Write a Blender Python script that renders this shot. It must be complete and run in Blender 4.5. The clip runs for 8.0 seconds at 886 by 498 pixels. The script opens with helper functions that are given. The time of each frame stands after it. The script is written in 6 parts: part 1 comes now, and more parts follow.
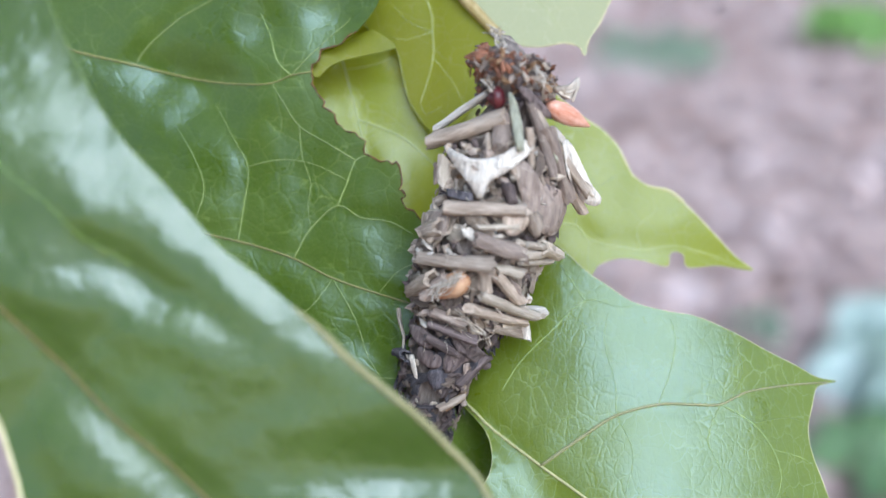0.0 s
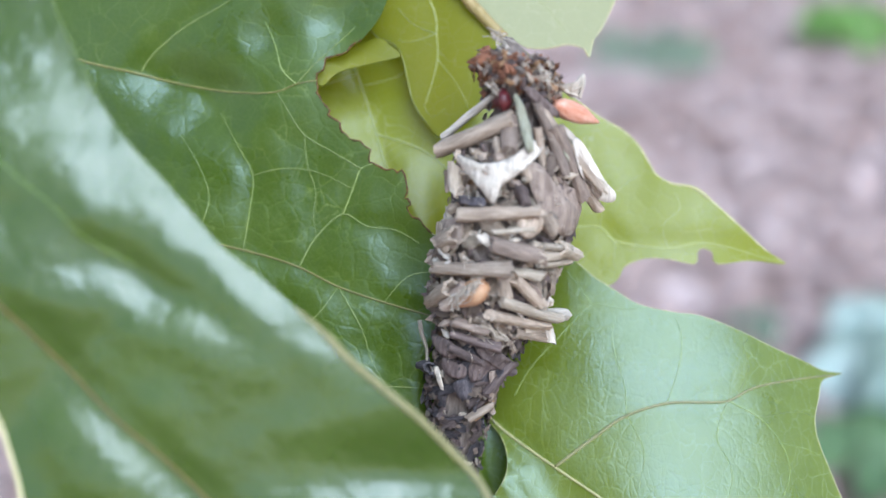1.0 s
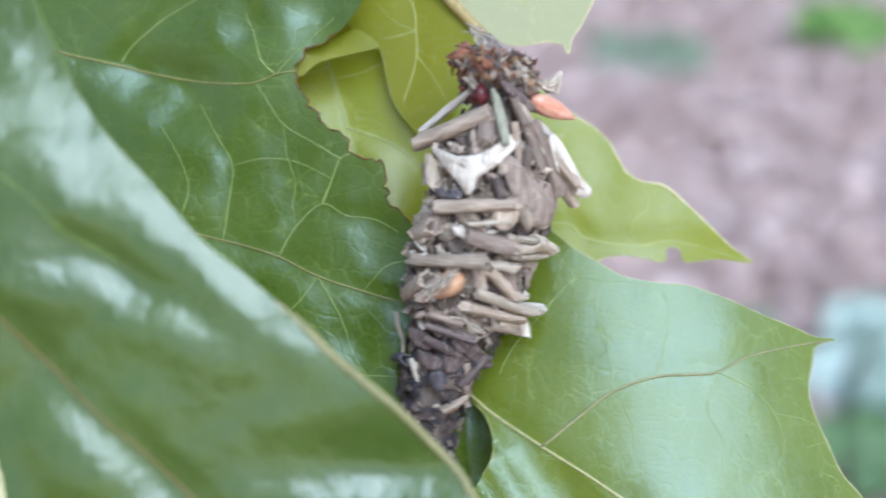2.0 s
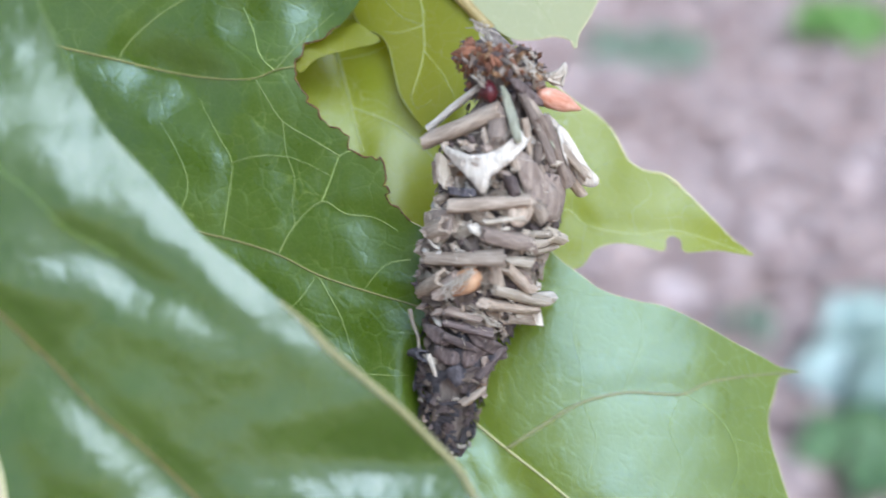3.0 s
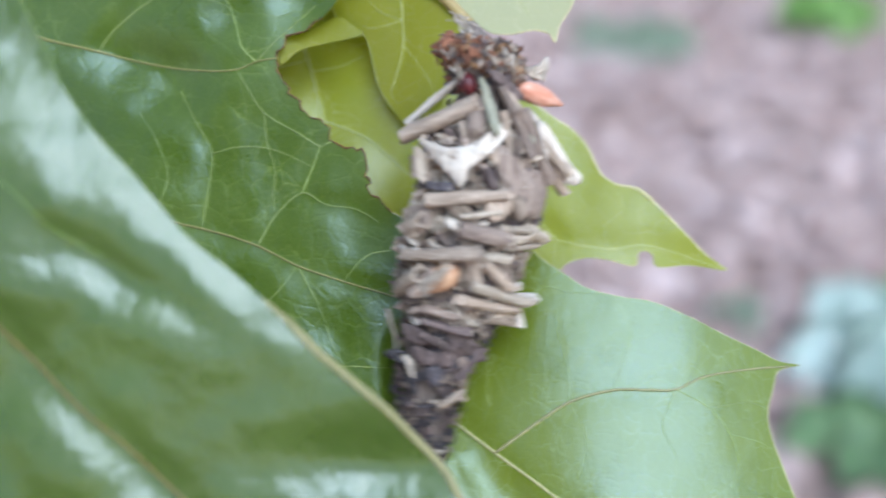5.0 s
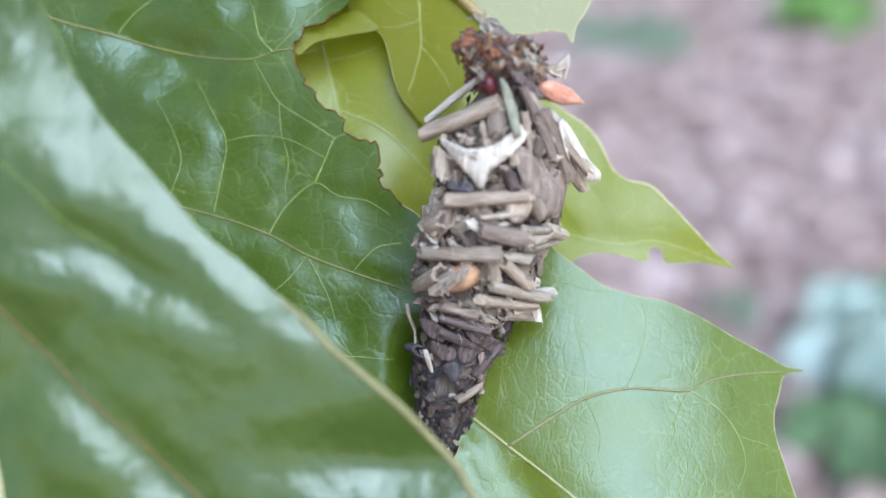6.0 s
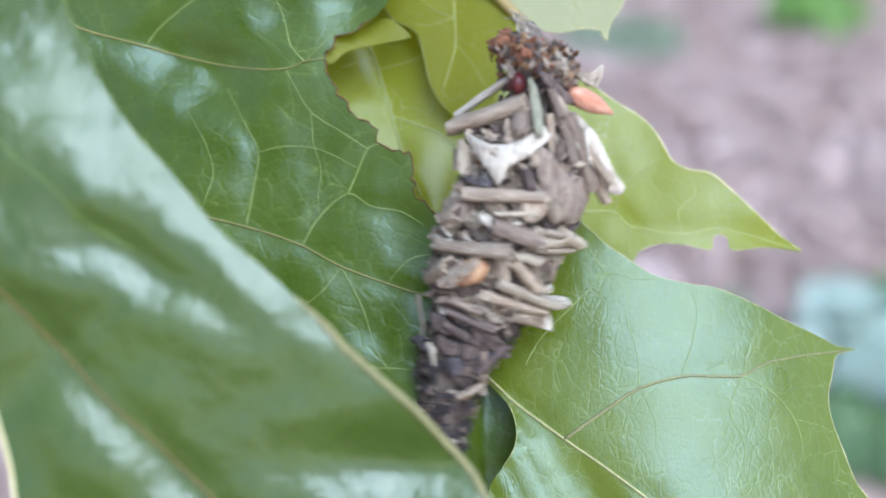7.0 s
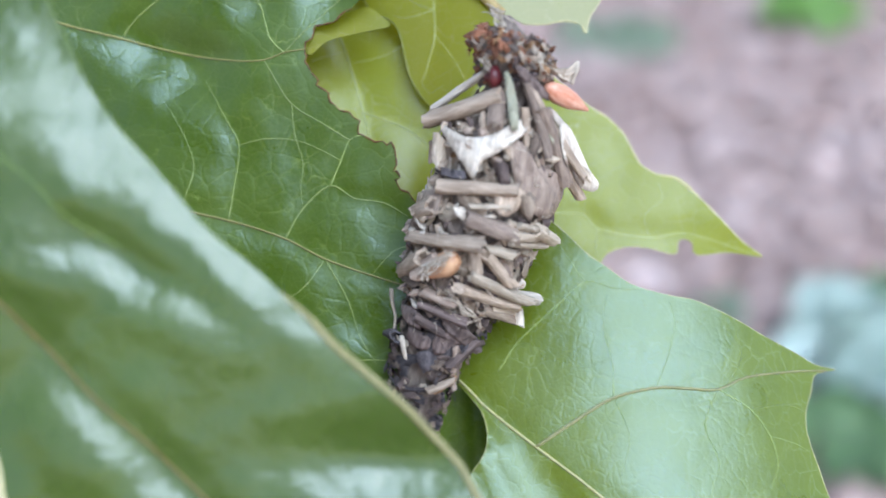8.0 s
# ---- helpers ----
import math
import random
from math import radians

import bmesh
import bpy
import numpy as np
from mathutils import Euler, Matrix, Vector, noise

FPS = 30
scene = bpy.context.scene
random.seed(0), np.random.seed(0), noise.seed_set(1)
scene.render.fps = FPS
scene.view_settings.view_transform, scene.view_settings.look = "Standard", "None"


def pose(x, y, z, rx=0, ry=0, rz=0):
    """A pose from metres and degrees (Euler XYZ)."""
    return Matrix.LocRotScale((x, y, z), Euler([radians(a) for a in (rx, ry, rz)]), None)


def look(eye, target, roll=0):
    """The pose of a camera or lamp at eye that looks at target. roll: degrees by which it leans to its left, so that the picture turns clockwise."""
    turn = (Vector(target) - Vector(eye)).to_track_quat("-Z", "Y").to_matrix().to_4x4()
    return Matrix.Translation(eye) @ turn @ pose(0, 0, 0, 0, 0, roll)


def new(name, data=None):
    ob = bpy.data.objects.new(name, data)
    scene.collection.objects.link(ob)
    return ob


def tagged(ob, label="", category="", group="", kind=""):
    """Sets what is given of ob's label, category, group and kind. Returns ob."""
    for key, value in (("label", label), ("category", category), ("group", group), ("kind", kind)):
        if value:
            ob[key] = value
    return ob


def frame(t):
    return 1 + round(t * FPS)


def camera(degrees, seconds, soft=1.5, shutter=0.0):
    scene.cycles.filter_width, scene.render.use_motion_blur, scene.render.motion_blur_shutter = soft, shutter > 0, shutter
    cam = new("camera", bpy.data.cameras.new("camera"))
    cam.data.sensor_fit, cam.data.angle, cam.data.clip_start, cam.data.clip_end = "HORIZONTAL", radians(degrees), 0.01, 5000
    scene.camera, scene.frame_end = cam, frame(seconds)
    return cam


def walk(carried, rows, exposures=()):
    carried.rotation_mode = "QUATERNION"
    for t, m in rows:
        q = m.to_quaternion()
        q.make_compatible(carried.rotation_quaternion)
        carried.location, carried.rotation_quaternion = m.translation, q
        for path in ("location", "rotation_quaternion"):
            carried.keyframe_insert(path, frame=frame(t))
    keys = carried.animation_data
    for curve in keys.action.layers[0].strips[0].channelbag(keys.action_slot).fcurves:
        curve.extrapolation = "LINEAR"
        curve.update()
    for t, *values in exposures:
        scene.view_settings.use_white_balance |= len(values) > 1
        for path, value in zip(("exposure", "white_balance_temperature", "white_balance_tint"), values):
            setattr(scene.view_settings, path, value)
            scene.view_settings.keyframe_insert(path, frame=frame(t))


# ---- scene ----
from mathutils import geometry

MM = 0.001
EYE = 1.25
PITCH = -25.0
EXPOSURE, KELVIN, TINT = 1.10, 6800, 12

# ---- camera ----
cam = camera(45.0, 8.0, soft=1.5, shutter=0.7)
cam.data.dof.use_dof = True
cam.data.dof.focus_distance = 0.126
cam.data.dof.aperture_fstop = 10.5
walk(cam, [
    (0, pose(0, 0, EYE, 64.94, 0, 0.24)),
    (0.5, pose(0, 0, EYE, 64.97, 0, 0.18)),
    (1, pose(0, 0, EYE, 65.00, 0, 0.00)),
    (2.5, pose(0, 0, EYE, 64.94, 0, -0.27)),
    (3, pose(0, 0, EYE, 64.85, 0, -0.30)),
    (3.5, pose(0, 0, EYE, 64.79, 0, -0.48)),
    (4, pose(0, 0, EYE, 64.70, 0, -0.61)),
    (5.5, pose(0, 0, EYE, 64.24, 0, -1.15)),
    (6, pose(0, 0, EYE, 64.21, 0, -1.21)),
    (6.5, pose(0, 0, EYE, 64.27, 0, -1.39)),
    (7, pose(0, 0, EYE, 64.27, 0, -1.60)),
    (7.5, pose(0, 0, EYE, 64.21, 0, -1.82)),
    (8, pose(0, 0, EYE, 64.27, 0, -1.91)),
], [(0, EXPOSURE, KELVIN, TINT), (8, EXPOSURE, KELVIN, TINT)])

# The branch's own axes: x to the right, y away from the viewer, z up, tipped as the viewer looks down on it.
RIG = pose(0, 0, EYE, PITCH, 0, 0)


def sway(hub, dx=0.0, dz=0.0, turn=0.0, dy=0.0, tip=0.0, yaw=0.0):
    """Pose of a leaf whose middle is at hub (mm), blown by dx, dy, dz and turned, tipped and yawed (degrees)."""
    return RIG @ pose((hub[0] + dx) * MM, (hub[1] + dy) * MM, (hub[2] + dz) * MM, 0, turn, 0) @ pose(0, 0, 0, tip, 0, 0) @ pose(0, 0, 0, 0, 0, yaw)


def hang(hub, dx=0.0, dz=0.0, turn=0.0, dy=0.0, tip=0.0, yaw=0.0):
    """Pose of the bag that hangs from hub (mm)."""
    return sway(hub, dx, dz, turn, dy) @ pose(0, 0, 0, 14 + tip, 0, 0) @ pose(0, 0, 0, 0, 4.6, 0) @ pose(0, 0, 0, 0, 0, yaw)


# ---- light ----
SUN_UP, SUN_SIDE = 50.0, 158.0
world = bpy.data.worlds.new("sky")
scene.world = world
world.use_nodes = True
wn = world.node_tree.nodes
wl = world.node_tree.links
sky = wn.new("ShaderNodeTexSky")
sky.sky_type = "NISHITA"
sky.sun_disc = False
sky.sun_elevation = radians(SUN_UP)
sky.sun_rotation = radians(SUN_SIDE)
sky.dust_density = 1.0
wn["Background"].inputs["Strength"].default_value = 0.15
wl.new(sky.outputs["Color"], wn["Background"].inputs["Color"])

sun_data = bpy.data.lights.new("sun", "SUN")
sun_data.energy = 2.0
sun_data.angle = radians(40)
sun_data.color = (0.50, 0.74, 0.99)
sun = new("sun", sun_data)
sun_way = Vector((math.sin(radians(SUN_SIDE)) * math.cos(radians(SUN_UP)), math.cos(radians(SUN_SIDE)) * math.cos(radians(SUN_UP)), math.sin(radians(SUN_UP))))
sun.matrix_world = look(sun_way * 20, (0, 0, 0))


# ---- materials ----
def material(name):
    m = bpy.data.materials.new(name)
    m.use_nodes = True
    return m, m.node_tree.nodes, m.node_tree.links, m.node_tree.nodes["Principled BSDF"]


def mixed(n, l, fac, a, b):
    """A colour mix node; a, b are colours or sockets, fac a number or a socket."""
    k = n.new("ShaderNodeMix")
    k.data_type = "RGBA"
    for value, socket in ((fac, k.inputs[0]), (a, k.inputs[6]), (b, k.inputs[7])):
        if isinstance(value, bpy.types.NodeSocket):
            l.new(value, socket)
        else:
            socket.default_value = value if socket.type == "VALUE" else (*value, 1)
    return k.outputs[2]


def ramp(n, l, source, lo, hi, flip=False):
    k = n.new("ShaderNodeMapRange")
    k.inputs["From Min"].default_value, k.inputs["From Max"].default_value = lo, hi
    if flip:
        k.inputs["To Min"].default_value, k.inputs["To Max"].default_value = 1, 0
    l.new(source, k.inputs["Value"])
    return k.outputs["Result"]


def noise_tex(n, l, coord, scale, detail=4.0, rough=0.55):
    k = n.new("ShaderNodeTexNoise")
    k.inputs["Scale"].default_value, k.inputs["Detail"].default_value, k.inputs["Roughness"].default_value = scale, detail, rough
    l.new(coord, k.inputs["Vector"])
    return k


def cells(n, l, coord, scale):
    k = n.new("ShaderNodeTexVoronoi")
    k.feature = "DISTANCE_TO_EDGE"
    k.inputs["Scale"].default_value = scale
    l.new(coord, k.inputs["Vector"])
    return k.outputs["Distance"]


def leaf_material(name, dark, light, veinlet, through_light, gloss=0.36, thin=0.3, relief=0.35, net_scale=420, fine_share=0.45, shine=0.6, line_width=0.02, long=(1, 1, 1), crinkle=0.0, net_share=0.8, sky_tint=(1, 1, 1)):
    """Leaf blade: two greens, a net of pale veinlets, waxy gloss with a tint for painted sky blue, light that comes
    through.
    """
    m, n, l, p = material(name)
    tc = n.new("ShaderNodeTexCoord").outputs["Object"]
    warp = noise_tex(n, l, tc, 260, 3)
    bent = n.new("ShaderNodeVectorMath")
    bent.operation = "MULTIPLY_ADD"
    l.new(warp.outputs["Color"], bent.inputs[0])
    bent.inputs[1].default_value = (0.0019, 0.0019, 0.0019)
    drawn = n.new("ShaderNodeMapping")
    drawn.inputs["Scale"].default_value = long
    l.new(tc, drawn.inputs["Vector"])
    l.new(drawn.outputs["Vector"], bent.inputs[2])
    net = cells(n, l, bent.outputs[0], net_scale)
    fine = cells(n, l, bent.outputs[0], 1300)
    patch = noise_tex(n, l, tc, 70, 5)
    grain = noise_tex(n, l, tc, 2500, 3)
    base = mixed(n, l, ramp(n, l, patch.outputs["Fac"], 0.32, 0.68), dark, light)
    base = mixed(n, l, ramp(n, l, grain.outputs["Fac"], 0.3, 1.5), base, light)
    line = n.new("ShaderNodeMath")
    line.operation = "MULTIPLY_ADD"
    l.new(ramp(n, l, net, 0.003, line_width, True), line.inputs[0])
    l.new(ramp_out(n, l, noise_tex(n, l, tc, 160, 2).outputs["Fac"], 0.36, 0.64, 0.12 * net_share, net_share), line.inputs[1])
    faint = n.new("ShaderNodeMath")
    faint.operation = "MULTIPLY"
    l.new(ramp(n, l, fine, 0.0, 0.07, True), faint.inputs[0])
    faint.inputs[1].default_value = 0.14
    l.new(faint.outputs[0], line.inputs[2])
    colour = mixed(n, l, line.outputs[0], base, veinlet)
    l.new(colour, p.inputs["Base Color"])
    p.inputs["Roughness"].default_value = gloss
    l.new(ramp_out(n, l, patch.outputs["Fac"], 0.3, 0.7, gloss - 0.06, gloss + 0.1), p.inputs["Roughness"])
    p.inputs["Specular IOR Level"].default_value = shine
    p.inputs["Specular Tint"].default_value = (*sky_tint, 1)
    height = n.new("ShaderNodeMath")
    height.operation = "ADD"
    l.new(ramp(n, l, net, 0.0, 0.07), height.inputs[0])
    low = n.new("ShaderNodeMath")
    low.operation = "MULTIPLY"
    l.new(ramp(n, l, fine, 0.0, 0.15), low.inputs[0])
    low.inputs[1].default_value = fine_share
    l.new(low.outputs[0], height.inputs[1])
    bump = n.new("ShaderNodeBump")
    bump.inputs["Strength"].default_value = relief
    bump.inputs["Distance"].default_value = 0.00035
    l.new(height.outputs[0], bump.inputs["Height"])
    if crinkle:
        swell = n.new("ShaderNodeBump")
        swell.inputs["Strength"].default_value = 1.0
        swell.inputs["Distance"].default_value = 0.0001 * crinkle
        l.new(noise_tex(n, l, tc, 320, 3, 0.6).outputs["Fac"], swell.inputs["Height"])
        l.new(swell.outputs["Normal"], bump.inputs["Normal"])
    l.new(bump.outputs["Normal"], p.inputs["Normal"])
    glow = n.new("ShaderNodeBsdfTranslucent")
    l.new(mixed(n, l, line.outputs[0], through_light, veinlet), glow.inputs["Color"])
    mix = n.new("ShaderNodeMixShader")
    mix.inputs[0].default_value = thin
    l.new(p.outputs[0], mix.inputs[1])
    l.new(glow.outputs[0], mix.inputs[2])
    l.new(mix.outputs[0], n["Material Output"].inputs["Surface"])
    return m


def ramp_out(n, l, source, lo, hi, out_lo, out_hi):
    k = n.new("ShaderNodeMapRange")
    for key, value in (("From Min", lo), ("From Max", hi), ("To Min", out_lo), ("To Max", out_hi)):
        k.inputs[key].default_value = value
    l.new(source, k.inputs["Value"])
    return k.outputs["Result"]


def fibre_material(name, dark, light, roughness=0.75, scale=900, stretch=0.16, relief=0.9):
    """Dry bark, stalk or scale: streaks along the piece, blotches, fine relief, a tone of its own for each piece."""
    m, n, l, p = material(name)
    tc = n.new("ShaderNodeTexCoord").outputs["Object"]
    tone = n.new("ShaderNodeObjectInfo").outputs["Random"]
    mapping = n.new("ShaderNodeMapping")
    mapping.inputs["Scale"].default_value = (1, 1, stretch)
    l.new(tc, mapping.inputs["Vector"])
    streak = noise_tex(n, l, mapping.outputs["Vector"], scale * 2.2, 4, 0.65)
    blotch = noise_tex(n, l, tc, scale * 0.5, 4, 0.6)
    c = mixed(n, l, ramp(n, l, streak.outputs["Fac"], 0.36, 0.66), dark, light)
    c = mixed(n, l, ramp(n, l, blotch.outputs["Fac"], 0.55, 0.85), c, dark)
    shade = n.new("ShaderNodeHueSaturation")
    l.new(c, shade.inputs["Color"])
    l.new(ramp_out(n, l, tone, 0, 1, 0.72, 1.18), shade.inputs["Value"])
    l.new(shade.outputs["Color"], p.inputs["Base Color"])
    p.inputs["Roughness"].default_value = roughness
    p.inputs["Specular IOR Level"].default_value = 0.3
    bump = n.new("ShaderNodeBump")
    bump.inputs["Strength"].default_value = relief
    bump.inputs["Distance"].default_value = 0.0004
    l.new(streak.outputs["Fac"], bump.inputs["Height"])
    l.new(bump.outputs["Normal"], p.inputs["Normal"])
    return m


# The last tint puts blue sky reflection into the gloss of these two leaves.
GREEN_DEEP = leaf_material("deep green oak leaf", (0.056, 0.096, 0.006), (0.096, 0.140, 0.010), (0.31, 0.39, 0.09), (0.25, 0.42, 0.02), 0.29, 0.30, 0.10, 330, 0.35, 0.8, 0.016, (1, 1, 1), 0.9, 0.55, (0.78, 0.94, 1.0))
GREEN_SILKY = leaf_material("mid green oak leaf", (0.108, 0.148, 0.012), (0.164, 0.202, 0.015), (0.36, 0.41, 0.13), (0.50, 0.55, 0.03), 0.27, 0.32, 0.09, 480, 0.5, 0.85, 0.026, (1.35, 1, 0.8), 0.6, 0.8, (0.74, 0.93, 1.0))
GREEN_LIME = leaf_material("lime green oak leaf", (0.240, 0.275, 0.026), (0.310, 0.335, 0.038), (0.50, 0.50, 0.17), (0.55, 0.54, 0.045), 0.26, 0.45, 0.08, 380, 0.45, 0.55)
GREEN_OLIVE = leaf_material("olive green oak leaf", (0.212, 0.235, 0.012), (0.300, 0.290, 0.015), (0.46, 0.43, 0.09), (0.54, 0.53, 0.022), 0.42, 0.55, 0.08, 420, 0.45, 0.35)
GREEN_PALE = leaf_material("pale leaf underside", (0.360, 0.350, 0.180), (0.430, 0.410, 0.220), (0.520, 0.490, 0.270), (0.500, 0.490, 0.170), 0.55, 0.35, 0.08)
GREEN_WAXY = leaf_material("waxy near oak leaf", (0.036, 0.076, 0.003), (0.058, 0.102, 0.004), (0.085, 0.130, 0.022), (0.15, 0.26, 0.03), 0.235, 0.18, 0.03, 420, 0.45, 0.8, 0.034, (1, 1, 1), 2.6)
VEIN_PALE = fibre_material("pale vein", (0.30, 0.28, 0.12), (0.40, 0.36, 0.17), 0.5, 700, 1.0, 0.2)
VEIN_CREAM = fibre_material("cream vein", (0.42, 0.44, 0.15), (0.54, 0.54, 0.22), 0.5, 700, 1.0, 0.2)
VEIN_LIME = fibre_material("lime vein", (0.26, 0.325, 0.09), (0.37, 0.43, 0.145), 0.45, 700, 1.0, 0.2)
VEIN_RUST = fibre_material("dull tan vein", (0.21, 0.195, 0.06), (0.29, 0.265, 0.09), 0.5, 700, 1.0, 0.2)
VEIN_DULL = fibre_material("dull brown vein", (0.115, 0.090, 0.024), (0.165, 0.125, 0.038), 0.5, 700, 1.0, 0.2)
VEIN_FAINT = fibre_material("faint green vein", (0.142, 0.223, 0.048), (0.177, 0.265, 0.057), 0.4, 700, 1.0, 0.2)
RIM_PALE = fibre_material("pale leaf margin", (0.50, 0.43, 0.21), (0.66, 0.56, 0.31), 0.5, 500, 1.0, 0.2)
RIM_CUT = fibre_material("yellowish cut margin", (0.30, 0.30, 0.10), (0.42, 0.40, 0.17), 0.5, 500, 1.0, 0.2)
RIM_GREEN = fibre_material("green leaf margin", (0.13, 0.18, 0.04), (0.20, 0.25, 0.07), 0.35, 500, 1.0, 0.2)
RIM_OLIVE = fibre_material("olive thick margin", (0.26, 0.23, 0.10), (0.34, 0.30, 0.14), 0.5, 500, 1.0, 0.2)
RIM_BROWN = fibre_material("browned bitten margin", (0.059, 0.030, 0.011), (0.189, 0.090, 0.028), 0.7, 700, 1.0, 0.4)
STALK = fibre_material("leaf stalk", (0.270, 0.185, 0.065), (0.400, 0.290, 0.130), 0.5, 500, 0.3, 0.3)

TWIG = {
    "tan": fibre_material("tan dry stalk", (0.308, 0.220, 0.161), (0.554, 0.419, 0.321)),
    "pale": fibre_material("pale dry stalk", (0.410, 0.314, 0.233), (0.625, 0.508, 0.399)),
    "white": fibre_material("bleached stalk", (0.500, 0.407, 0.328), (0.745, 0.640, 0.541)),
    "grey": fibre_material("grey brown bark", (0.232, 0.161, 0.127), (0.443, 0.328, 0.259)),
    "brown": fibre_material("dark brown bark", (0.098, 0.066, 0.060), (0.240, 0.172, 0.152)),
    "dark": fibre_material("blackish bark", (0.050, 0.042, 0.046), (0.188, 0.156, 0.160)),
    "green": fibre_material("greenish dry stalk", (0.35, 0.33, 0.23), (0.52, 0.48, 0.36)),
    "rust": fibre_material("rusty bud scale", (0.120, 0.038, 0.020), (0.400, 0.160, 0.085), 0.5),
    "ochre": fibre_material("ochre bud scale", (0.208, 0.100, 0.046), (0.478, 0.272, 0.144), 0.6),
    "orange": fibre_material("orange bud", (0.520, 0.180, 0.100), (0.760, 0.420, 0.310), 0.38, 500, 0.3, 0.2),
    "amber": fibre_material("amber bud", (0.520, 0.200, 0.085), (0.760, 0.440, 0.260), 0.35, 500, 0.3, 0.2),
    "red": fibre_material("dark red bud", (0.045, 0.006, 0.008), (0.105, 0.017, 0.018), 0.3, 500, 0.3, 0.2),
    "felt": fibre_material("felted silk", (0.150, 0.110, 0.090), (0.330, 0.255, 0.210)),
    "silk": fibre_material("white silk", (0.460, 0.370, 0.290), (0.700, 0.580, 0.470), 0.8),
}


# ---- building ----
def part(name, bm, mat, parent, label="", smooth=True):
    me = bpy.data.meshes.new(name)
    bm.to_mesh(me)
    bm.free()
    if smooth:
        me.polygons.foreach_set("use_smooth", [True] * len(me.polygons))
    me.materials.append(mat)
    ob = new(name, me)
    ob.parent = parent
    if label:
        tagged(ob, label)
    return ob


def curve_through(points, step, closed=False):
    """Points along a smooth line through the given ones, about step apart."""
    pts = [Vector(p) for p in points]
    n = len(pts)
    out = []
    for i in range(n if closed else n - 1):
        a, b, c, d = (pts[(i + k) % n] if closed else pts[min(max(i + k, 0), n - 1)] for k in (-1, 0, 1, 2))
        count = max(1, round((c - b).length / step))
        for j in range(count):
            t = j / count
            out.append(0.5 * ((2 * b) + (c - a) * t + (2 * a - 5 * b + 4 * c - d) * t * t + (3 * b - a - 3 * c + d) * t * t * t))
    if not closed:
        out.append(pts[-1])
    return out


def tube(bm, path, radii, sides=8, wobble=0.0, ends=True, hollow=False, rnd=random):
    """A round rod along path (metres)."""
    rings = []
    side = None
    for i, p in enumerate(path):
        way = (path[min(i + 1, len(path) - 1)] - path[max(i - 1, 0)]).normalized()
        if side is None:
            side = way.orthogonal().normalized()
        side = (side - way * side.dot(way)).normalized()
        up = way.cross(side)
        rings.append([bm.verts.new(p + (side * math.cos(2 * math.pi * k / sides) + up * math.sin(2 * math.pi * k / sides)) * radii[i] * (1 + wobble * (rnd.random() - 0.5))) for k in range(sides)])
    for a, b in zip(rings, rings[1:]):
        for k in range(sides):
            bm.faces.new((a[k], a[(k + 1) % sides], b[(k + 1) % sides], b[k]))
    if ends:
        for ring, i, inward in ((rings[0], 0, 1), (rings[-1], -1, -1)):
            way = (path[1] - path[0]).normalized() if i == 0 else (path[-1] - path[-2]).normalized()
            dip = way * radii[i] * (0.7 if hollow else -0.25) * inward
            inner = [bm.verts.new(path[i] + (v.co - path[i]) * 0.62) for v in ring]
            hub = bm.verts.new(path[i] + dip)
            for k in range(sides):
                quad = (ring[k], ring[(k + 1) % sides], inner[(k + 1) % sides], inner[k])
                tri = (inner[k], inner[(k + 1) % sides], hub)
                bm.faces.new(quad if i else quad[::-1])
                bm.faces.new(tri if i else tri[::-1])


def distance_to(points, lines):
    """How far each of the points (n x 2) lies from the nearest of the lines."""
    best = np.full(len(points), 1e9)
    for line in lines:
        a = np.array([tuple(p) for p in line[:-1]])
        b = np.array([tuple(p) for p in line[1:]])
        for p, q in zip(a, b):
            d = q - p
            t = np.clip(((points - p) @ d) / max(d @ d, 1e-9), 0, 1)
            best = np.minimum(best, np.hypot(*(points - p - t[:, None] * d).T))
    return best


def blade_surface(surface, veins, quilt, lumps=0.0):
    """The height (mm, away from the viewer) of a blade, sunk along its veins."""
    lines = [curve_through(line, 1.0) for r0, _, line in veins if r0 > 0.12]

    def height(xz):
        base = np.array([surface(x, z) + lumps * (noise.noise((x * 0.3, z * 0.3, 2.5)) + 0.4 * noise.noise((x * 0.8, z * 0.8, 7.5))) for x, z in xz])
        gap = distance_to(xz, lines)
        return base - quilt * (1 - np.exp(-((gap / 1.6) ** 2)))
    return height


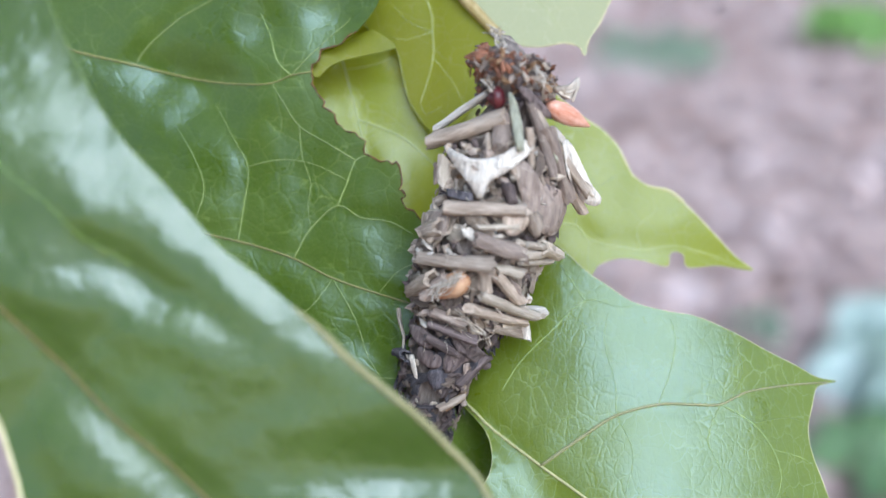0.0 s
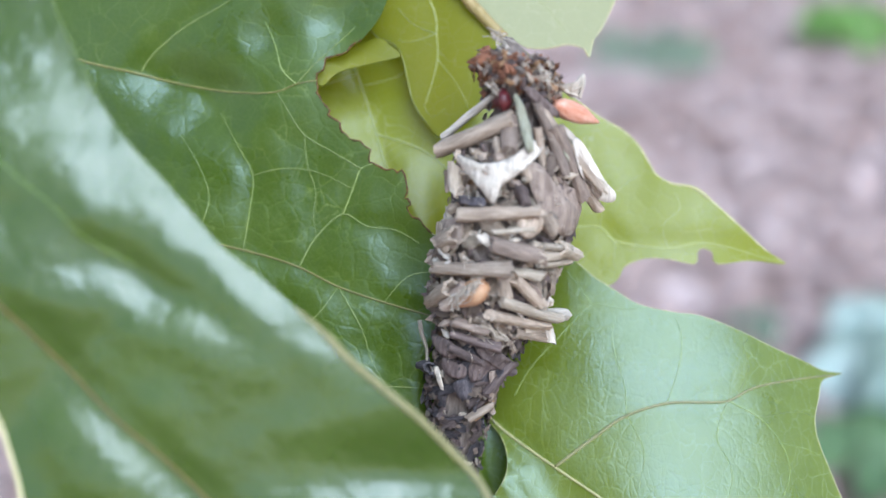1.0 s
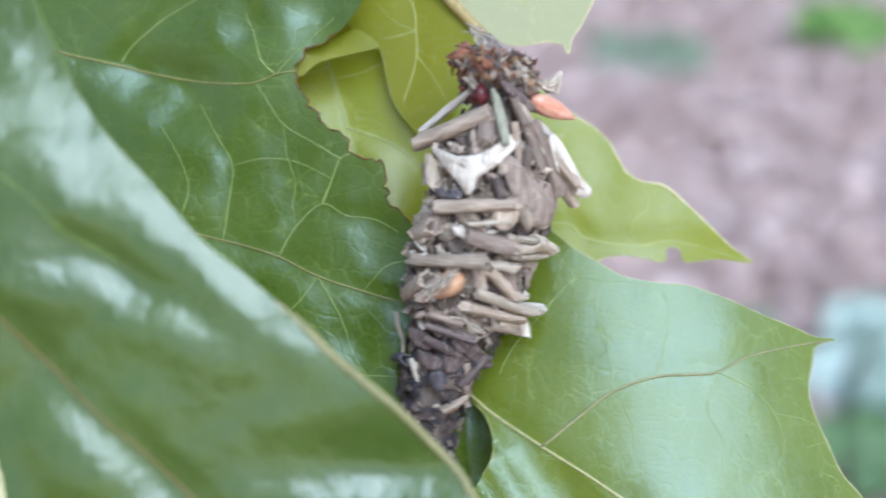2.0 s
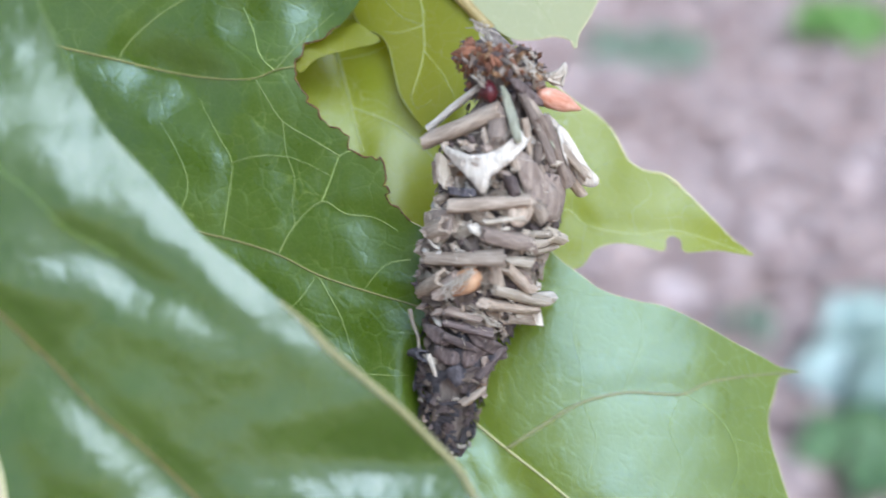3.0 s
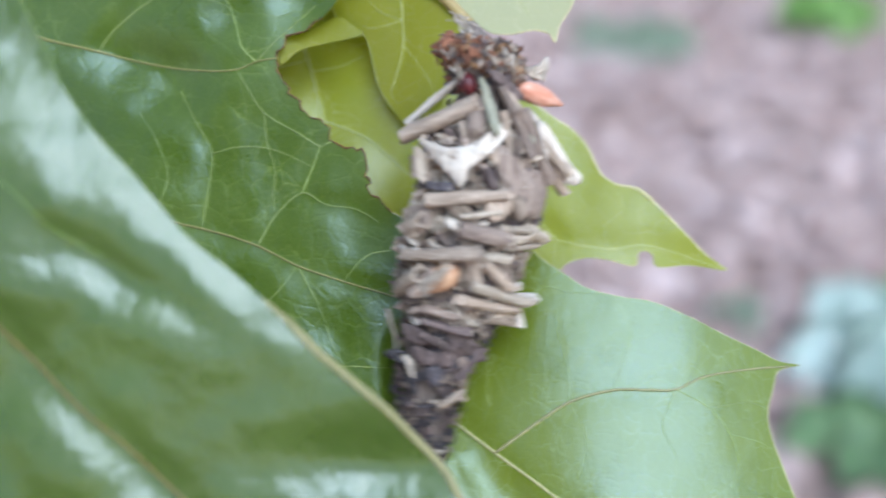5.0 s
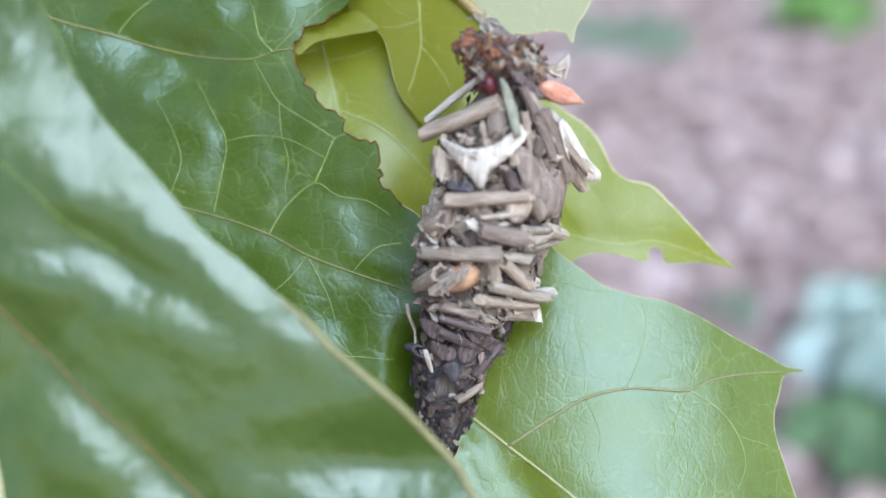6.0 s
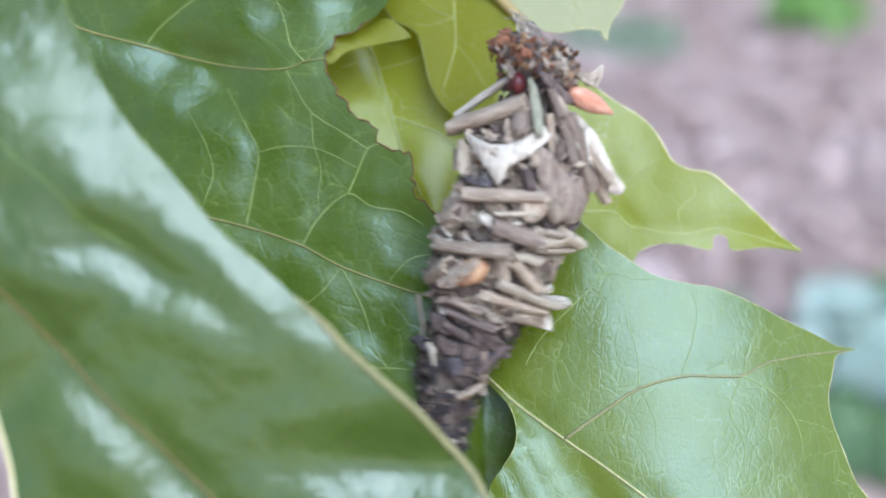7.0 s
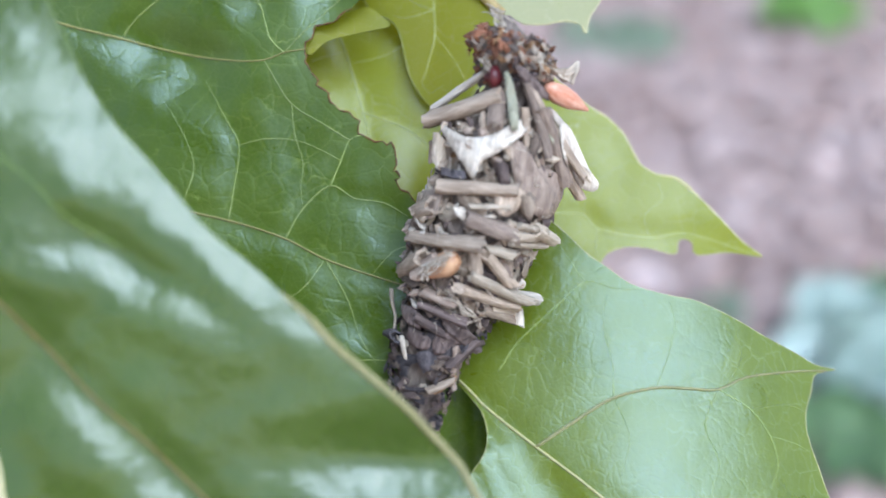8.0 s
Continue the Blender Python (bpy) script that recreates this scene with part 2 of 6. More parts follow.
def blade(outline, height, grid, thick=0.22, rough_edge=0.0, seed=1):
    """A leaf blade in a bmesh: its outline (mm) filled with a fine mesh, laid on the height, with thickness."""
    rnd = random.Random(seed)
    rim = [p + Vector((rnd.uniform(-1, 1), rnd.uniform(-1, 1))) * rough_edge for p in curve_through(outline, 0.6, True)]
    n = len(rim)
    poly = np.array([tuple(p) for p in rim])
    lo, hi = poly.min(0), poly.max(0)
    nx, nz = np.meshgrid(np.arange(lo[0], hi[0], grid), np.arange(lo[1], hi[1], grid))
    cand = np.stack([nx.ravel(), nz.ravel()], 1)
    cand[:, 0] += (np.round((cand[:, 1] - lo[1]) / grid) % 2) * grid * 0.5
    inside = np.zeros(len(cand), bool)
    j = n - 1
    for i in range(n):
        (xi, zi), (xj, zj) = poly[i], poly[j]
        cross = (zi > cand[:, 1]) != (zj > cand[:, 1])
        inside ^= cross & (cand[:, 0] < (xj - xi) * (cand[:, 1] - zi) / (zj - zi + 1e-12) + xi)
        j = i
    cand = cand[inside]
    near = distance_to(cand, [rim + [rim[0]]])
    cand = cand[near > 0.35 * grid]
    verts = rim + [Vector(p) for p in cand.tolist()]
    flat, _, tris, *_ = geometry.delaunay_2d_cdt(verts, [], [list(range(n))], 1, 1e-6)
    xz = np.array([tuple(p) for p in flat])
    y = height(xz)
    bm = bmesh.new()
    front = [bm.verts.new((x * MM, h * MM, z * MM)) for (x, z), h in zip(xz, y)]
    back = [bm.verts.new((x * MM, (h + thick) * MM, z * MM)) for (x, z), h in zip(xz, y)]
    for t in tris:
        bm.faces.new([front[k] for k in t])
        bm.faces.new([back[k] for k in reversed(t)])
    bm.verts.index_update()
    m = len(front)
    for e in [e for e in bm.edges if len(e.link_faces) == 1]:
        a, b = e.verts
        if a.index < m and b.index < m:
            wall = bm.faces.new((b, a, back[a.index], back[b.index]))
            wall.smooth = False
            for side in wall.edges:
                side.smooth = False
    bmesh.ops.recalc_face_normals(bm, faces=bm.faces)
    return bm


def ragged(outline, i, j, amount, step, seed):
    """The outline with its stretch from i to j torn; also the new end of that stretch."""
    rnd = random.Random(seed)
    torn = [p + Vector((rnd.gauss(0, amount), rnd.gauss(0, amount))) for p in curve_through(outline[i:j + 1], step)]
    return list(outline[:i]) + [tuple(p) for p in torn] + list(outline[j + 1:]), i + len(torn) - 1


def line_on(points, height, lift):
    xz = np.array([tuple(p) for p in points])
    return [Vector((x * MM, (h - lift) * MM, z * MM)) for (x, z), h in zip(xz, height(xz))]


def vein_part(points, r0, r1, height, mat, parent, label=""):
    path = line_on(curve_through(points, 0.9), height, 0.3 * r0)
    radii = [0.62 * (r0 + (r1 - r0) * i / (len(path) - 1)) * MM for i in range(len(path))]
    bm = bmesh.new()
    tube(bm, path, radii, 6)
    return part("vein", bm, mat, parent, label)


def rim_part(outline, i, j, height, mat, parent, radius, label, name="margin", seed=3):
    """The thickened edge along part of the outline."""
    rnd = random.Random(seed)
    pts = curve_through(outline[i:j + 1], 0.5)
    path = line_on(pts, height, -0.1)
    bm = bmesh.new()
    tube(bm, path, [radius * MM * rnd.uniform(0.75, 1.25) if radius < 0.2 else radius * MM * min(1.0, 0.25 + k / 14) for k, _ in enumerate(path)], 6)
    return part(name, bm, mat, parent, label)


def leaf(name, label, hub, outline, veins, surface, mats, grid=1.0, quilt=0.25, rough_edge=0.0, rims=(), group="", lumps=0.0):
    """A leaf: blade, veins and margins under one empty. mats: blade, main vein, side vein."""
    thing = new(name)
    thing.matrix_world = sway(hub)
    tagged(thing, label, "leaf", group)
    height = blade_surface(surface, veins, quilt, lumps)
    part("blade", blade(outline, height, grid, rough_edge=rough_edge), mats[0], thing)
    for r0, r1, line in veins:
        vein_part(line, r0, r1, height, mats[1] if r0 > 0.2 else mats[2], thing)
    for i, j, mat, radius, text in rims:
        rim_part(outline, i, j, height, mat, thing, radius, text)
    return thing


# ---- ground ----
def ground_material():
    m, n, l, p = material("leaf litter soil")
    tc = n.new("ShaderNodeTexCoord").outputs["Object"]
    a, b, c = noise_tex(n, l, tc, 6, 5), noise_tex(n, l, tc, 38, 6, 0.65), noise_tex(n, l, tc, 1.1, 3)
    col = mixed(n, l, ramp(n, l, b.outputs["Fac"], 0.3, 0.7), (0.390, 0.252, 0.204), (0.690, 0.484, 0.418))
    col = mixed(n, l, ramp(n, l, a.outputs["Fac"], 0.5, 0.8), col, (0.194, 0.114, 0.089))
    col = mixed(n, l, ramp(n, l, c.outputs["Fac"], 0.35, 0.7), col, (0.575, 0.394, 0.335))
    l.new(col, p.inputs["Base Color"])
    p.inputs["Roughness"].default_value = 0.9
    bump = n.new("ShaderNodeBump")
    bump.inputs["Distance"].default_value = 0.02
    l.new(b.outputs["Fac"], bump.inputs["Height"])
    l.new(bump.outputs["Normal"], p.inputs["Normal"])
    return m


bm = bmesh.new()
edges = [-400, -60, -14] + [-8 + 0.25 * i for i in range(65)] + [14, 60, 400]
gv = {}
for i, x in enumerate(edges):
    for j, y in enumerate(edges):
        h = 0.03 * noise.noise((x * 0.9, y * 0.9, 0)) + 0.012 * noise.noise((x * 3.1, y * 3.1, 5)) if abs(x) < 9 and abs(y) < 9 else 0
        gv[i, j] = bm.verts.new((x, y, h))
for i in range(len(edges) - 1):
    for j in range(len(edges) - 1):
        bm.faces.new((gv[i, j], gv[i + 1, j], gv[i + 1, j + 1], gv[i, j + 1]))
ground = part("ground", bm, ground_material(), None)
tagged(ground, "pinkish brown forest ground covered with leaf litter", "ground", kind="structure")


def litter_material():
    m, n, l, p = material("dead leaves and chips")
    tone = n.new("ShaderNodeNewGeometry").outputs["Random Per Island"]
    k = n.new("ShaderNodeValToRGB")
    stops = ((0.0, (0.310, 0.198, 0.166)), (0.2, (0.512, 0.350, 0.303)), (0.5, (0.588, 0.418, 0.368)), (0.85, (0.690, 0.518, 0.472)), (1.0, (0.490, 0.303, 0.255)))
    while len(k.color_ramp.elements) < len(stops):
        k.color_ramp.elements.new(0.5)
    for e, (at, c) in zip(k.color_ramp.elements, stops):
        e.position, e.color = at, (*c, 1)
    l.new(tone, k.inputs[0])
    tc = n.new("ShaderNodeTexCoord").outputs["Object"]
    patch = noise_tex(n, l, tc, 5.5, 3, 0.6)
    col = mixed(n, l, ramp_out(n, l, patch.outputs["Fac"], 0.36, 0.60, 0.55, 0.0), k.outputs[0], (0.300, 0.190, 0.148))
    l.new(col, p.inputs["Base Color"])
    p.inputs["Roughness"].default_value = 0.7
    return m


def litter():
    """Curled dead leaves and chips strewn over the ground."""
    rnd = random.Random(7)
    verts, faces = [], []
    for k in range(27000):
        far = 6.5 * math.sqrt(rnd.random()) * rnd.uniform(0.55, 1.0)
        turned = rnd.uniform(0, 2 * math.pi)
        x, y = far * math.cos(turned), 2.2 + far * math.sin(turned)
        size = rnd.choice((0.02, 0.03, 0.045, 0.06))
        turn = Euler((rnd.gauss(0, 0.35), rnd.gauss(0, 0.35), rnd.uniform(0, 6.3))).to_matrix()
        z = 0.02 + rnd.random() * 0.02 + 0.03 * noise.noise((x * 0.9, y * 0.9, 0))
        n0 = len(verts)
        w = rnd.uniform(0.25, 0.6)
        for u, v, h in ((-1, 0, 0.2), (-0.4, -w, 0.0), (-0.4, w, 0.05), (0.3, -w, 0.05), (0.3, w, 0.0), (1, 0, 0.25), (0, 0, 0.16)):
            p = turn @ Vector((u * size, v * size, h * size))
            verts.append((x + p.x, y + p.y, z + p.z))
        for f in ((0, 1, 6), (0, 6, 2), (1, 3, 6), (2, 6, 4), (3, 5, 6), (4, 6, 5)):
            faces.append([n0 + i for i in f])
    me = bpy.data.meshes.new("leaf_litter")
    me.from_pydata(verts, [], faces)
    me.materials.append(litter_material())
    tagged(new("leaf_litter", me), "curled brown and grey dead leaves strewn on the ground", "leaf litter", kind="stuff")


litter()

PLANT = leaf_material("undergrowth leaf", (0.25, 0.38, 0.19), (0.32, 0.47, 0.24), (0.22, 0.34, 0.14), (0.14, 0.36, 0.05), 0.34, 0.25)
PLANT_BRIGHT = leaf_material("bright undergrowth leaf", (0.27, 0.45, 0.12), (0.36, 0.55, 0.18), (0.30, 0.52, 0.14), (0.20, 0.50, 0.06), 0.45, 0.30)
# Sky sheen on these leaves is put into their pale base colour.
PLANT_SKY_SHEEN = leaf_material("undergrowth leaf with painted sky sheen", (0.60, 0.72, 0.65), (0.70, 0.80, 0.73), (0.70, 0.80, 0.73), (0.34, 0.50, 0.32), 0.30, 0.15, 0.1, 60, 0.1, 1.0)
PLANT_DULL = leaf_material("dull undergrowth leaf", (0.30, 0.38, 0.26), (0.40, 0.46, 0.33), (0.40, 0.46, 0.33), (0.30, 0.42, 0.24), 0.45, 0.15, 0.1, 60, 0.1)
PLANT_STEM = fibre_material("undergrowth stem", (0.10, 0.09, 0.04), (0.18, 0.17, 0.07), 0.6, 60)


def seedling(x, y, mat, label, leaves, leaf_len, height, spread, seed, tilt=12):
    """A low plant: a stem with broad leaves on short stalks."""
    rnd = random.Random(seed)
    thing = new("seedling")
    thing.matrix_world = pose(x, y, 0)
    tagged(thing, label, "plant", "undergrowth")
    bm = bmesh.new()
    tube(bm, [Vector((0, 0, -0.02)), Vector((0.01, 0, height * 0.5)), Vector((0, 0.01, height))], [0.004, 0.003, 0.002], 6)
    part("stem", bm, PLANT_STEM, thing)
    for i in range(leaves):
        a = i * 2.4 + rnd.uniform(-0.4, 0.4)
        r = spread * math.sqrt((i + 0.6) / leaves)
        z = height * rnd.uniform(0.75, 1.1)
        size = leaf_len * rnd.uniform(0.75, 1.2)
        bm = bmesh.new()
        rows = []
        for j in range(7):
            u = j / 6
            half = 0.42 * math.sin(math.pi * min(1, u * 0.96 + 0.03)) ** 0.8
            rows.append([bm.verts.new((v * half * size, (u - 0.5) * size, -0.16 * size * (u - 0.4) ** 2 + 0.10 * abs(v) * half * size)) for v in (-1, -0.5, 0, 0.5, 1)])
        for p, q in zip(rows, rows[1:]):
            for k in range(4):
                bm.faces.new((p[k], p[k + 1], q[k + 1], q[k]))
        bmesh.ops.solidify(bm, geom=bm.faces[:], thickness=0.0006)
        m = pose(r * math.cos(a), r * math.sin(a), z, tilt, 0, 0) @ pose(0, 0, 0, 0, 0, math.degrees(a) - 90) @ pose(0, 0, 0, rnd.gauss(0, 9), rnd.gauss(0, 9), 0)
        bmesh.ops.transform(bm, matrix=m, verts=bm.verts[:])
        part("leaf", bm, mat, thing)
    return thing


def plant_at(px, py, height, *rest):
    d = RIG.to_3x3() @ Vector((px, 1, -py))
    k = (EYE - height) / -d.z
    return seedling(d.x * k, d.y * k, *rest)


plant_at(0.385, -0.215, 0.14, PLANT_BRIGHT, "bright green broad-leaved seedling growing from the leaf litter", 14, 0.20, 0.14, 0.17, 11, 35)
plant_at(0.195, -0.185, 0.06, PLANT_DULL, "dull grey-green seedling low in the leaf litter", 30, 0.14, 0.06, 0.26, 12, 40)
plant_at(0.450, 0.112, 0.08, PLANT_SKY_SHEEN, "pale glossy seedling with sky-lit leaves in the leaf litter", 20, 0.19, 0.08, 0.17, 13, 45)
plant_at(0.475, 0.060, 0.07, PLANT, "green seedling with broad leaves on the ground", 9, 0.09, 0.07, 0.09, 14)
plant_at(0.425, 0.195, 0.07, PLANT, "dark green seedling with broad leaves on the ground", 20, 0.10, 0.07, 0.14, 15)
plant_at(0.480, 0.140, 0.08, PLANT_SKY_SHEEN, "pale glossy seedling beside darker leaves", 12, 0.17, 0.08, 0.15, 17, 45)
plant_at(0.455, 0.100, 0.09, PLANT_SKY_SHEEN, "pale glossy seedling with sky-lit leaves in the leaf litter", 10, 0.18, 0.09, 0.11, 19, 45)
plant_at(0.300, 0.070, 0.05, PLANT_DULL, "small green sprig among dead leaves", 5, 0.06, 0.05, 0.07, 16)

# ---- leaves of the oak twig ----
ROWS_OF_LEAVES = "oak leaves on the twig"


def surf_a(x, z):
    """Swells between the veins."""
    h = -0.145 * x + 0.4 * math.sin((0.8 * x + z) * 0.16 + 0.6) + 0.3 * math.sin((x - 0.5 * z) * 0.23)
    for bx, bz, rise, wide in ((-5.5, 12.3, 2.2, 4.5), (10.8, 22.0, 2.2, 5.0), (2.5, 20.0, 1.5, 4.0), (-11.5, 15.0, 1.3, 3.5), (18.0, -7.0, 0.55, 3.0), (15.0, -18.0, 0.6, 3.5)):
        h += rise * math.exp(-((x - bx) ** 2 + (z - bz) ** 2) / wide ** 2)
    return h + 8.0 * min(max((x - 21) / 8, 0.0), 1.0) * min(max((-z - 18) / 5, 0.0), 1.0)


def surf_b(x, z):
    """A shallow trough, and a crumpled flap below the midrib's start."""
    h = 0.030 * x + 0.0095 * (x - 4.5 + 0.10 * (z + 5.0)) ** 2 + 0.31 * z + 0.06 * math.sin((x + 0.4 * z) * 0.35)
    flap = min(max(-0.56 * (x + 11.7) - 0.83 * (z + 7.4) - 0.2, 0.0) / 2.5, 1.0) * min(max((-4.0 - x) / 5.0, 0.0), 1.0)
    return h + flap * (0.32 * (x + 13.0) + 0.10 * math.sin(1.9 * x + 1.2 * z) + 0.08 * math.sin(1.6 * z - 1.1 * x))


def surf_c(x, z):
    fold = min(0.95 * (x + 17.6) + 0.30 * (z - 6.0), 0.0)
    below = min(max(-0.521 * (x + 17.6) - 0.853 * (z - 4.7), 0.0), 8.0) if fold == 0.0 else 0.0
    return 0.005 * x + 1.0 * math.sin((max(x, -15.7 - 0.316 * z) - 0.8 * z) * 0.15) + 0.10 * z + 0.15 * max(fold, -9.0) - 0.13 * below


def surf_d(x, z):
    s = x * 0.82 + z * 0.57
    return 0.13 * z + (0.20 * s if s > 0 else -0.15 * s)


def surf_f(x, z):
    s = (-x - z) * 0.7071 + 6.5
    u = (x - z) * 0.7071

    def step(at, width):
        return 0.5 + 0.5 * math.tanh((s - at) / width)

    def span(mid, half):
        return math.exp(-(((u - mid) / half) ** 4))
    ridge = 6.9 - 0.39 * u
    h = -0.02 * s + 0.02 * u - 0.045 * x
    deep = max(0.0, -u - 5.0)
    h += -(1.3 + 0.06 * deep) * span(-9, 24) * step(1.2 + 0.02 * deep, 1.5 + 0.1 * deep) + 0.8 * span(-9, 24) * step(0.5 * ridge + 1.7 + 0.1 * deep, 1.1)
    h += (0.8 * step(ridge + 4.6, 1.6) - 0.62 * step(ridge, 0.85) - 0.75 * step(ridge + 1.9, 1.8)) * span(-1, 9)
    h += 0.5 * step(17.2, 1.3) + (0.9 * step(25.8, 2.0) - 0.75 * step(20.6, 0.85) - 0.6 * step(22.4, 1.8)) * span(8, 10.5)
    h -= 0.15 * min(max(s - 3.0, 0.0), 13.0) * min(deep / 8.0, 1.0)
    h += 0.05 * math.sin(u * 0.9 + 0.5 * s) + 0.04 * math.sin(u * 0.5 - s * 1.1)
    h += 2.0 * math.exp(-((x - 21.0) / 11.0) ** 2 - ((z + 15.6) / 3.6) ** 2)
    return h


OUTLINE_A = [(-30.5, 32.2), (-18.1, 33.7), (-2.2, 34.1), (10.7, 32.3), (17, 28.7), (16.3, 23.2), (13.5, 19.5), (11.9, 18.7), (10.6, 17.9), (9.4, 17.3), (8.6, 16.3), (8, 14.4), (8.5, 12.5), (9.6, 10.2), (11.1, 9), (11.6, 7.5), (13, 6.8), (14.6, 5.8), (14.7, 4.4), (16, 3.4), (18.6, 3), (18.8, 0.9), (19.7, -1.6), (22.3, -4.6), (24.8, -6.4), (26.9, -11.9), (29.5, -18.3), (32.0, -24.4), (36.4, -29.5), (39.0, -33.9), (38.8, -38.6), (34.0, -42.6), (23.4, -44.9), (7.8, -45.2), (-13.9, -29.3), (-25.8, -4.9), (-30.8, 16.7)]
VEINS_A = [
    (0.3, 0.14, [(-30.2, 21.1), (-24.9, 18.5), (-22, 17.5), (-15.3, 16), (-7.8, 14.3), (-0.8, 13.2), (2.9, 13.2), (5.4, 14.1), (8, 14.5)]),
    (0.28, 0.16, [(-8.5, -5.3), (-5, -5.8), (0.7, -7.1), (5.7, -8.7), (10.7, -11.1), (16.4, -13), (22, -14.6), (26.9, -16.1)]),
    (0.16, 0.07, [(-15.3, 16), (-13.4, 18.5), (-8.8, 21.9), (-3.6, 24.5), (1.5, 28.2)]),
    (0.12, 0.06, [(5.4, 14.1), (8.5, 17.3), (12.7, 21.3)]),
    (0.11, 0.05, [(5.4, 14.1), (3.6, 15.9), (2.6, 19.2), (1.4, 22)]),
    (0.15, 0.06, [(5.7, -8.7), (7.8, -5), (11.2, -2.1), (14.2, -3.6), (17.8, -4.1), (20.7, -5.7)]),
    (0.13, 0.06, [(11.2, -2.1), (12.5, 1), (13.5, 3.5), (15, 4.1)]),
    (0.12, 0.07, [(13.5, 3.5), (10, 5.6), (6.4, 7.8), (4.3, 10.9), (2.9, 13.2)]),
    (0.13, 0.05, [(-1.4, -6.4), (-0.6, -1.4), (-0.2, 2.8), (-1.9, 6.1), (-4.8, 11)]),
    (0.08, 0.05, [(-0.2, 2.8), (3.5, 3.6), (7.8, 3.2), (12.5, 1)]),
    (0.08, 0.05, [(6.4, 7.8), (6.7, 4.2), (7.8, 0.7), (7.5, -2.1), (7.8, -5)]),
    (0.09, 0.04, [(-7.1, -4.6), (-5.7, 0), (-7.2, 4.3), (-9.6, 8)]),
    (0.09, 0.05, [(22.3, -9.2), (19.2, -9.9), (16.4, -13)]),
    (0.1, 0.05, [(10.7, -11.1), (13.6, -16.2), (15, -20.4), (17.1, -23.8)]),
    (0.1, 0.05, [(10.8, -23.8), (16.4, -23.3), (22, -23.5)]),
    (0.09, 0.05, [(3.6, -17.6), (7.9, -14.8), (10.7, -11.1)]),
]
OUTLINE_A, BITE_END = ragged(OUTLINE_A, 6, 23, 0.24, 0.75, 4)
chewed_leaf = leaf("oak_leaf", "deep green oak leaf with a bitten brown-edged gap", (-23.65, 134.00, 6.44), OUTLINE_A, VEINS_A, surf_a,
                   (GREEN_DEEP, VEIN_RUST, VEIN_LIME), 1.0, 0.35, 0.0,
                   [(6, BITE_END, RIM_BROWN, 0.13, "browned bitten margin"), (BITE_END, BITE_END + 8, RIM_PALE, 0.10, "pale thin margin")], ROWS_OF_LEAVES, 0.2)

OUTLINE_CURL = [(7.9, 14.6), (8.6, 16.5), (9.4, 17.4), (10.6, 18), (11.9, 18.8), (13.5, 19.7), (15.5, 20.3), (17.3, 19.1), (18.3, 18), (15.5, 17.2), (13.5, 16.7), (11.1, 16), (9.6, 15), (8.7, 14)]
part("curled_edge", blade(OUTLINE_CURL, lambda xz: blade_surface(surf_a, VEINS_A, 0.35)(xz) + 0.8 + 0.30 * (xz[:, 0] - 7.0), 0.8), GREEN_OLIVE, chewed_leaf, "olive curled-back flap at the bitten edge")

OUTLINE_B = [(-19.5, 20.0), (-17.0, 21.9), (-12.6, 20.9), (-9.1, 18.4), (-6.3, 15.9), (-3.8, 14.3), (-0.7, 12.4), (3.6, 11.4), (7.2, 10.9), (11.7, 9.2), (16.2, 7), (20.9, 4.9), (23.2, 3.8), (26, 3.3), (24.2, 3), (22.9, 2.5), (22.1, 0.6), (21.2, -2.1), (21.4, -4.8), (22.6, -8.3), (23.9, -11.8), (27.2, -18.6), (10.7, -19.6), (-11, -19.8), (-20.2, -17.3), (-20.6, -13.2), (-18.8, -10.4), (-17.6, -8.2), (-17.5, -6), (-18.2, -4), (-19.8, -2.3), (-22.3, 0.0), (-23.4, 3.5), (-23, 8), (-21.4, 14)]
VEINS_B = [
    (0.34, 0.28, [(-22.3, 0.4), (-19.4, -2.0), (-17.4, -3.7), (-11.7, -7.4), (-6.7, -10.5), (-0.9, -14.4), (4.4, -18)]),
    (0.36, 0.18, [(-11.7, -7.4), (-7.1, -3.9), (-2.9, -1.1), (2.2, 0.4), (6.5, 0.5), (9.8, 0.6), (13.3, 2.1), (19, 2.9), (24.6, 3.2)]),
    (0.12, 0.06, [(9.8, 0.6), (13.7, -1.5), (16.2, -4.5), (17, -7.8), (15.9, -10.4)]),
    (0.11, 0.05, [(-16.4, 0.9), (-14.4, 4.3), (-10.9, 8.1), (-6.5, 12.3), (-2.9, 11.8), (0, 11.9)]),
    (0.08, 0.05, [(-6.5, 12.3), (-8.2, 14.8), (-9.5, 16.6)]),
    (0.09, 0.05, [(2.2, 0.4), (3.8, 4.6), (4.5, 8.1), (3.9, 10.5)]),
    (0.08, 0.04, [(-2.9, -1.1), (-3, 2.7), (-4.2, 7.5), (-3.7, 10.9)]),
    (0.08, 0.04, [(11, 1.1), (12.8, 4.5), (12.3, 7.3), (13, 8)]),
    (0.06, 0.04, [(19, 2.9), (18.1, 5), (18.6, 6)]),
    (0.09, 0.05, [(9.8, 0.6), (8, -3.5), (9.6, -7.5), (8.5, -11.3)]),
    (0.07, 0.04, [(13.7, -1.5), (18.6, -0.9), (21.1, -1.7)]),
    (0.08, 0.04, [(-2.9, -1.1), (-1, -5.2), (-2, -9.7)]),
    (0.06, 0.04, [(16.2, -4.5), (19.7, -5.4), (21.2, -6.2)]),
]
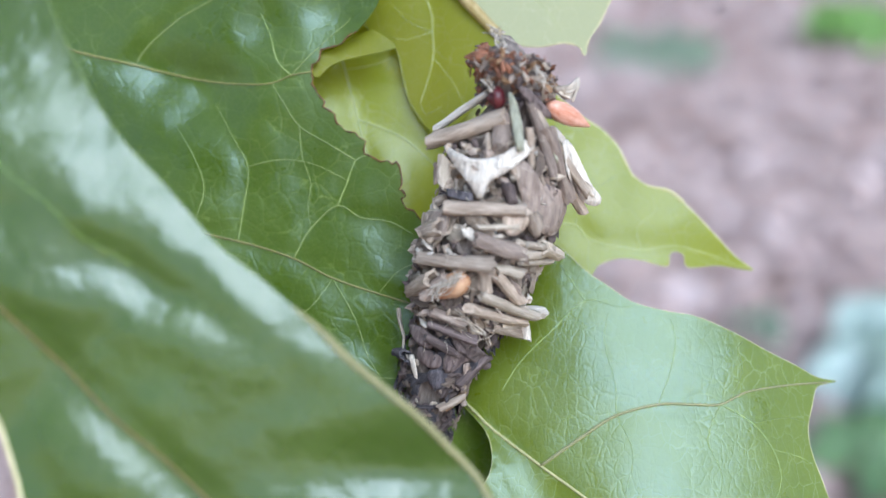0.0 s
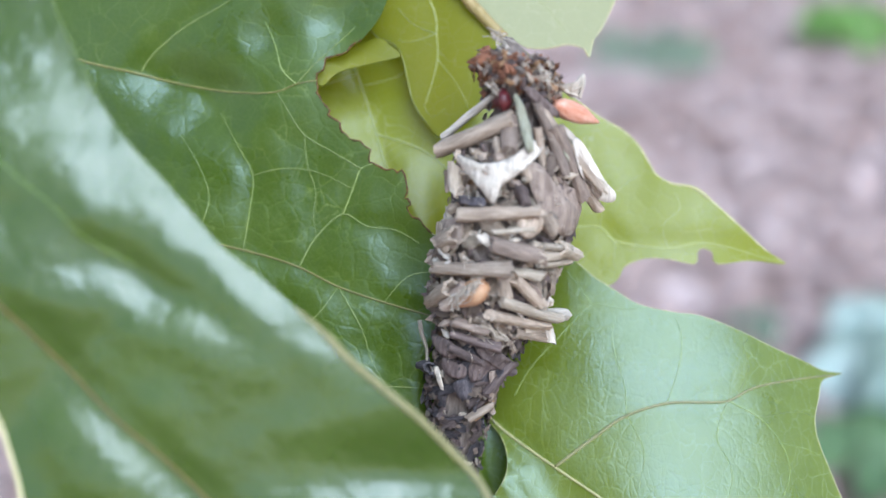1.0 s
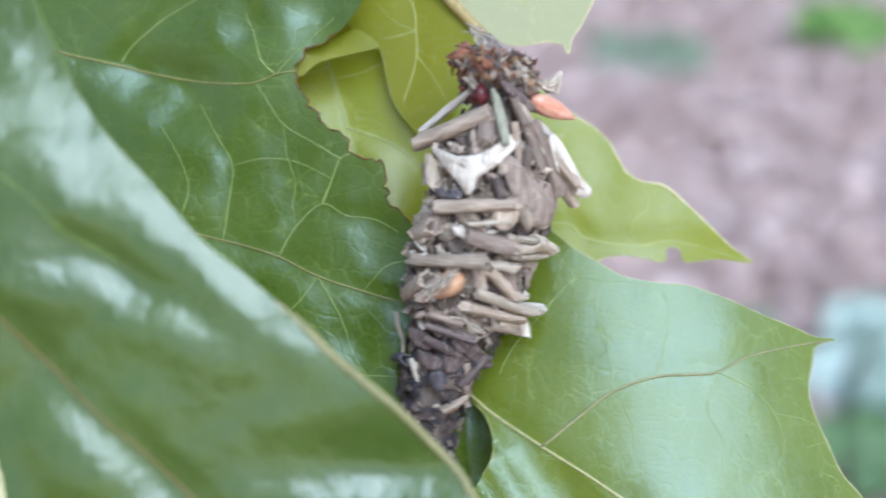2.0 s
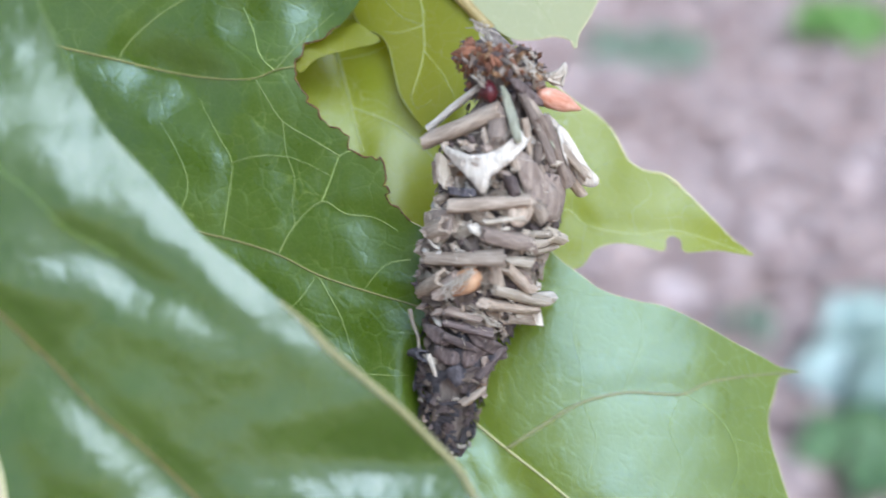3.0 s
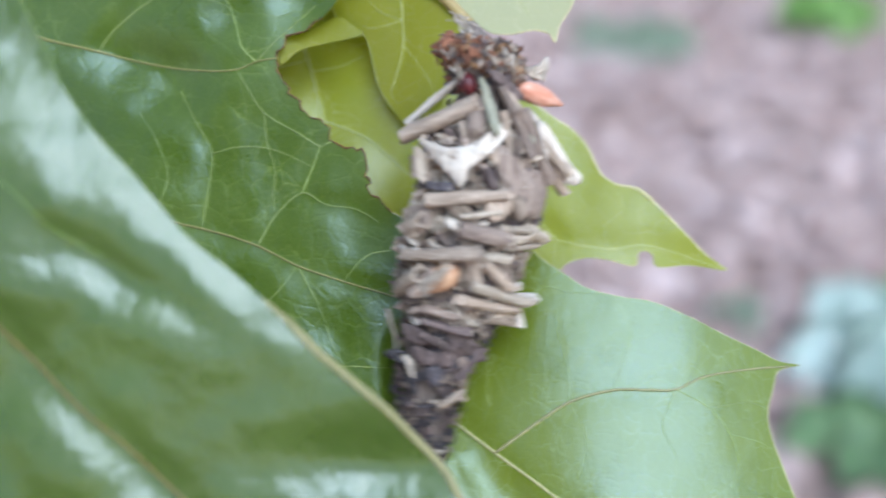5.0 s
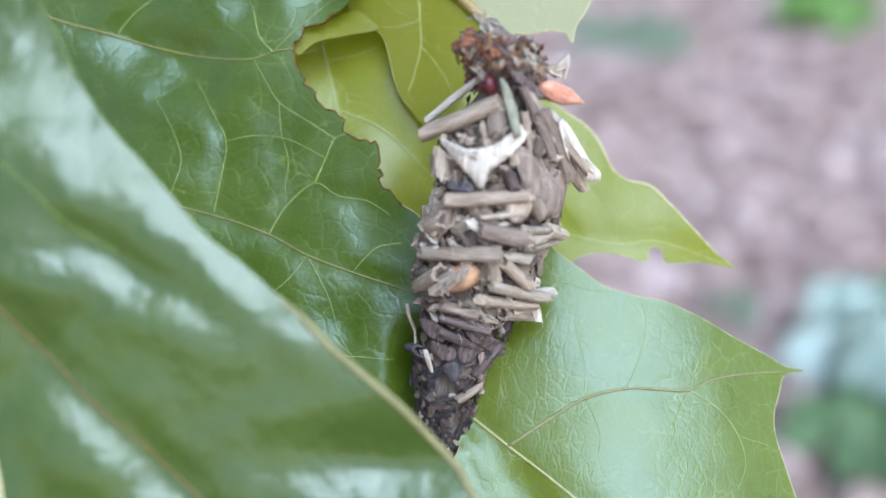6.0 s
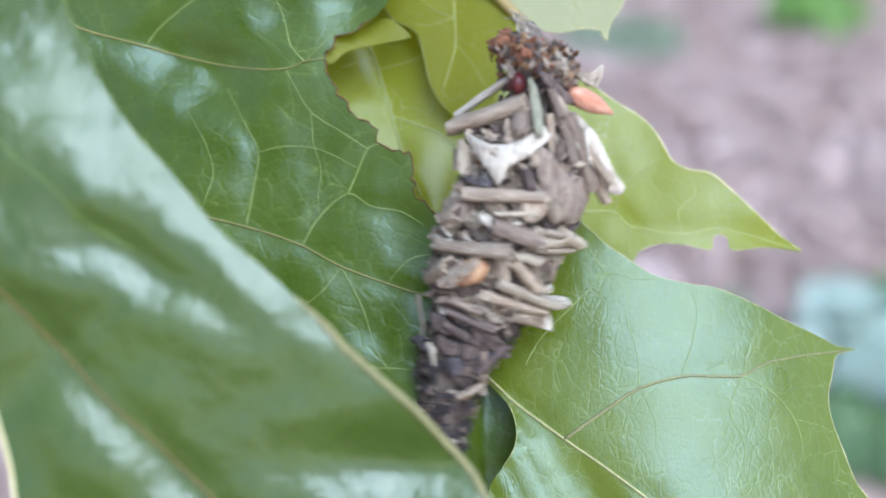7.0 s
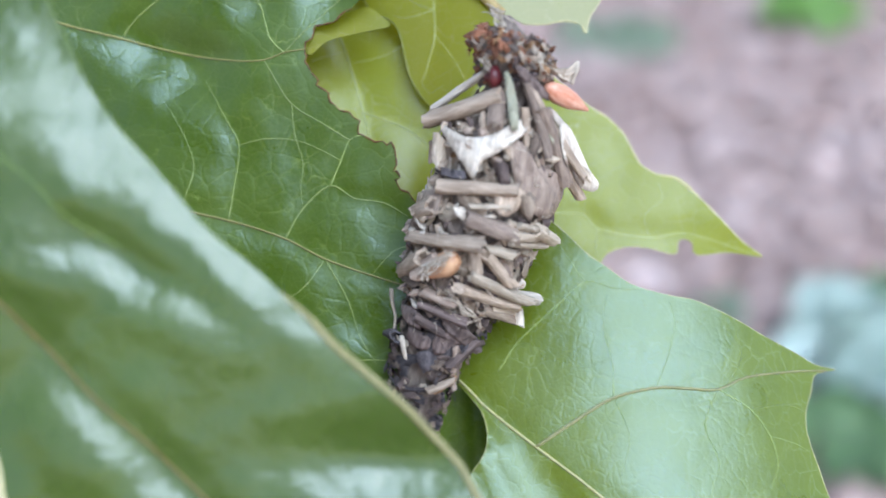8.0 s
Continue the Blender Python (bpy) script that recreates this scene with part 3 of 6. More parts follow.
glossy_leaf = leaf("oak_leaf", "glossy mid green oak leaf with a spine-tipped lobe", (25.43, 131.50, -19.38), OUTLINE_B, VEINS_B, surf_b,
                   (GREEN_SILKY, VEIN_PALE, VEIN_LIME), 1.0, 0.2, 0.0,
                   [(1, 13, RIM_PALE, 0.08, "pale thickened margin"), (13, 22, RIM_PALE, 0.09, "pale thickened margin"), (25, 31, RIM_CUT, 0.09, "yellowish cut margin")], ROWS_OF_LEAVES, 0.07)

OUTLINE_C = [(-26.0, 15.5), (-20.5, 19.5), (-10.5, 21.0), (-1.4, 18.1), (4.5, 13.5), (6.4, 11.3), (7.6, 10.4), (9.1, 9.3), (10.7, 8.1), (13, 6.6), (15.3, 5.3), (17.3, 3.3), (18.6, 0.9), (19.6, -0.8), (21.4, -1.9), (24.1, -2.4), (26.1, -3.9), (29.8, -7.3), (33.3, -10.4), (36.3, -12.4), (31.4, -12), (27, -12.4), (26.4, -10.9), (25.2, -10.4), (24.4, -10.9), (24.1, -12.4), (20.6, -11.8), (17.7, -11.7), (15.2, -12.6), (13.8, -14.7), (11.7, -15.4), (7.4, -14.9), (0, -13.4), (-10.4, -12.6), (-19.1, -6.1), (-25.5, 2.7), (-27.0, 10.0)]
VEINS_C = [
    (0.24, 0.14, [(-22.5, 18.1), (-20.1, 12.9), (-18.3, 7.5), (-16.9, 2.9), (-15.6, -0.9), (-13.3, -6)]),
    (0.17, 0.1, [(-17.6, 4.7), (-14.9, 3.9), (-11.2, 2.4), (-7.5, -0.5), (-3.7, -3.8)]),
    (0.14, 0.06, [(0, -5.2), (7.5, -7.4), (12, -7.6), (14.1, -9.5), (20.7, -10.4), (25.9, -9.7), (35.3, -12.2)]),
    (0.08, 0.04, [(12, -7.6), (12.8, -4.4), (15.1, -2.2), (17.4, -0.7)]),
    (0.07, 0.04, [(14.1, -9.5), (13.6, -11.9), (13.9, -14.1)]),
    (0.07, 0.04, [(20.7, -10.4), (20, -7.5), (22.3, -5.2), (21.7, -3)]),
    (0.09, 0.05, [(-24.5, 11.1), (-22.4, 12), (-20.1, 12.9)]),
    (0.09, 0.05, [(-19.4, 11.3), (-15.7, 12.1), (-12.7, 13.6)]),
]
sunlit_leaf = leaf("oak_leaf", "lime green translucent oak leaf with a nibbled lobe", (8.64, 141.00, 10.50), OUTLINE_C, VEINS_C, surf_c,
                   (GREEN_LIME, VEIN_CREAM, VEIN_CREAM), 1.1, 0.25, 0.0,
                   [(13, 16, RIM_PALE, 0.26, "dried torn flap"), (5, 19, RIM_PALE, 0.12, "pale dried margin"), (19, 28, RIM_PALE, 0.10, "pale dried margin")], ROWS_OF_LEAVES, 0.12)

OUTLINE_D = [(-15.7, 11), (-15.3, 5.7), (-15, 2.7), (-14.6, -0.4), (-13.3, -2.3), (-11.3, -3.2), (-10.1, -4.7), (-9.3, -8), (-8.6, -10.8), (-7.2, -13.2), (-5.3, -15.5), (-3.7, -15.5), (-1.1, -12.9), (0.1, -11.5), (0.9, -9.7), (1.6, -6.7), (2.6, -4.5), (4, -3), (5.9, -4), (8.5, -4), (11.2, -3.4), (12.8, -3.6), (13.6, -4), (14.1, -5), (14.7, -2.8), (16, -0.8), (18, 3.1), (20.9, 8.9), (18.7, 13.7), (2.4, 14.5), (-9.6, 13.1)]
VEINS_D = [
    (0.16, 0.07, [(-11.9, 8.6), (-8.1, 4.7), (-5.9, 0.9), (-5.6, -2.1), (-5.5, -5.4), (-6.3, -8.8), (-7.2, -11.4)]),
    (0.08, 0.04, [(-5.6, -2.1), (-9.2, -3.1), (-10.7, -2.7)]),
    (0.08, 0.04, [(-5.6, -2.1), (-8.5, -0.9), (-10.7, 1.4)]),
    (0.06, 0.04, [(-7.2, -11.4), (-6.3, -12.9), (-4.4, -11.8)]),
    (0.06, 0.04, [(-5.5, -5.4), (-2.9, -8.8), (-1.5, -11.8)]),
    (0.08, 0.04, [(3.8, 4.1), (8.3, 1.9), (11.2, -1.9)]),
    (0.08, 0.04, [(3.8, 7.3), (10.7, 6), (16.8, 3.8)]),
]
HUB_D = (4.79, 137.40, 29.84)


def cut_leaf_halves():
    """The leaf that the bag hangs from: two half blades that meet at the bare midrib."""
    thing = new("oak_leaf")
    thing.matrix_world = sway(HUB_D)
    tagged(thing, "eaten olive green oak leaf with a pale half and bare midrib", "leaf", ROWS_OF_LEAVES)
    height = blade_surface(surf_d, VEINS_D, 0.2)
    stem = [(-8.1, 16), (-4.4, 7.2), (-1.9, 2.4), (0, 0.2), (1.7, -1.6), (3.1, -2.9)]
    split = [stem[0], stem[2], stem[3], stem[4], stem[5]]
    left = OUTLINE_D[:17] + split[::-1] + [OUTLINE_D[-1]]
    right = OUTLINE_D[17:29] + split
    part("half_blade", blade(left, height, 0.9), GREEN_OLIVE, thing, "olive green half of the blade")
    part("half_blade", blade(right, height, 0.9), GREEN_PALE, thing, "pale grey-green half of the blade")
    for r0, r1, line in VEINS_D:
        vein_part(line, 0.8 * r0, r1, height, VEIN_CREAM, thing)
    rim_part(OUTLINE_D, 1, 10, height, VEIN_CREAM, thing, 0.09, "pale thin margin")
    rim_part(OUTLINE_D, 18, 27, height, RIM_PALE, thing, 0.10, "pale torn margin")
    path = [Vector((p.x * MM, -0.0009, p.y * MM)) for p in curve_through(stem, 0.8)]
    bm = bmesh.new()
    tube(bm, path, [(1.05 - 0.35 * i / (len(path) - 1)) * MM for i in range(len(path))], 10, 0.06)
    part("midrib", bm, STALK, thing, "bare tan midrib")
    return thing


cut_leaf = cut_leaf_halves()

OUTLINE_F = [(-16.3, 37.7), (-14.7, 32.4), (-13.7, 29.2), (-12.7, 26.8), (-11, 23.3), (-8.8, 19.1), (-6.1, 15.4), (-3.1, 12.2), (-0.4, 9.1), (2.5, 5.9), (5.9, 3.2), (9.1, 0.4), (11.8, -1.9), (14.4, -4.6), (17.6, -7.3), (20.8, -10), (24, -13.4), (26.5, -16.2), (27.9, -18.5), (31, -23.1), (32.6, -28.5), (13.3, -30.7), (-11.9, -29), (-15.4, -21.3), (-16.6, -16), (-18.3, -10.8), (-21.2, -3.6), (-25.9, 6.9), (-30.9, 18.3), (-28.9, 37.6)]
VEINS_F = [
    (0.3, 0.26, [(-23.9, 7.9), (-20.9, 4.3), (-18, 1), (-12.8, -4.6), (-7.6, -10), (-3.1, -13.9), (1.3, -18.2), (6.9, -23.3)]),
    (0.14, 0.08, [(-21.7, 18.7), (-17.2, 13.6), (-12.9, 9.9), (-10, 6.9), (-5.5, 4.3)]),
]
near_leaf = leaf("oak_leaf", "large waxy green oak leaf with folds that shine", (-23.16, 101.00, -5.82), OUTLINE_F, VEINS_F, surf_f,
                 (GREEN_WAXY, VEIN_DULL, VEIN_FAINT), 1.0, 0.2, 0.0,
                 [(0, 11, RIM_GREEN, 0.08, "thin green margin"), (11, 20, RIM_OLIVE, 0.42, "broad olive margin"), (21, 28, RIM_PALE, 0.30, "pale margin")], ROWS_OF_LEAVES, 0.06)

# ---- the bagworm's bag ----
PROFILE = ((0, 0.5), (1.4, 1.4), (2.2, 3.3), (4, 4.4), (6, 3.7), (8, 3.3), (10.5, 4.8), (13.5, 6.0), (18, 6.6), (22, 6.8), (25.5, 6.7), (30, 6.2), (33.5, 5.0), (37, 4.4), (41, 3.9), (45, 3.2), (49, 2.3), (54, 1.4), (60, 0.5))


BEND = ((0, 0.3), (2, 1.3), (6, 2.6), (9, 2.9), (13, 2.4), (18, 3.0), (22, 2.5), (25, 1.6), (30, 1.0), (34, 0.7), (38, -0.6), (42, -1.25), (47, -1.05), (54, -0.5), (60, -0.2))


def bag_middle(z):
    """The bag is a little crooked: how far its middle lies aside (mm)."""
    return float(np.interp(-z, [p[0] for p in BEND], [p[1] for p in BEND]))


def bag_radius(z):
    return float(np.interp(-z, [p[0] for p in PROFILE], [p[1] for p in PROFILE]))


def on_bag(x, z, lift):
    """The place on the side of the bag that faces the viewer (mm)."""
    r = bag_radius(z) + lift
    return Vector((x, -math.sqrt(max(r * r - (x - bag_middle(z)) ** 2, 0.0)), z)) * MM


bag = new("bagworm_bag")
bag.matrix_world = hang((6.61, 118.00, 23.44))
tagged(bag, "bagworm bag of dry stalks, bark and bud scales hanging by silk", "bagworm bag")


def bag_core():
    bm = bmesh.new()
    rings = []
    for i in range(61):
        z = -float(i)
        r = bag_radius(z) * 0.9
        rings.append([bm.verts.new(Vector((math.cos(a) * r + bag_middle(z), math.sin(a) * r, z)) * MM + Vector((math.cos(a), math.sin(a), 0)) * MM * 0.8 * noise.noise((math.cos(a) * r * 0.6, math.sin(a) * r * 0.6, z * 0.6))) for a in (2 * math.pi * k / 36 for k in range(36))])
    for p, q in zip(rings, rings[1:]):
        for k in range(36):
            bm.faces.new((p[k], q[k], q[(k + 1) % 36], p[(k + 1) % 36]))
    bm.faces.new(rings[0])
    bm.faces.new(rings[-1][::-1])
    part("core", bm, TWIG["felt"], bag, "dark felted silk core")


def stick(points, width, kind, rnd, hollow=True, flat=0.0):
    """A broken bit of dry stalk, straight and ribbed along its length, with open ends. points in metres; the mesh lies along its own z."""
    a, b = points[0], points[-1]
    if len(points) == 3:
        bow = points[1] - (a + b) / 2
        a, b = a + bow * 0.7, b + bow * 0.7
        points = [a, (a + b) / 2 + bow * 0.18, b]
    way = (b - a).normalized()
    m = Matrix.Translation((a + b) / 2) @ way.to_track_quat("Z", "Y").to_matrix().to_4x4() @ pose(0, 0, 0, 0, 0, rnd.uniform(-25, 25) if flat else rnd.uniform(0, 360))
    inv = m.inverted()
    path = curve_through([inv @ p for p in points], max((b - a).length / 5, 0.0002))
    n = len(path)
    sides = 14
    flat = flat or rnd.uniform(0.6, 1.0)
    rib = [rnd.uniform(0.80, 1.0) if k % 2 else rnd.uniform(0.96, 1.12) for k in range(sides)]
    ends = (rnd.uniform(0.62, 1.15), rnd.uniform(0.62, 1.15))
    cut = [(rnd.uniform(-0.7, 0.7), rnd.uniform(0, 6.3)) for _ in range(2)]
    shift = rnd.uniform(0, 50)
    bm = bmesh.new()
    rings = []
    for i, p in enumerate(path):
        u = i / (n - 1)
        r = width * MM * (ends[0] * (1 - u) + ends[1] * u)
        ring = []
        for k in range(sides):
            t = 2 * math.pi * k / sides
            slant = 0.0
            if i in (0, n - 1):
                lean, at = cut[0 if i == 0 else 1]
                slant = (lean * math.cos(t - at) + rnd.uniform(-0.22, 0.22)) * width * MM
            lump = rib[k] * (1 + 0.30 * noise.noise((math.cos(t) * 1.2 + shift, math.sin(t) * 1.2, u * 3.0)))
            ring.append(bm.verts.new(p + Vector((math.cos(t) * r * lump, math.sin(t) * r * flat * lump, slant))))
        rings.append(ring)
    for p, q in zip(rings, rings[1:]):
        for k in range(sides):
            bm.faces.new((p[k], p[(k + 1) % sides], q[(k + 1) % sides], q[k]))
    for ring, p, sign in ((rings[0], path[0], 1), (rings[-1], path[-1], -1)):
        inner = [bm.verts.new(p + (v.co - p) * 0.66) for v in ring]
        deep = [bm.verts.new(p + (v.co - p) * 0.5 + Vector((0, 0, sign * (1.3 if hollow else 0.05) * width * MM))) for v in ring]
        for k in range(sides):
            f = (k + 1) % sides
            for quad in ((ring[k], ring[f], inner[f], inner[k]), (inner[k], inner[f], deep[f], deep[k])):
                face = bm.faces.new(quad if sign < 0 else quad[::-1])
                for e in face.edges:
                    e.smooth = False
        bm.faces.new(deep if sign < 0 else deep[::-1])
    ob = part("stalk_piece", bm, TWIG[kind], bag)
    ob.matrix_basis = m
    return ob


def flake(a, z, size, kind, rnd):
    """A curled, ragged flake of bark at the angle a round the bag and the height z (mm)."""
    r = bag_radius(z) + rnd.uniform(0.5, 1.0)
    out = Vector((math.cos(a), math.sin(a), rnd.uniform(-0.2, 0.5))).normalized()
    m = Matrix.Translation(Vector((bag_middle(z) + math.cos(a) * r, math.sin(a) * r, z)) * MM) @ out.to_track_quat("Y", "Z").to_matrix().to_4x4() @ pose(0, 0, 0, 0, rnd.uniform(0, 360), 0)
    long, wide = size * rnd.uniform(0.9, 1.3), size * rnd.uniform(0.4, 0.75)
    curl = rnd.uniform(0.0, 0.28)
    bm = bmesh.new()
    grid = [[None] * 6 for _ in range(5)]
    for i in range(5):
        for j in range(6):
            u, v = i / 2 - 1, j / 2.5 - 1
            edge = max(abs(u), abs(v)) == 1
            w = wide * (1 - 0.35 * v * v)
            grid[i][j] = bm.verts.new(Vector((u * w + (rnd.uniform(-0.28, 0.28) * size if edge else 0), -curl * size * u * u + rnd.uniform(-0.06, 0.06) * size - 0.15 * size * v * v, v * long + (rnd.uniform(-0.35, 0.35) * size if edge else 0))) * MM)
    for i in range(4):
        for j in range(5):
            bm.faces.new((grid[i][j], grid[i + 1][j], grid[i + 1][j + 1], grid[i][j + 1]))
    bmesh.ops.solidify(bm, geom=bm.faces[:], thickness=0.22 * MM)
    ob = part("bark_flake", bm, TWIG[kind], bag, "", False)
    ob.matrix_basis = m
    return ob


def chunk(a, z, size, kind, rnd):
    """A splintered crumb of pith or bark, all facets, at the angle a round the bag and the height z (mm)."""
    r = bag_radius(z) + rnd.uniform(0.1, 0.7)
    m = Matrix.Translation(Vector((bag_middle(z) + math.cos(a) * r, math.sin(a) * r, z)) * MM) @ pose(0, 0, 0, rnd.uniform(0, 360), rnd.uniform(0, 360), rnd.uniform(0, 360))
    bm = bmesh.new()
    bmesh.ops.create_icosphere(bm, subdivisions=1, radius=1.0)
    stretch = (rnd.uniform(0.35, 0.7), rnd.uniform(0.5, 0.9), rnd.uniform(1.0, 1.7))
    for v in bm.verts:
        k = rnd.uniform(0.6, 1.15)
        v.co = Vector((v.co.x * stretch[0], v.co.y * stretch[1], v.co.z * stretch[2])) * k * size * MM
    ob = part("crumb", bm, TWIG[kind], bag, "", False)
    ob.matrix_basis = m
    return ob


def scale_bit(points, width, kind, rnd):
    """A small bud scale: wide at its root, drawn out to a point."""
    path = curve_through(points, 0.0003)
    bm = bmesh.new()
    tube(bm, path, [max(width * MM * (1 - (i / (len(path) - 1)) ** 2), 0.00003) for i in range(len(path))], 6, 0.3, True, False, rnd)
    return part("bud_scale", bm, TWIG[kind], bag, "", False)


def thread(points, radius, rnd):
    """A strand of silk through points (metres)."""
    bm = bmesh.new()
    path = curve_through(points, 0.0003)
    tube(bm, path, [radius * MM * rnd.uniform(0.6, 1.2) for _ in path], 5)
    return part("silk_strand", bm, TWIG["silk"], bag)


def chip(points, kind, lift, rnd, label="", thick=0.35, curl=0.0):
    """A flat flake of bark, from its outline (mm)."""
    rim = curve_through([Vector(p) for p in points], 0.5, True)
    mid = sum(rim, Vector((0, 0))) / len(rim)
    bm = bmesh.new()
    rows = []
    for depth in (0.0, thick):
        for s in (1.0, 0.72, 0.36):
            ring = []
            for p in rim:
                q = mid + (p - mid) * s
                v = on_bag(q.x, q.y, lift)
                h = depth + curl * (s - 0.5) ** 2 + 0.4 * noise.noise((q.x * 0.8, q.y * 0.8, 0)) + 0.2 * noise.noise((q.x * 2.2, q.y * 2.2, 4))
                ring.append(bm.verts.new(v + Vector((0, h, 0)) * MM))
            rows.append(ring)
    n = len(rim)
    for a, b in ((0, 1), (1, 2), (3, 4), (4, 5), (0, 3)):
        for k in range(n):
            bm.faces.new((rows[a][k], rows[a][(k + 1) % n], rows[b][(k + 1) % n], rows[b][k]))
    bm.faces.new(rows[2])
    bm.faces.new(rows[5])
    bmesh.ops.recalc_face_normals(bm, faces=bm.faces)
    return part("bark_flake", bm, TWIG[kind], bag, label)


def bud(a, b, width, kind, label):
    """A plump pointed bud from a to b (metres)."""
    way = (b - a).normalized()
    m = Matrix.Translation(a) @ way.to_track_quat("Z", "Y").to_matrix().to_4x4()
    length = (b - a).length
    bm = bmesh.new()
    us = [0, 0.06, 0.15, 0.3, 0.45, 0.6, 0.75, 0.88, 0.97, 1.0]
    shape = [0.35, 0.6, 0.85, 1.0, 0.98, 0.82, 0.58, 0.34, 0.16, 0.05]
    tube(bm, [Vector((0.06 * width * MM * math.sin(9 * u), 0, u * length)) for u in us], [s * width * MM for s in shape], 12, 0.08)
    ob = part("bud", bm, TWIG[kind], bag, label)
    ob.matrix_basis = m
    return ob


PIECES = [
    ('tan', 1.31, [(-6.2, -13), (-2.3, -10.8), (1.8, -8.2)]),
    ('white', 0.62, [(-5.8, -12.1), (-3.1, -9), (-0.7, -6.7)]),
    ('tan', 0.75, [(5.2, -7.2), (8.2, -11.5), (13.8, -16.7)]),
    ('grey', 1.06, [(3.9, -6.9), (5.9, -9.8), (7.9, -14.6)]),
    ('pale', 0.75, [(8.3, -11), (11, -14.4), (14.2, -16.5)]),
    ('tan', 0.62, [(8, -12.7), (10.6, -16), (12.9, -18.5)]),
    ('grey', 1.06, [(6.4, -9.5), (8.3, -12.7), (10.7, -17.6)]),
    ('grey', 0.94, [(1.1, -7.8), (1.6, -9.9), (1.1, -11.6)]),
    ('tan', 0.94, [(-3.2, -19.1), (0.8, -18.4), (5.6, -17.5)]),
    ('pale', 0.50, [(0.4, -20.4), (2.6, -20.1), (5, -19.6)]),
    ('tan', 1.19, [(5.9, -18.1), (6.4, -18.8), (6.8, -19.5)]),
    ('tan', 1.44, [(-5.3, -23.3), (-4.3, -22.5), (-3.2, -21.4)]),
    ('tan', 1.12, [(-5.6, -25.8), (-1.7, -25), (2.9, -24.1)]),
    ('grey', 1.12, [(0.4, -21.7), (3.1, -22.2), (6, -22.8)]),
    ('pale', 0.62, [(5.9, -22.6), (7.9, -23.1), (10.3, -23.5)]),
    ('pale', 0.56, [(5.7, -23.6), (7.7, -24.1), (9.9, -24.6)]),
    ('pale', 0.56, [(5.9, -21.7), (7.8, -22), (9.3, -22.6)]),
    ('tan', 0.94, [(3.5, -25.5), (4.9, -27), (7.1, -29.3)]),
    ('pale', 0.94, [(2, -27.7), (5.7, -29.7), (9.4, -31.5)]),
    ('tan', 0.75, [(0.9, -29.3), (4.6, -30.9), (8.2, -32.2)]),
    ('tan', 1.06, [(-5.9, -30.8), (-4.7, -29.1), (-3.3, -27.4)]),
    ('tan', 0.88, [(3.7, -32.2), (6.1, -33.2), (8, -34.6)]),
    ('pale', 0.69, [(5, -32.4), (6.7, -33), (8.2, -33.9)]),
    ('tan', 1.00, [(1.4, -24.8), (2.2, -26), (2.1, -27.5)]),
    ('grey', 0.94, [(-3.1, -31.4), (-1.1, -31.7), (0.8, -32.1)]),
    ('brown', 0.81, [(-3.2, -34), (0.5, -36.2), (4.7, -38.1)]),
    ('brown', 0.75, [(-2.9, -33.1), (-0.3, -33.5), (2.9, -34.1)]),
    ('brown', 0.69, [(1.6, -40.2), (3, -38.1), (4.1, -36.6)]),
    ('tan', 0.56, [(-0.3, -43.3), (1.1, -42.9), (2.5, -41.9)]),
    ('dark', 0.80, [(-6.4, -39.0), (-5.7, -38.6), (-5.0, -38.3)]),
    ('pale', 0.25, [(-5.5, -38.2), (-5.6, -36.7), (-6.3, -35.2), (-6.7, -33.5)]),
    ('pale', 1.06, [(-3.7, -14.3), (-4, -15.9), (-3.6, -17.4)]),
    ('white', 0.81, [(6.4, -30.3), (8.8, -31.3), (10.3, -31.7)]),
    ('white', 0.81, [(8.1, -32.9), (8.7, -33.8), (8.4, -35)]),
    ('pale', 0.94, [(7.8, -22.3), (9.5, -23.1), (10.6, -24.4)]),
    ('grey', 1.06, [(-4.1, -15.1), (-4.3, -16.2), (-4.2, -17.4)]),
    ('brown', 0.94, [(2.9, -15.3), (3.5, -16.6), (3.9, -17.6)]),
    ('grey', 0.88, [(-1.5, -27), (-3, -28.4), (-3.8, -30.1)]),
    ('pale', 0.81, [(3.1, -25.3), (4.6, -24.8), (5.9, -25.7)]),
]


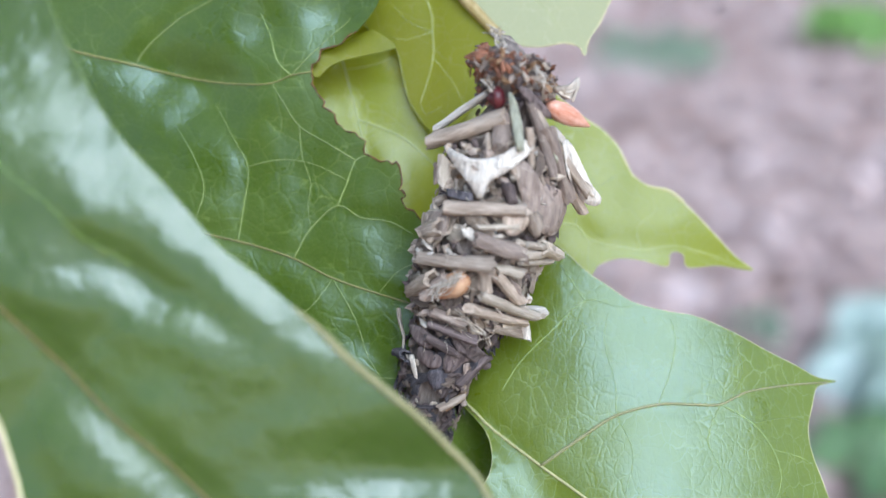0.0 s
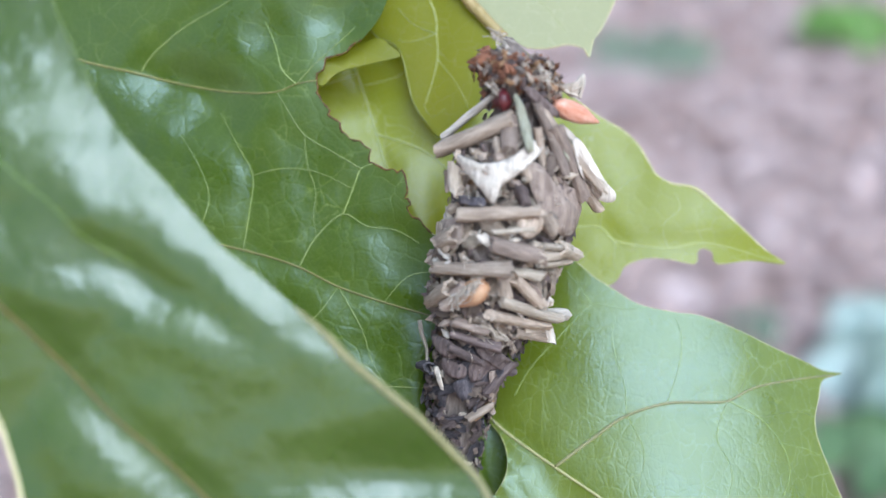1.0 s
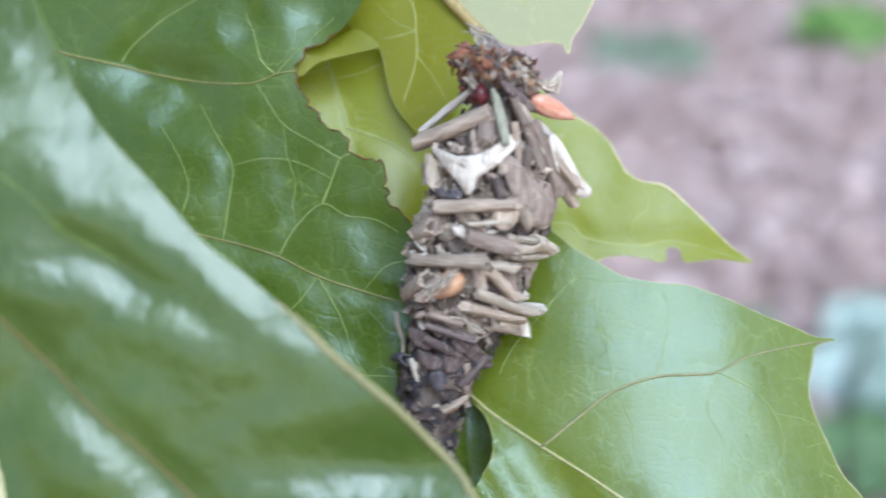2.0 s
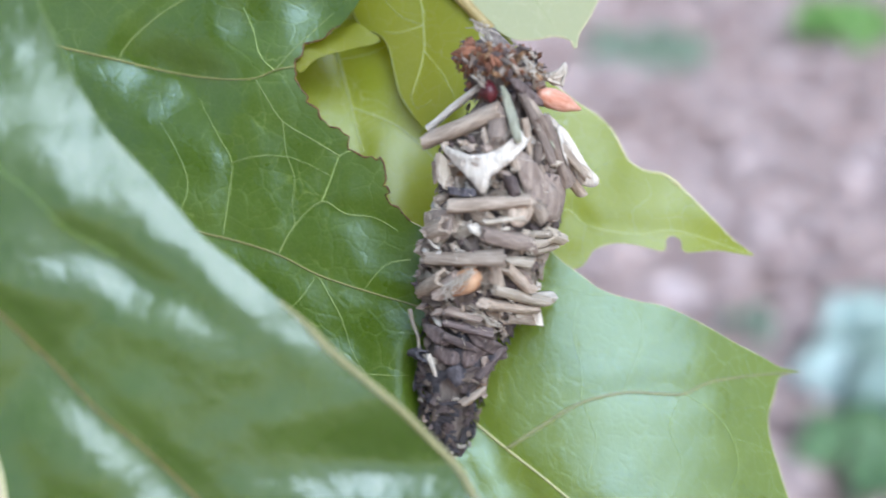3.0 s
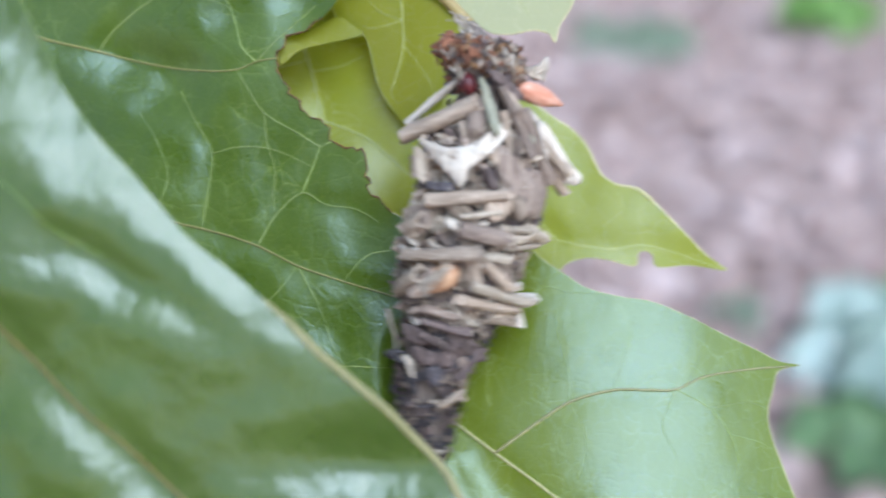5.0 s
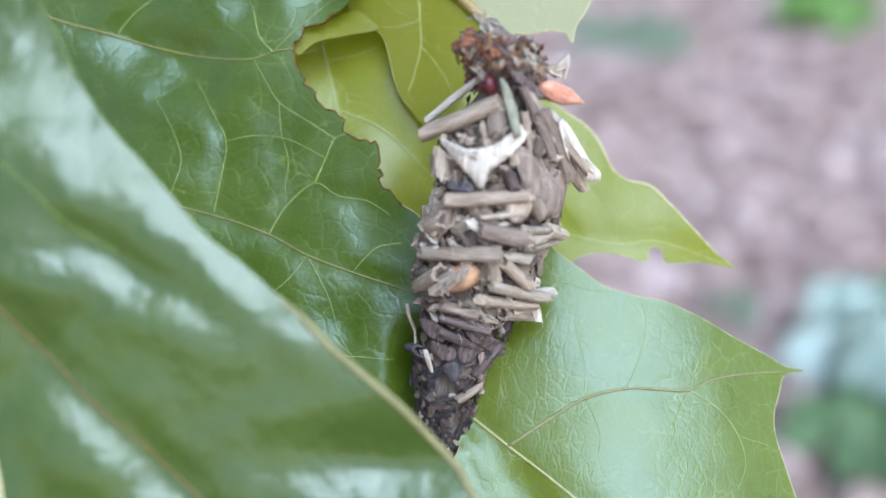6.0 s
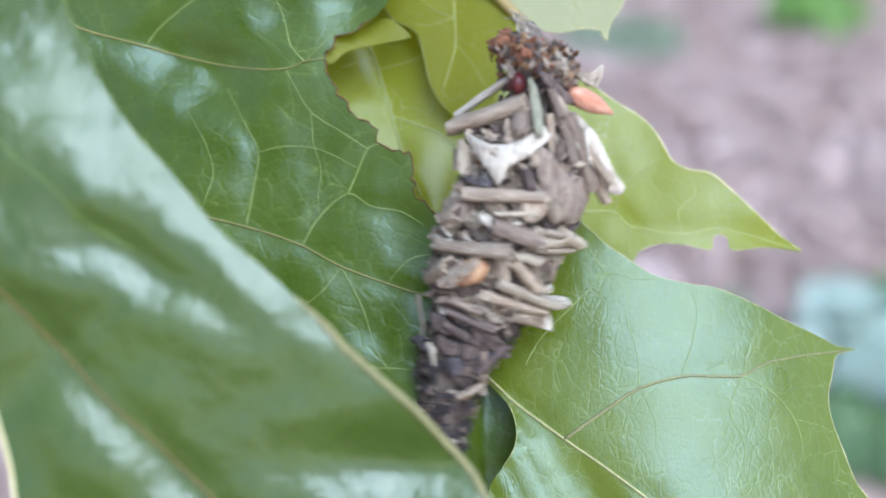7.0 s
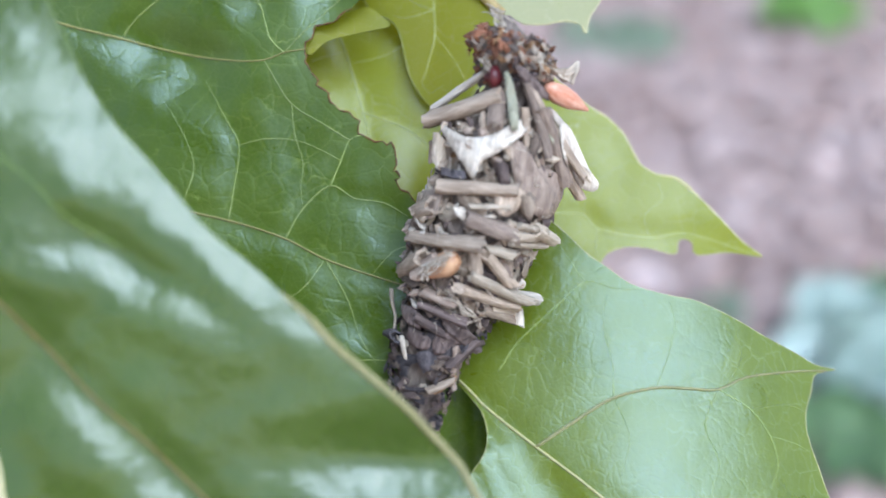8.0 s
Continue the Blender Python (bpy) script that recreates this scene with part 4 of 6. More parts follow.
def cover_bag():
    rnd = random.Random(21)
    # all round: short stalks laid across the bag, in belts
    for i in range(260):
        z = -rnd.uniform(11.5, 34.5)
        a = rnd.uniform(0, 2 * math.pi)
        r = bag_radius(z)
        length = rnd.uniform(2.0, 4.6)
        slope = rnd.gauss(-0.3, 0.55)
        width = rnd.choice((0.3, 0.4, 0.5, 0.6, 0.7, 0.85))
        kind = rnd.choice(("tan", "tan", "pale", "grey", "grey", "brown", "tan"))
        pts = []
        for u in (-0.5, 0, 0.5):
            b = a + u * length / r * 0.75
            pts.append(Vector((bag_middle(z) + math.cos(b) * (r - 0.2), math.sin(b) * (r - 0.2), z + u * length * slope)) * MM)
        stick(pts, width, kind, rnd)
    # the narrow dark end: crumbs of bark
    for i in range(70):
        z = -rnd.uniform(32.5, 59)
        a = rnd.uniform(0, 2 * math.pi)
        r = bag_radius(z)
        length = rnd.uniform(0.9, 2.4)
        kind = rnd.choice(("dark", "dark", "brown", "brown", "grey"))
        way = Vector((-math.sin(a) * rnd.uniform(-1, 1), math.cos(a) * rnd.uniform(-1, 1), rnd.uniform(-1, 1)))
        mid = Vector((bag_middle(z) + math.cos(a) * r, math.sin(a) * r, z))
        out = Vector((math.cos(a), math.sin(a), -0.3)) * rnd.uniform(0, 0.7)
        stick([(mid - way * length / 2) * MM, (mid + out * 0.6) * MM, (mid + way * length / 2 + out) * MM], rnd.uniform(0.22, 0.6), kind, rnd)
    # the top: scales, crumbs and buds
    for i in range(240):
        z = -rnd.uniform(1.9, 8.5)
        a = rnd.uniform(0, 2 * math.pi)
        r = bag_radius(z) * rnd.uniform(0.85, 1.18)
        if z > -5.5:
            kind = rnd.choice(("ochre", "tan", "rust", "brown", "ochre", "rust", "felt") if math.cos(a) > 0 else ("rust", "rust", "ochre", "brown", "rust", "rust", "grey"))
        else:
            kind = rnd.choice(("brown", "grey", "dark", "silk", "brown", "rust"))
        mid = Vector((bag_middle(z) + math.cos(a) * r, math.sin(a) * r, z))
        way = Vector((rnd.uniform(-1, 1), rnd.uniform(-1, 1), rnd.uniform(-1, 1))).normalized() * rnd.uniform(0.3, 0.75)
        stick([(mid - way) * MM, (mid + Vector((rnd.uniform(-.3, .3), rnd.uniform(-.3, .3), 0.2))) * MM, (mid + way) * MM], rnd.uniform(0.18, 0.5), kind, rnd, False)
    for i in range(70):
        z = -rnd.uniform(11.0, 34.0)
        flake(rnd.uniform(0, 2 * math.pi), z, rnd.uniform(1.0, 2.0), rnd.choice(("tan", "pale", "grey", "grey", "brown", "tan")), rnd)
    for i in range(260):
        flake(rnd.uniform(0, 2 * math.pi), -rnd.uniform(33.0, 58.5), rnd.uniform(0.5, 1.15), rnd.choice(("dark", "dark", "brown", "dark", "brown", "grey")), rnd)
    for i in range(190):
        a = rnd.uniform(0, 2 * math.pi)
        flake(a, -rnd.uniform(1.8, 7.5), rnd.uniform(0.25, 0.62), rnd.choice(("ochre", "tan", "rust", "brown", "ochre", "felt") if math.cos(a) > 0 else ("rust", "rust", "ochre", "rust", "brown", "grey")), rnd)
    # loose scales that stand off the head
    for i in range(95):
        z = -rnd.uniform(1.9, 5.2)
        a = rnd.uniform(0, 2 * math.pi)
        r = bag_radius(z)
        root = Vector((bag_middle(z) + math.cos(a) * r * 0.8, math.sin(a) * r * 0.8, z))
        out = Vector((math.cos(a), math.sin(a), rnd.uniform(-0.6, 0.6))).normalized() * rnd.uniform(0.8, 1.7)
        bend = Vector((rnd.gauss(0, 0.25), rnd.gauss(0, 0.25), rnd.gauss(0, 0.25)))
        kind = rnd.choice(("ochre", "rust", "ochre", "silk", "tan") if math.cos(a) > 0 else ("rust", "rust", "ochre", "brown", "silk"))
        scale_bit([root * MM, (root + out * 0.55 + bend) * MM, (root + out) * MM], rnd.uniform(0.16, 0.34), kind, rnd)
    for i in range(150):
        z = -rnd.uniform(11.0, 34.0)
        chunk(rnd.uniform(math.pi * 0.95, math.pi * 2.05), z, rnd.uniform(0.5, 1.15), rnd.choice(("tan", "pale", "grey", "tan", "white", "brown", "pale")), rnd)
    for kind, width, pts in PIECES:
        stick([on_bag(x, z, 1.0) for x, z in pts], 0.98 * width, kind, rnd, rnd.random() < 0.45, 0.85)


bag_core()
cover_bag()
rnd = random.Random(5)
for i in range(90):
    flake(rnd.uniform(0, 2 * math.pi), -rnd.uniform(9.0, 36.0), rnd.uniform(0.35, 0.85), rnd.choice(("pale", "tan", "grey", "brown", "tan", "ochre")), rnd)
for i in range(120):
    flake(rnd.uniform(math.pi, 2 * math.pi), -rnd.uniform(33.0, 57.0), rnd.uniform(0.22, 0.5), rnd.choice(("silk", "grey", "grey", "silk", "dark", "dark", "brown")), rnd)
for i in range(160):
    flake(rnd.uniform(math.pi, 2 * math.pi), -rnd.uniform(10.0, 33.0), rnd.uniform(0.25, 0.6), rnd.choice(("white", "grey", "pale", "tan", "felt", "grey")), rnd)
for i in range(70):
    z = -rnd.uniform(8.0, 36.0)
    x = bag_middle(z) + rnd.uniform(-0.9, 0.9) * bag_radius(z)
    dx, dz = rnd.gauss(0, 1.1), rnd.gauss(0, 0.9)
    thread([on_bag(x, z, 1.2), on_bag(x + dx * 0.5 + rnd.gauss(0, 0.2), z + dz * 0.5, 1.7), on_bag(x + dx, z + dz, 1.2)], rnd.uniform(0.02, 0.05), rnd)
chip([(-4.4, -12.9), (-1.5, -13.3), (1.5, -12.4), (4, -10.4), (5.1, -11.2), (2.9, -13.7), (1, -15.3), (0.2, -17.3), (-1.5, -15.8), (-3.3, -14.3)], "white", 1.5, rnd, "bleached forked flake", 0.4, 1.0)
chip([(3.3, -12.8), (5, -13), (7.1, -15.3), (10.4, -19), (9.4, -20.9), (6.9, -19.8), (4.7, -16.8)], "grey", 1.1, rnd, "grey-brown bark flake", 0.4, 0.8)
chip([(7.1, -15.3), (10, -16.4), (10.8, -19.2), (8.9, -20.9), (7.1, -18.5)], "grey", 0.8, rnd, "grey-brown bark flake", 0.4, 0.8)
chip([(3.2, -18.3), (5.4, -17.5), (6.2, -18.9), (4.8, -20.7), (3.2, -20.2)], "tan", 1.3, rnd, "tan flake", 0.4, 0.6)
for wisp in ([(6.2, -4.7), (7.5, -5.3), (8.9, -5), (9.3, -4.2)], [(8.9, -5), (9.4, -4.5), (9.2, -6.1)], [(7.2, -5.2), (8, -5.6), (9, -5.8)]):
    thread([on_bag(x, z, 0.5) for x, z in wisp], 0.2, rnd)
for kind, lift, text, rim in (
    ("white", 1.9, "bleached flake", [(8.6, -10.4), (10.0, -10.9), (11.9, -13.4), (13.2, -15.2), (14.6, -16.6), (14.2, -17.6), (12.6, -17.4), (11.3, -15.9), (10.0, -14.4), (9.2, -12.6)]),
    ("white", 1.7, "bleached sliver", [(6.8, -8.9), (7.6, -9.0), (9.3, -10.5), (9.0, -11.0)]),
    ("green", 1.5, "dull green leaf bit", [(7.2, -9.7), (9.4, -11.0), (9.5, -13.4), (8.4, -12.8), (7.5, -11.5)]),
    ("green", 2.2, "greenish strip of leaf", [(1.4, -5.7), (2.3, -6.3), (3.4, -8.7), (4.0, -11.4), (3.4, -11.7), (2.5, -9.5)]),
    ("brown", 1.4, "dark strip of bark", [(2.4, -5.0), (3.4, -4.9), (5.5, -6.4), (7.2, -8.0), (6.1, -8.0), (3.9, -6.6)]),
    ("grey", 1.2, "grey flake", [(-5.3, -21.2), (-2.9, -19.8), (-3.1, -22.7), (-4.9, -23.3)]),
    ("tan", 1.2, "tan flake", [(-5.6, -21.5), (-4.1, -21.2), (-4.2, -23.8), (-5.4, -23.5)]),
    ("brown", 1.3, "brown splinter of bark", [(-0.3, -33.4), (0.6, -33.3), (3.5, -35.5), (5.5, -38.1), (4.4, -38.1), (1.5, -36.2), (0.0, -34.8)]),
    ("brown", 1.1, "brown bark flake", [(-0.7, -36.6), (1.5, -35.4), (2.8, -36.7), (1.5, -37.5), (0.7, -38.5), (-0.3, -38.7)]),
    ("brown", 1.1, "brown bark flake", [(-5.2, -34.9), (-3.7, -34.0), (-2.1, -35.0), (-2.4, -36.1), (-4.2, -36.0)]),
    ("brown", 0.9, "brown bark flake", [(-3.7, -36.5), (-1.1, -36.9), (-1.2, -38.4), (-3.4, -38.3)]),
    ("dark", 0.9, "blackish bark flake", [(-2.2, -39.0), (0.2, -38.6), (0.4, -40.6), (-1.5, -41.0)]),
    ("grey", 1.2, "hanging grey strip", [(1.7, -37.5), (3.0, -37.6), (2.8, -39.4), (2.5, -41.7), (2.0, -41.6), (2.0, -39.7)]),
    ("silk", 0.9, "pale silk patch", [(-4.7, -38.0), (-4.2, -37.8), (-3.6, -39.2), (-3.3, -40.4), (-3.6, -40.5), (-4.1, -39.6)]),
    ("silk", 1.1, "ragged white silk tuft", [(6.1, -4.4), (7.2, -4.6), (8.4, -4.3), (9.4, -3.3), (9.7, -4.6), (9.2, -5.6), (8.2, -6.1), (7.4, -5.4)]),
):
    chip(rim, kind, lift, rnd, text, 0.3, 0.6)
chip([(-3.5, -17.4), (-0.7, -17), (-0.5, -17.7), (-3.4, -18.1)], "dark", 1.2, rnd)
chip([(-1.4, -36.3), (1.9, -36.8), (1.6, -40.2), (-1.4, -39.8)], "dark", 0.7, rnd)
chip([(0.2, -43.2), (2.5, -41.7), (2.8, -42.7), (0.7, -44)], "ochre", 0.8, rnd)
b0, b1 = [(6.2, -6.7), (11.7, -8.6)]
bud(on_bag(*b0, 0.6), on_bag(*b1, 0.9), 1.2, "orange", "orange-pink pointed bud")
b0, b1 = [(0.4, -26.3), (-3.2, -29.7)]
bud(on_bag(*b0, 0.7), on_bag(*b1, 1.0), 1.45, "amber", "amber bud with a whitish side")
b0, b1 = [(1.2, -6.4), (-0.7, -6.9)]
bud(on_bag(*b0, 0.8), on_bag(*b1, 1.6), 1.35, "red", "dark red bud")
b0, b1 = [(-1.1, -2.4), (-3.7, -3.1)]
bud(on_bag(*b0, 0.2), on_bag(*b1, 0.9), 0.75, "rust", "rusty pointed bud scale")
for (x0, z0), (x1, z1), count, lift in ((*[(-3.3, -29.1), (-0.9, -25.7)], 16, 2.3), (*[(-1.1, 0.7), (0.4, -1.1)], 12, 0.6), (*[(4.1, -2.8), (6, -5.2)], 7, 0.7), (*[(-1, -4.9), (1.1, -7.8)], 8, 1.3), (*[(-0.2, -30.8), (3.5, -33.2)], 8, 1.3)):
    for _ in range(count):
        pts = [on_bag(x0 + (x1 - x0) * u + rnd.gauss(0, 0.45), z0 + (z1 - z0) * u + rnd.gauss(0, 0.3), lift + rnd.gauss(0, 0.25)) for u in (0, 0.35, 0.7, 1)]
        thread(pts, rnd.uniform(0.03, 0.09), rnd)

# ---- sway in the breeze ----
def motions():
    f0 = (-23.16, 101.00, -5.82)
    walk(near_leaf, [
        (0, sway(f0, -0.59, -0.10, -0.50)), (0.1, sway(f0, -0.57, -0.18, -0.67)), (0.2, sway(f0, -0.47, -0.46, -0.85)),
        (0.3, sway(f0, -0.23, -0.63, -1.03)), (0.4, sway(f0, -0.21, -1.10, -1.20)), (0.467, sway(f0, -1.61, -0.48, -1.38)),
        (0.5, sway(f0, -1.66, -0.45, -1.38)), (0.533, sway(f0, -1.71, -0.42, -1.38)), (0.6, sway(f0, -1.30, -0.60, -1.10)),
        (0.7, sway(f0, -0.95, -0.32, -0.82)), (0.8, sway(f0, -1.22, -0.08, -0.55)), (0.9, sway(f0, -0.02, -0.07, -0.27)),
        (0.967, sway(f0, -0.02, -0.01, -0.01)), (1, sway(f0, 0, 0, 0)), (1.033, sway(f0, 0.02, 0.01, 0.01)), (1.1, sway(f0, 0.33, 0.11, -0.01)),
        (1.2, sway(f0, -0.49, 0.45, -0.02)), (1.3, sway(f0, -0.66, 0.64, -0.05)), (1.4, sway(f0, -0.94, 0.67, -0.06)),
        (1.5, sway(f0, -1.23, 0.40, -0.04)), (1.6, sway(f0, -0.58, 0.41, 0)), (1.7, sway(f0, -0.15, 0.83, -0.02)), (1.8, sway(f0, -1.25, 1.01, -0.09)),
        (1.9, sway(f0, -1.92, 0.69, -0.12)), (2, sway(f0, -1.42, 0.57, -0.09)), (2.1, sway(f0, -1.24, 0.88, -0.05)),
        (2.2, sway(f0, -1.34, 1.07, -0.07)), (2.3, sway(f0, -1.62, 0.96, -0.10)), (2.4, sway(f0, -1.41, 1.23, -0.11)),
        (2.5, sway(f0, -1.38, 0.43, -0.12)), (2.6, sway(f0, -1.59, 1.10, -0.05)), (2.7, sway(f0, -1.96, 0.45, 0.02)),
        (2.8, sway(f0, -0.91, 0.77, 0.08)), (2.9, sway(f0, -0.22, 0.17, 0.15)), (2.967, sway(f0, -1.01, 0.49, 0.18)), (3, sway(f0, -1.15, 0.58, 0.21)),
        (3.033, sway(f0, -1.29, 0.67, 0.23)), (3.1, sway(f0, -1.95, 1.29, 0.45)), (3.2, sway(f0, -0.48, 0.27, 0.69)),
        (3.3, sway(f0, -0.57, 0.81, 0.93)), (3.4, sway(f0, -0.12, 0.50, 1.18)), (3.5, sway(f0, 0.62, 0.48, 1.42)), (3.6, sway(f0, 0.51, 0.60, 1.41)),
        (3.7, sway(f0, 0.15, 0.79, 1.40)), (3.8, sway(f0, -0.53, 0.82, 1.39)), (3.9, sway(f0, 0.15, 0.83, 1.38)), (3.967, sway(f0, 0.14, 0.72, 1.38)),
        (4, sway(f0, -0.01, 0.72, 1.37)), (4.033, sway(f0, -0.16, 0.72, 1.36)), (4.1, sway(f0, -1.68, 0.86, 1.30)), (4.2, sway(f0, -1.93, 0.85, 1.24)),
        (4.3, sway(f0, -1.38, 0.83, 1.18)), (4.4, sway(f0, -1.77, 0.90, 1.08)), (4.5, sway(f0, -2.14, 0.56, 0.98)), (4.6, sway(f0, -1.83, 0.24, 0.92)),
        (4.7, sway(f0, -1.61, 0.42, 0.91)), (4.8, sway(f0, -1.07, 0.66, 0.85)), (4.9, sway(f0, -0.71, 0.38, 0.75)), (5, sway(f0, -1.51, -0.03, 0.63)),
        (5.1, sway(f0, -1.83, 0, 0.57)), (5.2, sway(f0, -1.07, 0.16, 0.53)), (5.3, sway(f0, -1.01, -0.04, 0.45)), (5.4, sway(f0, -1.70, 0.05, 0.39)),
        (5.467, sway(f0, -0.77, 0.34, 0.30)), (5.5, sway(f0, -0.71, 0.34, 0.31)), (5.533, sway(f0, -0.65, 0.34, 0.32)),
        (5.6, sway(f0, -0.93, 0, 0.48)), (5.7, sway(f0, -0.66, 0.02, 0.65)), (5.8, sway(f0, 0.21, 0.03, 0.82)), (5.9, sway(f0, 0.56, 0.09, 0.98)),
        (5.967, sway(f0, 0.18, 0.16, 1.14)), (6, sway(f0, 0.18, 0.16, 1.15)), (6.033, sway(f0, 0.18, 0.16, 1.16)), (6.1, sway(f0, 0.53, 0.02, 1.20)),
        (6.2, sway(f0, 0.95, -0.18, 1.24)), (6.3, sway(f0, 0.01, 0.35, 1.29)), (6.4, sway(f0, -0.45, 0.58, 1.34)), (6.5, sway(f0, -0.22, 0.58, 1.38)),
        (6.6, sway(f0, -0.19, 0.71, 1.55)), (6.7, sway(f0, 0.04, 0.49, 1.73)), (6.8, sway(f0, 1.40, 0.44, 1.89)), (6.9, sway(f0, 2.43, 0.04, 2.06)),
        (7, sway(f0, 2.39, 0.33, 2.22)), (7.1, sway(f0, 1.89, 0.37, 2.06)), (7.2, sway(f0, 1.05, 0.38, 1.89)), (7.3, sway(f0, 0.45, 0.57, 1.73)),
        (7.4, sway(f0, 1.03, 0.28, 1.57)), (7.467, sway(f0, 1.04, 0.17, 1.41)), (7.5, sway(f0, 1.01, 0.19, 1.40)), (7.533, sway(f0, 0.98, 0.21, 1.39)),
        (7.6, sway(f0, 0.59, 0.58, 1.48)), (7.7, sway(f0, 0.89, 0.46, 1.56)), (7.8, sway(f0, 0.69, 0.60, 1.65)), (7.9, sway(f0, 0.81, 0.59, 1.73)),
        (7.967, sway(f0, 1.52, 0.65, 1.80)), (8, sway(f0, 1.67, 0.66, 1.81))])
    a0 = (-23.65, 134.00, 6.44)
    walk(chewed_leaf, [
        (0, sway(a0, -1.18, 0.91, 0.07, 0.04, 0.20, 0.06)), (0.033, sway(a0, -1.17, 0.93, 0.10, 0.05, 0.20, 0.03)),
        (0.1, sway(a0, -1.09, 1.06, 0.29, 0.16, 0.16, -0.16)), (0.2, sway(a0, -0.70, 0.48, 0.15, 0.28, 0.12, -0.38)),
        (0.3, sway(a0, -0.01, 0.39, 0.71, 0.40, 0.08, -0.59)), (0.4, sway(a0, -0.01, -0.64, 1.48, 0.52, 0.05, -0.81)),
        (0.467, sway(a0, -4.56, 1.81, 1.43, 0.64, 0.01, -1.03)), (0.5, sway(a0, -4.75, 1.88, 1.43, 0.64, 0.01, -1.03)),
        (0.533, sway(a0, -4.94, 1.95, 1.43, 0.64, 0.01, -1.03)), (0.6, sway(a0, -3.79, 0.79, 1.56, 0.51, 0.01, -0.82)),
        (0.7, sway(a0, -2.73, 1.02, 1.09, 0.38, 0, -0.62)), (0.8, sway(a0, -3.72, 1.01, 0.30, 0.26, 0, -0.41)),
        (0.9, sway(a0, 0.01, 0.59, 0.87, 0.13, 0, -0.21)), (0.967, sway(a0, -0.07, 0.01, 0.04, 0, 0, -0.01)), (1, sway(a0, 0, 0, 0, 0, 0, 0)),
        (1.033, sway(a0, 0.07, -0.01, -0.04, 0, 0, 0.01)), (1.1, sway(a0, 1.32, 0.29, 0.15, 0.04, -0.07, 0.02)),
        (1.2, sway(a0, -1.08, 1.24, -0.32, 0.09, -0.14, 0.04)), (1.3, sway(a0, -1.33, 1.64, -0.37, 0.13, -0.20, 0.05)),
        (1.4, sway(a0, -1.86, 1.71, -0.38, 0.17, -0.27, 0.07)), (1.5, sway(a0, -2.38, 1.04, -0.21, 0.22, -0.34, 0.09)),
        (1.6, sway(a0, -0.72, 1.01, 0, 0.26, -0.41, 0.11)), (1.7, sway(a0, 0.43, 1.97, -0.02, 0.31, -0.48, 0.13)),
        (1.8, sway(a0, -1.99, 2.33, -0.21, 0.35, -0.54, 0.14)), (1.9, sway(a0, -3.42, 1.58, -0.28, 0.39, -0.61, 0.16)),
        (2, sway(a0, -2.11, 1.24, -0.10, 0.44, -0.68, 0.18)), (2.1, sway(a0, -1.54, 1.93, 0.09, 0.48, -0.75, 0.20)),
        (2.2, sway(a0, -1.64, 2.36, 0.11, 0.52, -0.82, 0.22)), (2.3, sway(a0, -2.14, 2.07, 0.05, 0.57, -0.89, 0.23)),
        (2.4, sway(a0, -1.14, 2.78, -0.40, 0.61, -0.95, 0.25)), (2.467, sway(a0, -0.72, 0.07, -0.36, 0.66, -1.06, 0.29)),
        (2.5, sway(a0, -0.78, 0.04, -0.36, 0.65, -1.02, 0.27)), (2.533, sway(a0, -0.84, 0.01, -0.36, 0.64, -0.98, 0.26)),
        (2.6, sway(a0, -1.87, 2.38, -0.39, 0.45, -0.50, 0.07)), (2.7, sway(a0, -3.44, 0.33, -0.38, 0.25, 0.03, -0.13)),
        (2.8, sway(a0, -0.27, 1.46, -0.63, 0.04, 0.55, -0.32)), (2.9, sway(a0, 1.59, -0.30, -0.29, -0.16, 1.08, -0.52)),
        (2.967, sway(a0, -1.38, 0.97, 0.14, -0.34, 1.60, -0.74)), (3, sway(a0, -1.89, 1.28, 0.11, -0.36, 1.60, -0.72)),
        (3.033, sway(a0, -2.40, 1.59, 0.08, -0.38, 1.60, -0.70)), (3.1, sway(a0, -4.58, 3.38, -0.69, -0.38, 1.11, -0.33)),
        (3.2, sway(a0, 0.05, 0.13, -0.04, -0.40, 0.61, 0.05)), (3.3, sway(a0, -0.45, 1.98, 0.56, -0.41, 0.12, 0.44)),
        (3.4, sway(a0, 0.99, 0.82, 0.06, -0.43, -0.38, 0.82)), (3.5, sway(a0, 3.32, 0.76, 0.16, -0.45, -0.87, 1.21)),
        (3.6, sway(a0, 3.03, 1.23, 0.46, -0.32, -0.75, 1.04)), (3.7, sway(a0, 1.97, 1.88, 0.42, -0.20, -0.62, 0.87)),
        (3.8, sway(a0, -0.15, 2.06, 0.46, -0.07, -0.50, 0.70)), (3.9, sway(a0, 2.15, 2.25, 0.98, -0.48, -1.25, 0.22)),
        (3.967, sway(a0, 2.09, 2.06, 1.65, -0.85, -1.94, -0.22)), (4, sway(a0, 1.59, 2.09, 1.69, -0.88, -2.00, -0.26)),
        (4.033, sway(a0, 1.09, 2.12, 1.73, -0.91, -2.06, -0.30)), (4.1, sway(a0, -3.88, 2.66, 1.47, -0.84, -1.92, -0.26)),
        (4.2, sway(a0, -4.61, 2.68, 1.01, -0.79, -1.84, -0.25)), (4.3, sway(a0, -3.24, 2.73, 1.08, -0.75, -1.76, -0.25)),
        (4.4, sway(a0, -4.02, 2.98, 0.95, -0.70, -1.68, -0.25)), (4.5, sway(a0, -4.77, 2.30, 0.77, -0.66, -1.59, -0.24)),
        (4.6, sway(a0, -3.94, 1.63, 0.80, -0.61, -1.51, -0.24)), (4.7, sway(a0, -3.29, 2.13, 1.01, -0.57, -1.43, -0.23)),
